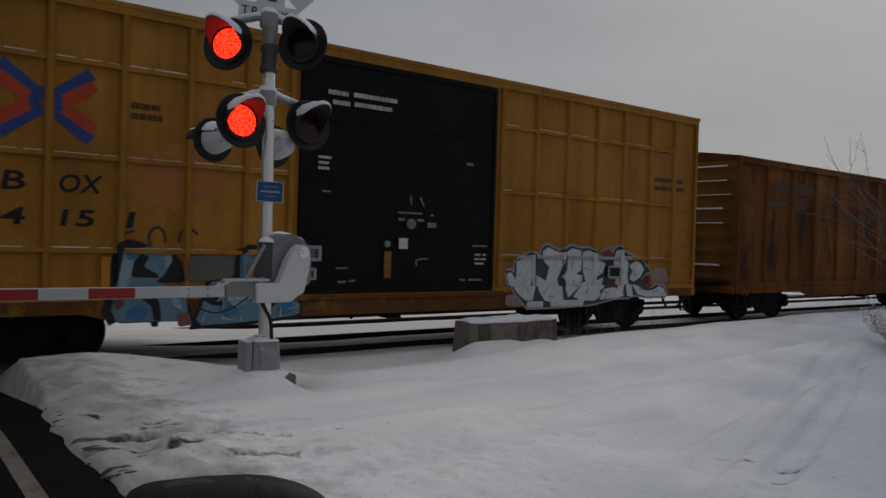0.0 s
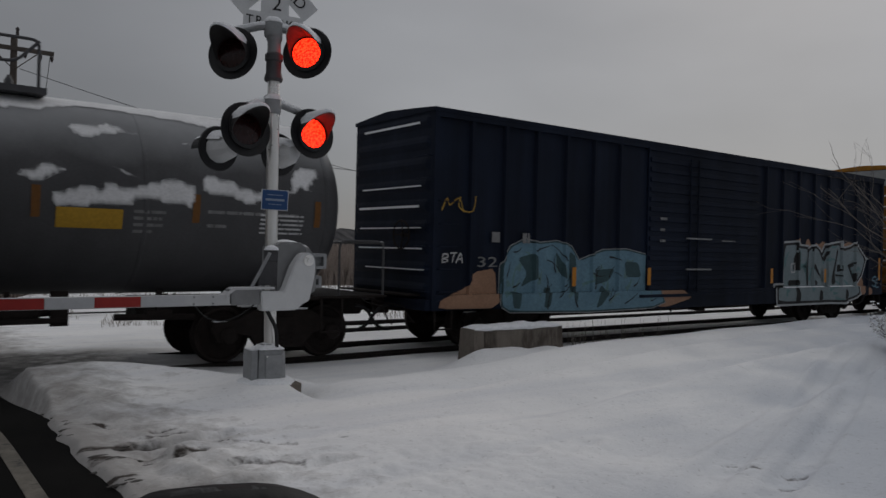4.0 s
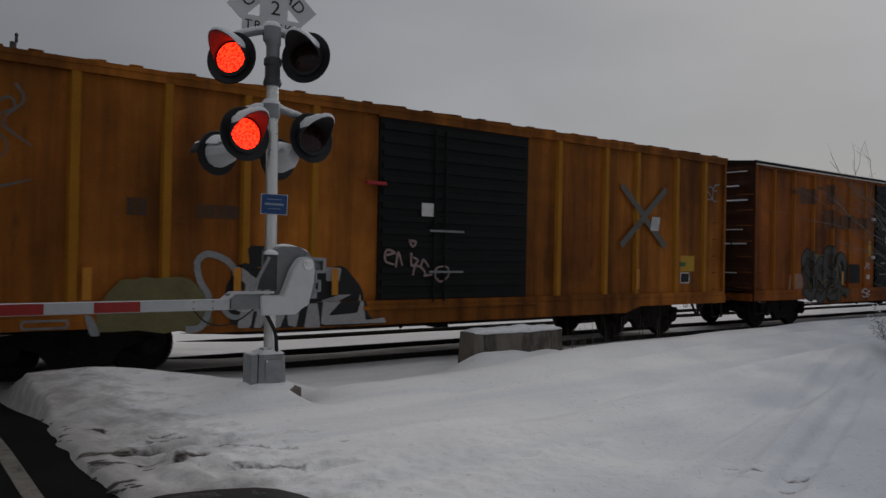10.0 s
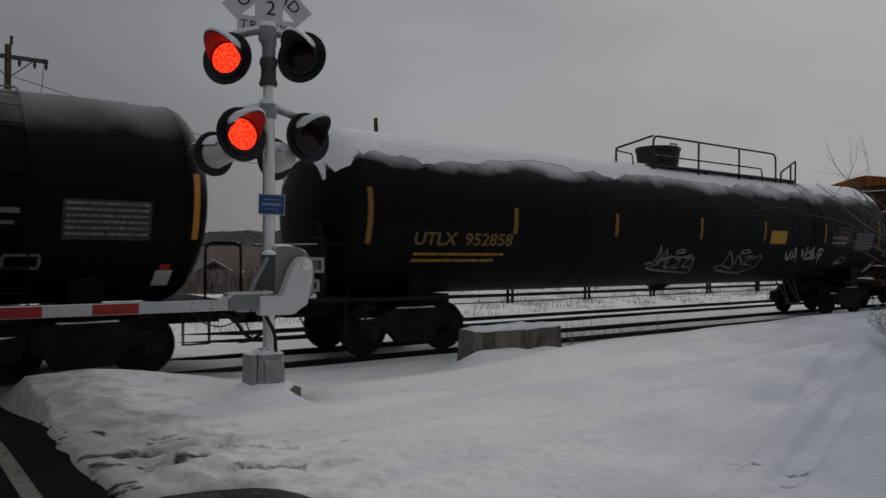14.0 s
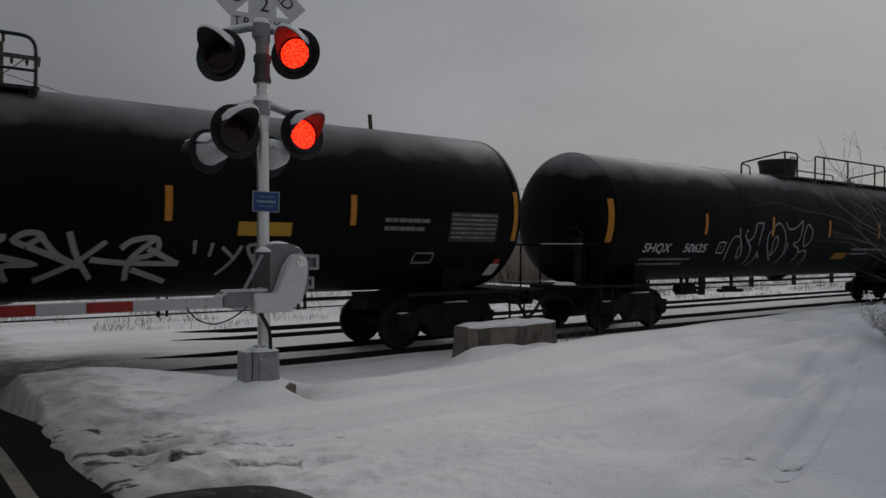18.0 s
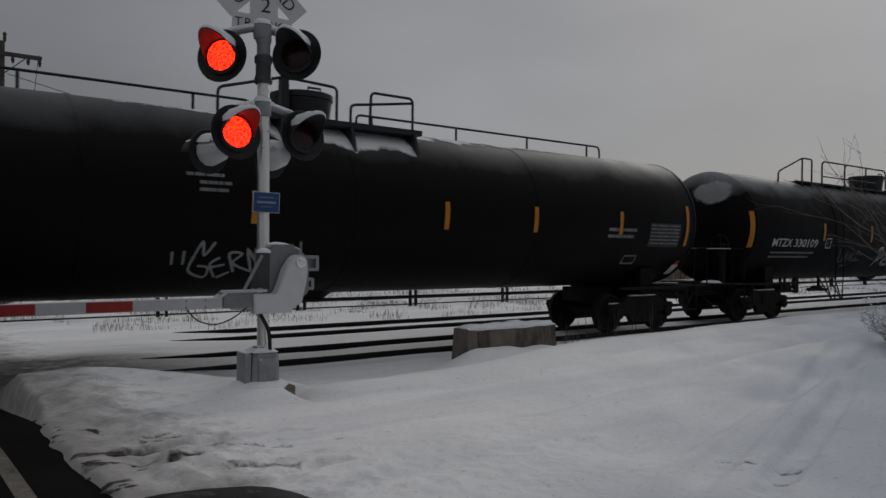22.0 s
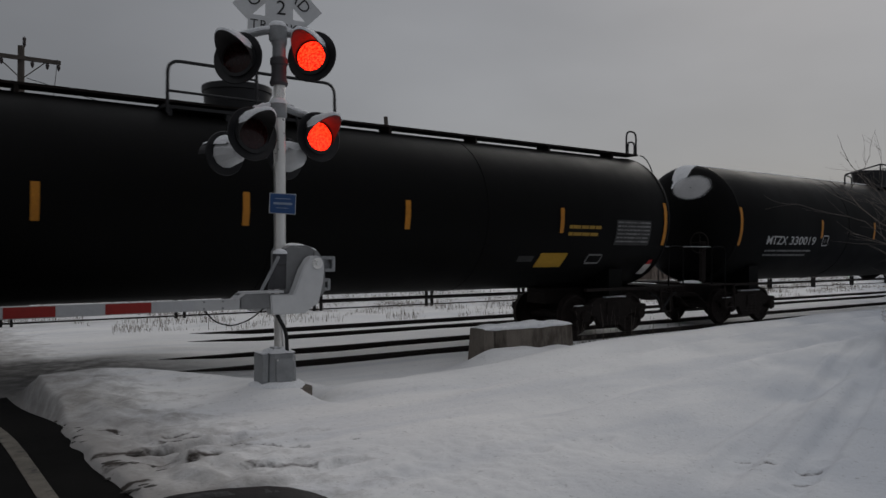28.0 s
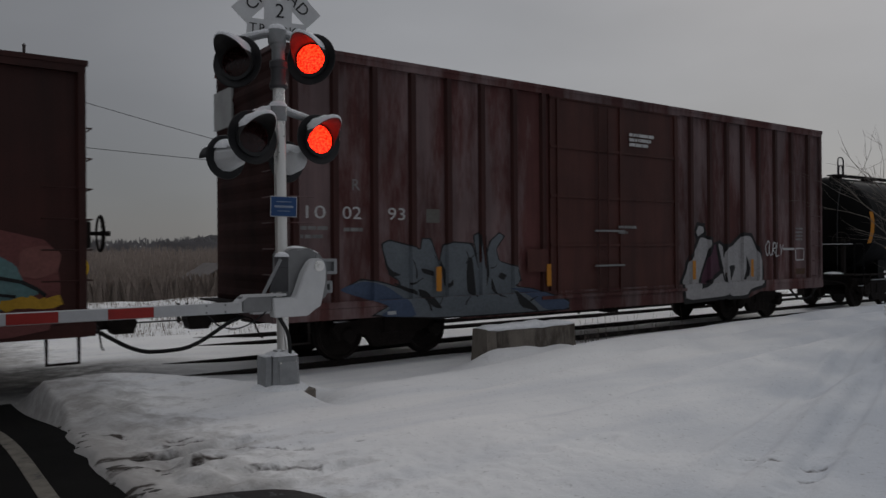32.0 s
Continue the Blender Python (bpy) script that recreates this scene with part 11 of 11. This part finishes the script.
    snow_patches(C9, T, 0.62, 1.58, 2.68, lambda x, d: (-2.7 < x < 1.6 and 16 < d < 55 + 2 * noise.noise((x * 5, 1, 1)) - 6 * math.sin(math.pi * (((x + 1.2) / 1.36) % 1.0)) - max(0, -1.2 - x) * 22)
                 or (1.6 < x < 6.5 and 10 < d < 34 - 3.2 * (x - 1.6) + 6 * noise.noise((x * 2, 3, 1)) and noise.noise((x * 4, d * 0.3, 4)) > -0.3)
                 or (((x + 10.08) / 0.30) ** 2 + ((d - 50) / 24) ** 2 < 1 + 0.12 * noise.noise((x * 5, d * 0.1, 2)))
                 or (-3.8 < x < -2.6 and abs(d - 20 - 4 * noise.noise((x * 3, 1, 2))) < 3))
    for s in (-1,):
        pts = []
        for i in range(10):
            an = math.pi / 2 * i / 9
            pts.append((s * (T + 0.30 - 0.45 * (1 - math.cos(an)) * 0.9), -0.7, 2.0 + 2.0 * math.sin(an)))
        part("end_ladder_rail", pipe([(s * (T + 0.3), -0.7, 1.1)] + pts, 0.02, 6), BLACK, C9, "black end ladder rail", smooth=60)
    # striped tank
    tank_marks(C10, W10, 1.58, 2.68, "MTZX", "330019", -9.0, 2.13, 0.23, 1.0, 1.36, MARK_WHITE, 0.15, -5.95)
    plate(C10, "placard", 3.95, 4.85, 2.10, 2.38, P_PLACARD, tank_wall(1.58, 2.68, 0.012), 4, "yellow placard")
    end_marks(C10, W10, L10, 8.8, 71)
    # yellow lettering
    tank_marks(C11, W11, 1.58, 2.66, "UTLX", "950247", -8.85, 2.22, 0.24, 1.08, 1.18, MARK_YELLOW, 0.08)
    end_marks(C11, W11, L11, 8.1, 81, True)
    plate(C11, "placard", 5.9, 6.68, 1.58, 1.88, P_PLACARD, tank_wall(1.58, 2.66, 0.012), 4, "yellow placard", 0.15)
    plate(C11, "faded_plate", 5.35, 5.78, 1.70, 1.82, P_TABLE, tank_wall(1.58, 2.66, 0.012), 3, "faded grey plate")
    for root, r, zc, L in ((C7, 1.58, 2.68, L7), (C8, 1.58, 2.68, L8), (C10, 1.58, 2.68, L10)):
        sd = L * 3.1
        snow_patches(root, L - 0.05, 0.62, r, zc, lambda x, d: abs(x) < L - 0.8 and d < 16 + 10 * noise.noise((x * 0.8, sd, 1)) + 6 * noise.noise((x * 3, sd, 2)) and noise.noise((x * 0.5, sd, 9)) > -0.15
                     , material=FROST_SKIN)
        if root is not C7:
            head_snow(root, L - 0.05, 0.62, r, zc, -0.42, zc + 0.94, 0.62, 0.37, HEAD_SNOW if root is C10 else FROST_SKIN)


def dress_maroon_boxcars():
    w = flat_wall(-H12 - 0.006)
    for t, x in (("10", -7.9), ("02", -7.22), ("93", -6.32)):
        stencil(C12, t, x, 2.49, 0.22, MARK_WHITE, w, width=0.36)
    stencil(C12, "R", -7.03, 2.98, 0.2, MARK_GREY, w)
    small_print(C12, -8.0, 2.30, [0.5, 0.4], MARK_GREY, w, 0.06, 0.08, 3)
    small_print(C12, -7.2, 2.28, [0.4], MARK_GREY, w, 0.06, 0.08, 4)
    plate(C12, "faded_panel", -5.5, -5.2, 2.45, 2.7, P_GREYX, w, 1)
    g = Mural(C12, "slate blue graffiti letters with black shadows")
    g.edge(P_BLACK, 0.05, [(-6.45, 2.06), (-6.29, 2.12), (-5.89, 2.03), (-5.62, 1.95), (-5.59, 2.15), (-5.41, 2.15), (-5.21, 1.69), (-5.13, 2.03), (-4.92, 2.09), (-4.44, 2.06), (-4.27, 1.52), (-4.4, 2.21), (-4.28, 2.27), (-4.16, 1.49), (-4.01, 2.09), (-3.77, 2.27), (-3.65, 2.21), (-3.86, 1.97), (-3.78, 1.72), (-3.29, 1.59), (-3.21, 1.34), (-3.46, 1.23), (-2.88, 1.15), (-1.95, 0.88), (-1.95, 0.72), (-2.88, 0.71), (-5.22, 0.72), (-6.68, 0.83), (-6.3, 1), (-7.04, 1.24), (-7.22, 1.3), (-6.86, 1.45), (-6.42, 1.38), (-6.03, 1.26), (-6.1, 1.43), (-6.29, 1.54)])
    g.fill(P_SLATE, [(-6.45, 2.06), (-6.29, 2.12), (-5.89, 2.03), (-5.62, 1.95), (-5.59, 2.15), (-5.41, 2.15), (-5.21, 1.69), (-5.13, 2.03), (-4.92, 2.09), (-4.44, 2.06), (-4.27, 1.52), (-4.4, 2.21), (-4.28, 2.27), (-4.16, 1.49), (-4.01, 2.09), (-3.77, 2.27), (-3.65, 2.21), (-3.86, 1.97), (-3.78, 1.72), (-3.29, 1.59), (-3.21, 1.34), (-3.46, 1.23), (-2.88, 1.15), (-1.95, 0.88), (-1.95, 0.72), (-2.88, 0.71), (-5.22, 0.72), (-6.68, 0.83), (-6.3, 1), (-7.04, 1.24), (-7.22, 1.3), (-6.86, 1.45), (-6.42, 1.38), (-6.03, 1.26), (-6.1, 1.43), (-6.29, 1.54)])
    g.fill(P_BLUE,
           [(-7.31, 1.28), (-7.16, 1.35), (-6.8, 1.43), (-6.36, 1.33), (-5.9, 1.04), (-5.77, 0.76), (-6.55, 0.81), (-6.3, 0.97)],
           [(-3.54, 1.2), (-2.88, 1.16), (-1.92, 0.86), (-2, 0.71), (-2.62, 0.72), (-3.05, 1.03)])
    g.fill(P_BLACK,
           [(-6.42, 1.79), (-6.26, 1.6), (-6.04, 1.51), (-6.29, 1.48)],
           [(-5.63, 1.63), (-5.34, 1.57), (-5.35, 1.47), (-5.59, 1.54)],
           [(-5.7, 1.26), (-5.49, 1.2), (-5.2, 0.88), (-5.39, 0.91), (-5.63, 1.09)],
           [(-6.23, 1.39), (-5.77, 1.23), (-5.69, 1.12), (-6.1, 1.28)],
           [(-4.55, 1.82), (-4.44, 1.79), (-4.35, 1.04), (-4.56, 1.14), (-4.59, 1.44)],
           [(-5.21, 1.8), (-5.08, 1.57), (-5.05, 1.31), (-4.91, 1.45), (-4.89, 1.32), (-5.1, 1.24)],
           [(-3.98, 1.43), (-3.83, 1.09), (-3.61, 1.01), (-3.83, 1.05), (-3.98, 1.19)],
           [(-3.82, 1.42), (-3.74, 1.51), (-3.58, 1.45), (-3.66, 1.35)],
           [(-3.46, 1.18), (-2.88, 0.8), (-2.78, 0.69), (-3.3, 0.82)],
           [(-4.17, 2.21), (-4.11, 2.21), (-4.02, 1.49), (-4.11, 1.19)])
    g.scribble(P_BLACK, [(-6.45, 2.06), (-6.29, 2.12), (-5.89, 2.03), (-5.62, 1.95), (-5.59, 2.15), (-5.41, 2.15), (-5.21, 1.69), (-5.13, 2.03), (-4.92, 2.09), (-4.44, 2.06), (-4.27, 1.52), (-4.4, 2.21), (-4.28, 2.27), (-4.16, 1.49), (-4.01, 2.09), (-3.77, 2.27), (-3.65, 2.21), (-3.86, 1.97), (-3.78, 1.72), (-3.29, 1.59), (-3.21, 1.34), (-3.46, 1.23), (-2.88, 1.15), (-1.95, 0.88), (-1.95, 0.72), (-2.88, 0.71), (-5.22, 0.72), (-6.68, 0.83), (-6.3, 1), (-7.04, 1.24), (-7.22, 1.3), (-6.86, 1.45), (-6.42, 1.38), (-6.03, 1.26), (-6.1, 1.43), (-6.29, 1.54)], 10, 0.03, 6, 0.4)
    g.edge(P_WHITE, 0.06, [(-6.4, 0.86), (-6.22, 0.86)], False)
    stripe_set(C12, (-5.29, -2.52, 2.31, 4.77), flat_wall(-H12 - 0.10), 1.2, 1.65)
    g = Mural(C12, "chalk white graffiti letters with black outlines")
    g.fill(P_PURPLE, [(3.1, 2), (3.35, 2.1), (3.43, 1.86), (3.59, 1.42), (2.87, 1.09), (2.64, 0.98), (2.68, 1.29), (3, 1.81)])
    g.edge(P_BLACK, 0.17, [(2.66, 2.21), (2.82, 2.21), (3.07, 2.13), (2.94, 1.81), (2.68, 1.34), (2.58, 1.13), (2.68, 0.97), (2.86, 0.99), (3.59, 1.33), (3.62, 1.19), (3.79, 0.97), (3.75, 0.75), (2, 0.7), (1.95, 1.14), (2.13, 1.41), (2.16, 1.56), (2.5, 1.95)])
    g.edge(P_BLACK, 0.17, [(2.51, 2.34), (2.6, 2.5), (2.79, 2.48), (2.83, 2.35), (2.57, 2.23)])
    g.edge(P_BLACK, 0.17, [(3.4, 2.08), (3.6, 1.99), (3.63, 1.66), (3.74, 1.97), (3.94, 1.96), (4.45, 2.27), (4.85, 2.25), (5.11, 1.9), (5.37, 1.36), (5.33, 0.98), (4.72, 0.89), (4.53, 0.73), (3.79, 0.73), (3.72, 1.08), (3.63, 1.36), (3.53, 1.53)])
    g.fill(P_CHALK,
           [(2.66, 2.21), (2.82, 2.21), (3.07, 2.13), (2.94, 1.81), (2.68, 1.34), (2.58, 1.13), (2.68, 0.97), (2.86, 0.99), (3.59, 1.33), (3.62, 1.19), (3.79, 0.97), (3.75, 0.75), (2, 0.7), (1.95, 1.14), (2.13, 1.41), (2.16, 1.56), (2.5, 1.95)],
           [(2.51, 2.34), (2.6, 2.5), (2.79, 2.48), (2.83, 2.35), (2.57, 2.23)],
           [(3.4, 2.08), (3.6, 1.99), (3.63, 1.66), (3.74, 1.97), (3.94, 1.96), (4.45, 2.27), (4.85, 2.25), (5.11, 1.9), (5.37, 1.36), (5.33, 0.98), (4.72, 0.89), (4.53, 0.73), (3.79, 0.73), (3.72, 1.08), (3.63, 1.36), (3.53, 1.53)])
    g.fill(P_BLACK,
           [(3.76, 1.51), (4.16, 1.51), (3.93, 1.09), (3.83, 1.24)],
           [(4.62, 1.79), (4.8, 1.44), (4.76, 1.23), (4.38, 1.1), (4.54, 1.44)])
    g.edge(P_BLACK, 0.05, [(3.1, 2), (3.35, 2.1), (3.43, 1.86), (3.59, 1.42), (2.87, 1.09), (2.64, 0.98), (2.68, 1.29), (3, 1.81)])
    tag_writing(C12, "CURLY", 5.4, 1.75, 0.85, 0.34, 0.04, MARK_WHITE, flat_wall(-H12 - 0.078), 5, 0.15, close=1.15)
    tag_writing(C12, "I", 6.2, 1.9, 0.6, 0.02, 0.03, MARK_WHITE, flat_wall(-H12 - 0.078), 6)
    plate(C12, "arrow", 6.25, 6.85, 1.88, 1.94, MARK_WHITE, flat_wall(-H12 - 0.078), 1)
    frame_mark(C12, 7.05, 7.48, 1.60, 1.92, 0.035, MARK_WHITE, flat_wall(-H12 - 0.006))
    plate(C12, "orange_label", 7.04, 7.53, 1.2, 1.36, P_GHOST, w, 1)
    small_print(C12, 7.05, 2.45, [0.4, 0.4, 0.4, 0.35], MARK_GREY, w, 0.05, 0.05, 7)
    wd = flat_wall(-H12 - 0.096)
    for k in range(3):
        small_print(C12, -0.02, 4.46 - 0.11 * k, [0.85 - 0.1 * k], MARK_WHITE, wd, 0.07, 0.05, 8 + k)
    small_print(C12, -0.4, 2.4, [0.6, 0.3], MARK_GREY, wd, 0.06, 0.06, 12)
    plate(C12, "dark_plate", -3.1, -2.55, 1.5, 1.95, MAROON_DOOR, flat_wall(-H12 - 0.09), 1)
    part("end_panel", cube(-L12 - 0.07, -L12 - 0.03, 0.3, 1.18, 4.2, 4.9), PANEL_GREY, C12, "pale worn panel on the end")
    g = Mural(C13, "rose, teal and yellow graffiti with black strokes")
    body = [(5.2, 0.85), (5.1, 1.5), (5.6, 2.0), (6.6, 2.15), (7.6, 2.3), (8.4, 2.1), (8.5, 1.4), (8.3, 0.85)]
    g.fill(P_ROSE, body)
    g.scribble(P_TEAL, [(5.2, 0.9), (5.1, 1.5), (6.6, 2.1), (7.5, 2.1), (7.5, 0.9)], 20, 0.14, 3, 0.7)
    g.scribble(P_BLACK, [(5.2, 0.9), (5.1, 1.5), (6.6, 2.1), (7.5, 2.1), (7.5, 0.9)], 22, 0.06, 4, 0.7)
    g.fill(P_SEA, [(7.3, 1.05), (7.3, 1.75), (7.7, 1.95), (7.95, 1.80), (8.05, 1.55), (8.25, 1.42), (7.95, 1.3), (7.6, 1.1)])
    g.fill(P_PINK, [(7.98, 1.66), (8.0, 2.0), (8.3, 2.06), (8.5, 1.95), (8.45, 1.7), (8.2, 1.6)])
    g.edge(P_BLACK, 0.05, [(7.3, 1.62), (7.75, 1.63), (8.02, 1.57), (8.2, 1.47), (8.3, 1.38)], False)
    g.edge(P_BLACK, 0.04, [(7.4, 1.2), (7.7, 1.42), (7.95, 1.38)], False)
    blob(C13, "sprayed_patch", [(7.6, 1.22), (7.95, 1.38), (8.2, 1.36), (8.45, 1.36), (8.42, 1.24), (8.0, 1.2)], P_PLACARD, flat_wall(-HALF - 0.03), "yellow sprayed patch", 0.03, 3)
    w0 = flat_wall(-H0 - 0.006)
    small_print(C0, -7.0, 3.6, [2.4, 1.8], P_GHOST, w0, 0.32, 0.12, 2)
    small_print(C0, -4.0, 2.9, [2.6], P_GHOST, w0, 0.3, 0.12, 3)


dress_yellow_boxcar()
dress_navy_boxcar()
dress_grey_tank()
dress_orange_boxcar()
dress_ochre_boxcar()
dress_black_tanks()
dress_maroon_boxcars()


# ---- the car from which the crossing is seen ----
def make_parked_car():
    g = road_height(0)
    root = thing("waiting_car", pose(0, 0, g), "black car waiting at the crossing, mirror folded out", "car")
    bm = bmesh.new()
    out = [(-2.9, 0.45), (-2.85, 1.05), (-2.7, 1.12), (1.05, 1.13), (1.9, 1.02), (2.1, 0.85), (2.12, 0.45), (1.85, 0.3), (-2.6, 0.3)]
    a = [bm.verts.new((-1.82, y, z)) for y, z in out]
    b = [bm.verts.new((0.02, y, z)) for y, z in out]
    n = len(a)
    bm.faces.new(a)
    bm.faces.new(b[::-1])
    for i in range(n):
        bm.faces.new((a[i], b[i], b[(i + 1) % n], a[(i + 1) % n]))
    bmesh.ops.recalc_face_normals(bm, faces=bm.faces)
    bmesh.ops.bevel(bm, geom=bm.edges[:], offset=0.06, segments=3, affect="EDGES")
    part("body", bm, CAR_BLUE, root, "black painted lower body", smooth=40)
    for x in (-1.74, -0.09):
        for y in (-2.0, 1.3):
            bm = bmesh.new()
            lathe(bm, [(-0.11, 0.30), (-0.10, 0.34), (0.10, 0.34), (0.11, 0.30)], (x, y, 0.34), (1, 0, 0), 28)
            w = part("tyre", bm, RUBBER, root, "black tyre", smooth=40)
            bm = bmesh.new()
            lathe(bm, [(-0.115, 0.05), (-0.113, 0.22), (0.113, 0.22), (0.115, 0.05)], (x, y, 0.34), (1, 0, 0), 20)
            part("rim", bm, GALV, w, smooth=40)
    # cabin with dark side glass, out of view, added to shade the near snow
    bm = extrude(bmesh.new(), [(-2.45, 1.13), (-2.1, 1.74), (-1.9, 1.80), (-0.6, 1.80), (-0.3, 1.74), (0.75, 1.13)], -1.66, -0.14)
    for v in bm.verts:
        v.co = Vector((v.co.y + (0.0 if v.co.z < 1.2 else (0.1 if v.co.y < -1 else -0.1)), v.co.x, v.co.z))
    bmesh.ops.recalc_face_normals(bm, faces=bm.faces)
    cab = part("cabin", bm, CAR_BLUE, root, "black cabin added out of view")
    part("side_window", extrude(bmesh.new(), [(-0.9, 1.2), (-0.9, 1.68), (-0.35, 1.68), (0.5, 1.2)], -0.01, 0.0), CAR_BLACK, cab, "dark side glass", at=pose(-0.15, 0, 0, 0, 0, 90))
    # door mirror: flat crown that falls off outwards, arm to the door, a crust of snow on top
    top = [(0.195, 1.21), (0.205, 1.26), (0.216, 1.292), (0.229, 1.309), (0.245, 1.3145), (0.26, 1.315), (0.308, 1.312), (0.361, 1.3055), (0.388, 1.299), (0.419, 1.287), (0.435, 1.277), (0.447, 1.267), (0.462, 1.245), (0.47, 1.20)]

    def crown(x):
        return along(top, x)

    bm = bmesh.new()
    rings = []
    for i in range(41):
        x = 0.195 + 0.275 * i / 40
        zt = crown(x)
        zb = 1.12 + 0.06 * (abs(x - 0.33) / 0.14) ** 4
        d = 0.062 * min(1.0, 0.45 + 4 * min(x - 0.195, 0.47 - x) / 0.275)
        prof = [(-0.8, 0.0), (-0.85, 0.5), (-0.7, 0.86), (-0.35, 0.975), (0.0, 1.0), (0.4, 0.985), (0.75, 0.9), (1.0, 0.6), (0.9, 0.15), (0.5, 0.0)]
        rings.append([bm.verts.new((x, 0.80 + d * a, zb + (zt - zb) * b)) for a, b in prof])
    skin(bm, rings)
    bmesh.ops.recalc_face_normals(bm, faces=bm.faces)
    mir = part("door_mirror", bm, CAR_BLACK, root, "black door mirror housing", smooth=60)
    for x0, x1, h in ((0.255, 0.310, 0.0045), (0.342, 0.362, 0.0025)):
        bm = bmesh.new()
        rows = []
        for i in range(31):
            x = x0 + (x1 - x0) * i / 30
            t = h * (0.25 + 0.75 * math.sin(math.pi * i / 30)) * (0.75 + 0.8 * noise.noise((x * 160, h * 900, 2)))
            rows.append([bm.verts.new((x, 0.80 + w, crown(x) - 0.0015 + max(t, 0.0) * q)) for w, q in ((-0.007, 0.0), (-0.004, 0.7), (0.0, 1.0), (0.004, 0.85), (0.008, 0.0))])
        for p, q in zip(rows, rows[1:]):
            for k in range(4):
                bm.faces.new((p[k], q[k], q[k + 1], p[k + 1]))
        part("snow_crust", bm, SLUSH, mir, "thin crust of grey snow on the mirror", smooth=50)
    c = Vector((0.335, 0.80, 1.215))
    part("mirror_arm", cube(0.0, 0.20, 0.77, 0.83, 1.12, 1.19, 0.015), CAR_BLACK, mir)
    part("mirror_glass", cube(c.x - 0.09, c.x + 0.09, c.y - 0.060, c.y - 0.056, c.z - 0.06, c.z + 0.05), ALU, mir)


make_parked_car()


# ---- motion ----
def motions():
    way = {0: 0.0, 1: 7.23, 2: 14.5, 3: 21.92, 4: 29.41, 5: 36.97, 6: 44.5, 7: 51.82, 8: 59.0, 9: 66.25, 10: 73.51, 11: 80.79, 12: 88.14, 13: 95.25,
           14: 102.46, 15: 109.66, 16: 116.9, 17: 124.18, 18: 131.49, 19: 138.86, 20: 146.1, 21: 153.2, 22: 160.53, 23: 167.92, 24: 175.33, 25: 182.81,
           26: 190.31, 27: 197.83, 28: 205.3, 29: 212.64, 30: 220.23, 31: 227.71, 32: 235.18}
    ts, ss = list(way), list(way.values())
    for ob, x in TRAIN:
        walk(ob, [(t, pose(x + s, TRACK, 0)) for t, s in way.items()])
    # wheels roll on the rails: a row for every 80 degrees or so
    steps = []
    f = 0
    while f <= 960:
        t = f / 30
        steps.append((t, math.degrees(float(np.interp(t, ts, ss)) / WHEEL_R)))
        f += 2
    for w, x in WHEELS:
        walk(w, [(t, pose(x, 0, WHEEL_R, 0, a, 0)) for t, a in steps])
    # lamps flash in turn: each lens turns its lit or its dark face out
    half, t0 = 0.548, 0.18
    for side, lens in SIGNAL_LENSES:
        rows = []
        lit_first = side == 0
        base = Vector((0, -0.012, 0))
        turn = 0.0 if lit_first else 180.0
        rows.append((0.0, pose(*base, 0, 0, turn)))
        t = t0
        while t < 32.1:
            f = min(round(t * 30), 957)
            # keep whole seconds clear of the turn
            n = 30 * round(t)
            if f - 1 < n + 1 and n - 1 < f + 2 and n < 960:
                f = n + 2 if t * 30 > n else n - 3
            rows.append(((f - 1) / 30, pose(*base, 0, 0, turn)))
            rows.append((f / 30, pose(*base, 0, 0, turn + 60)))
            rows.append(((f + 1) / 30, pose(*base, 0, 0, turn + 120)))
            turn += 180
            rows.append(((f + 2) / 30, pose(*base, 0, 0, turn)))
            t += half
        rows.append((32.0, pose(*base, 0, 0, turn)))
        walk(lens, rows)


motions()
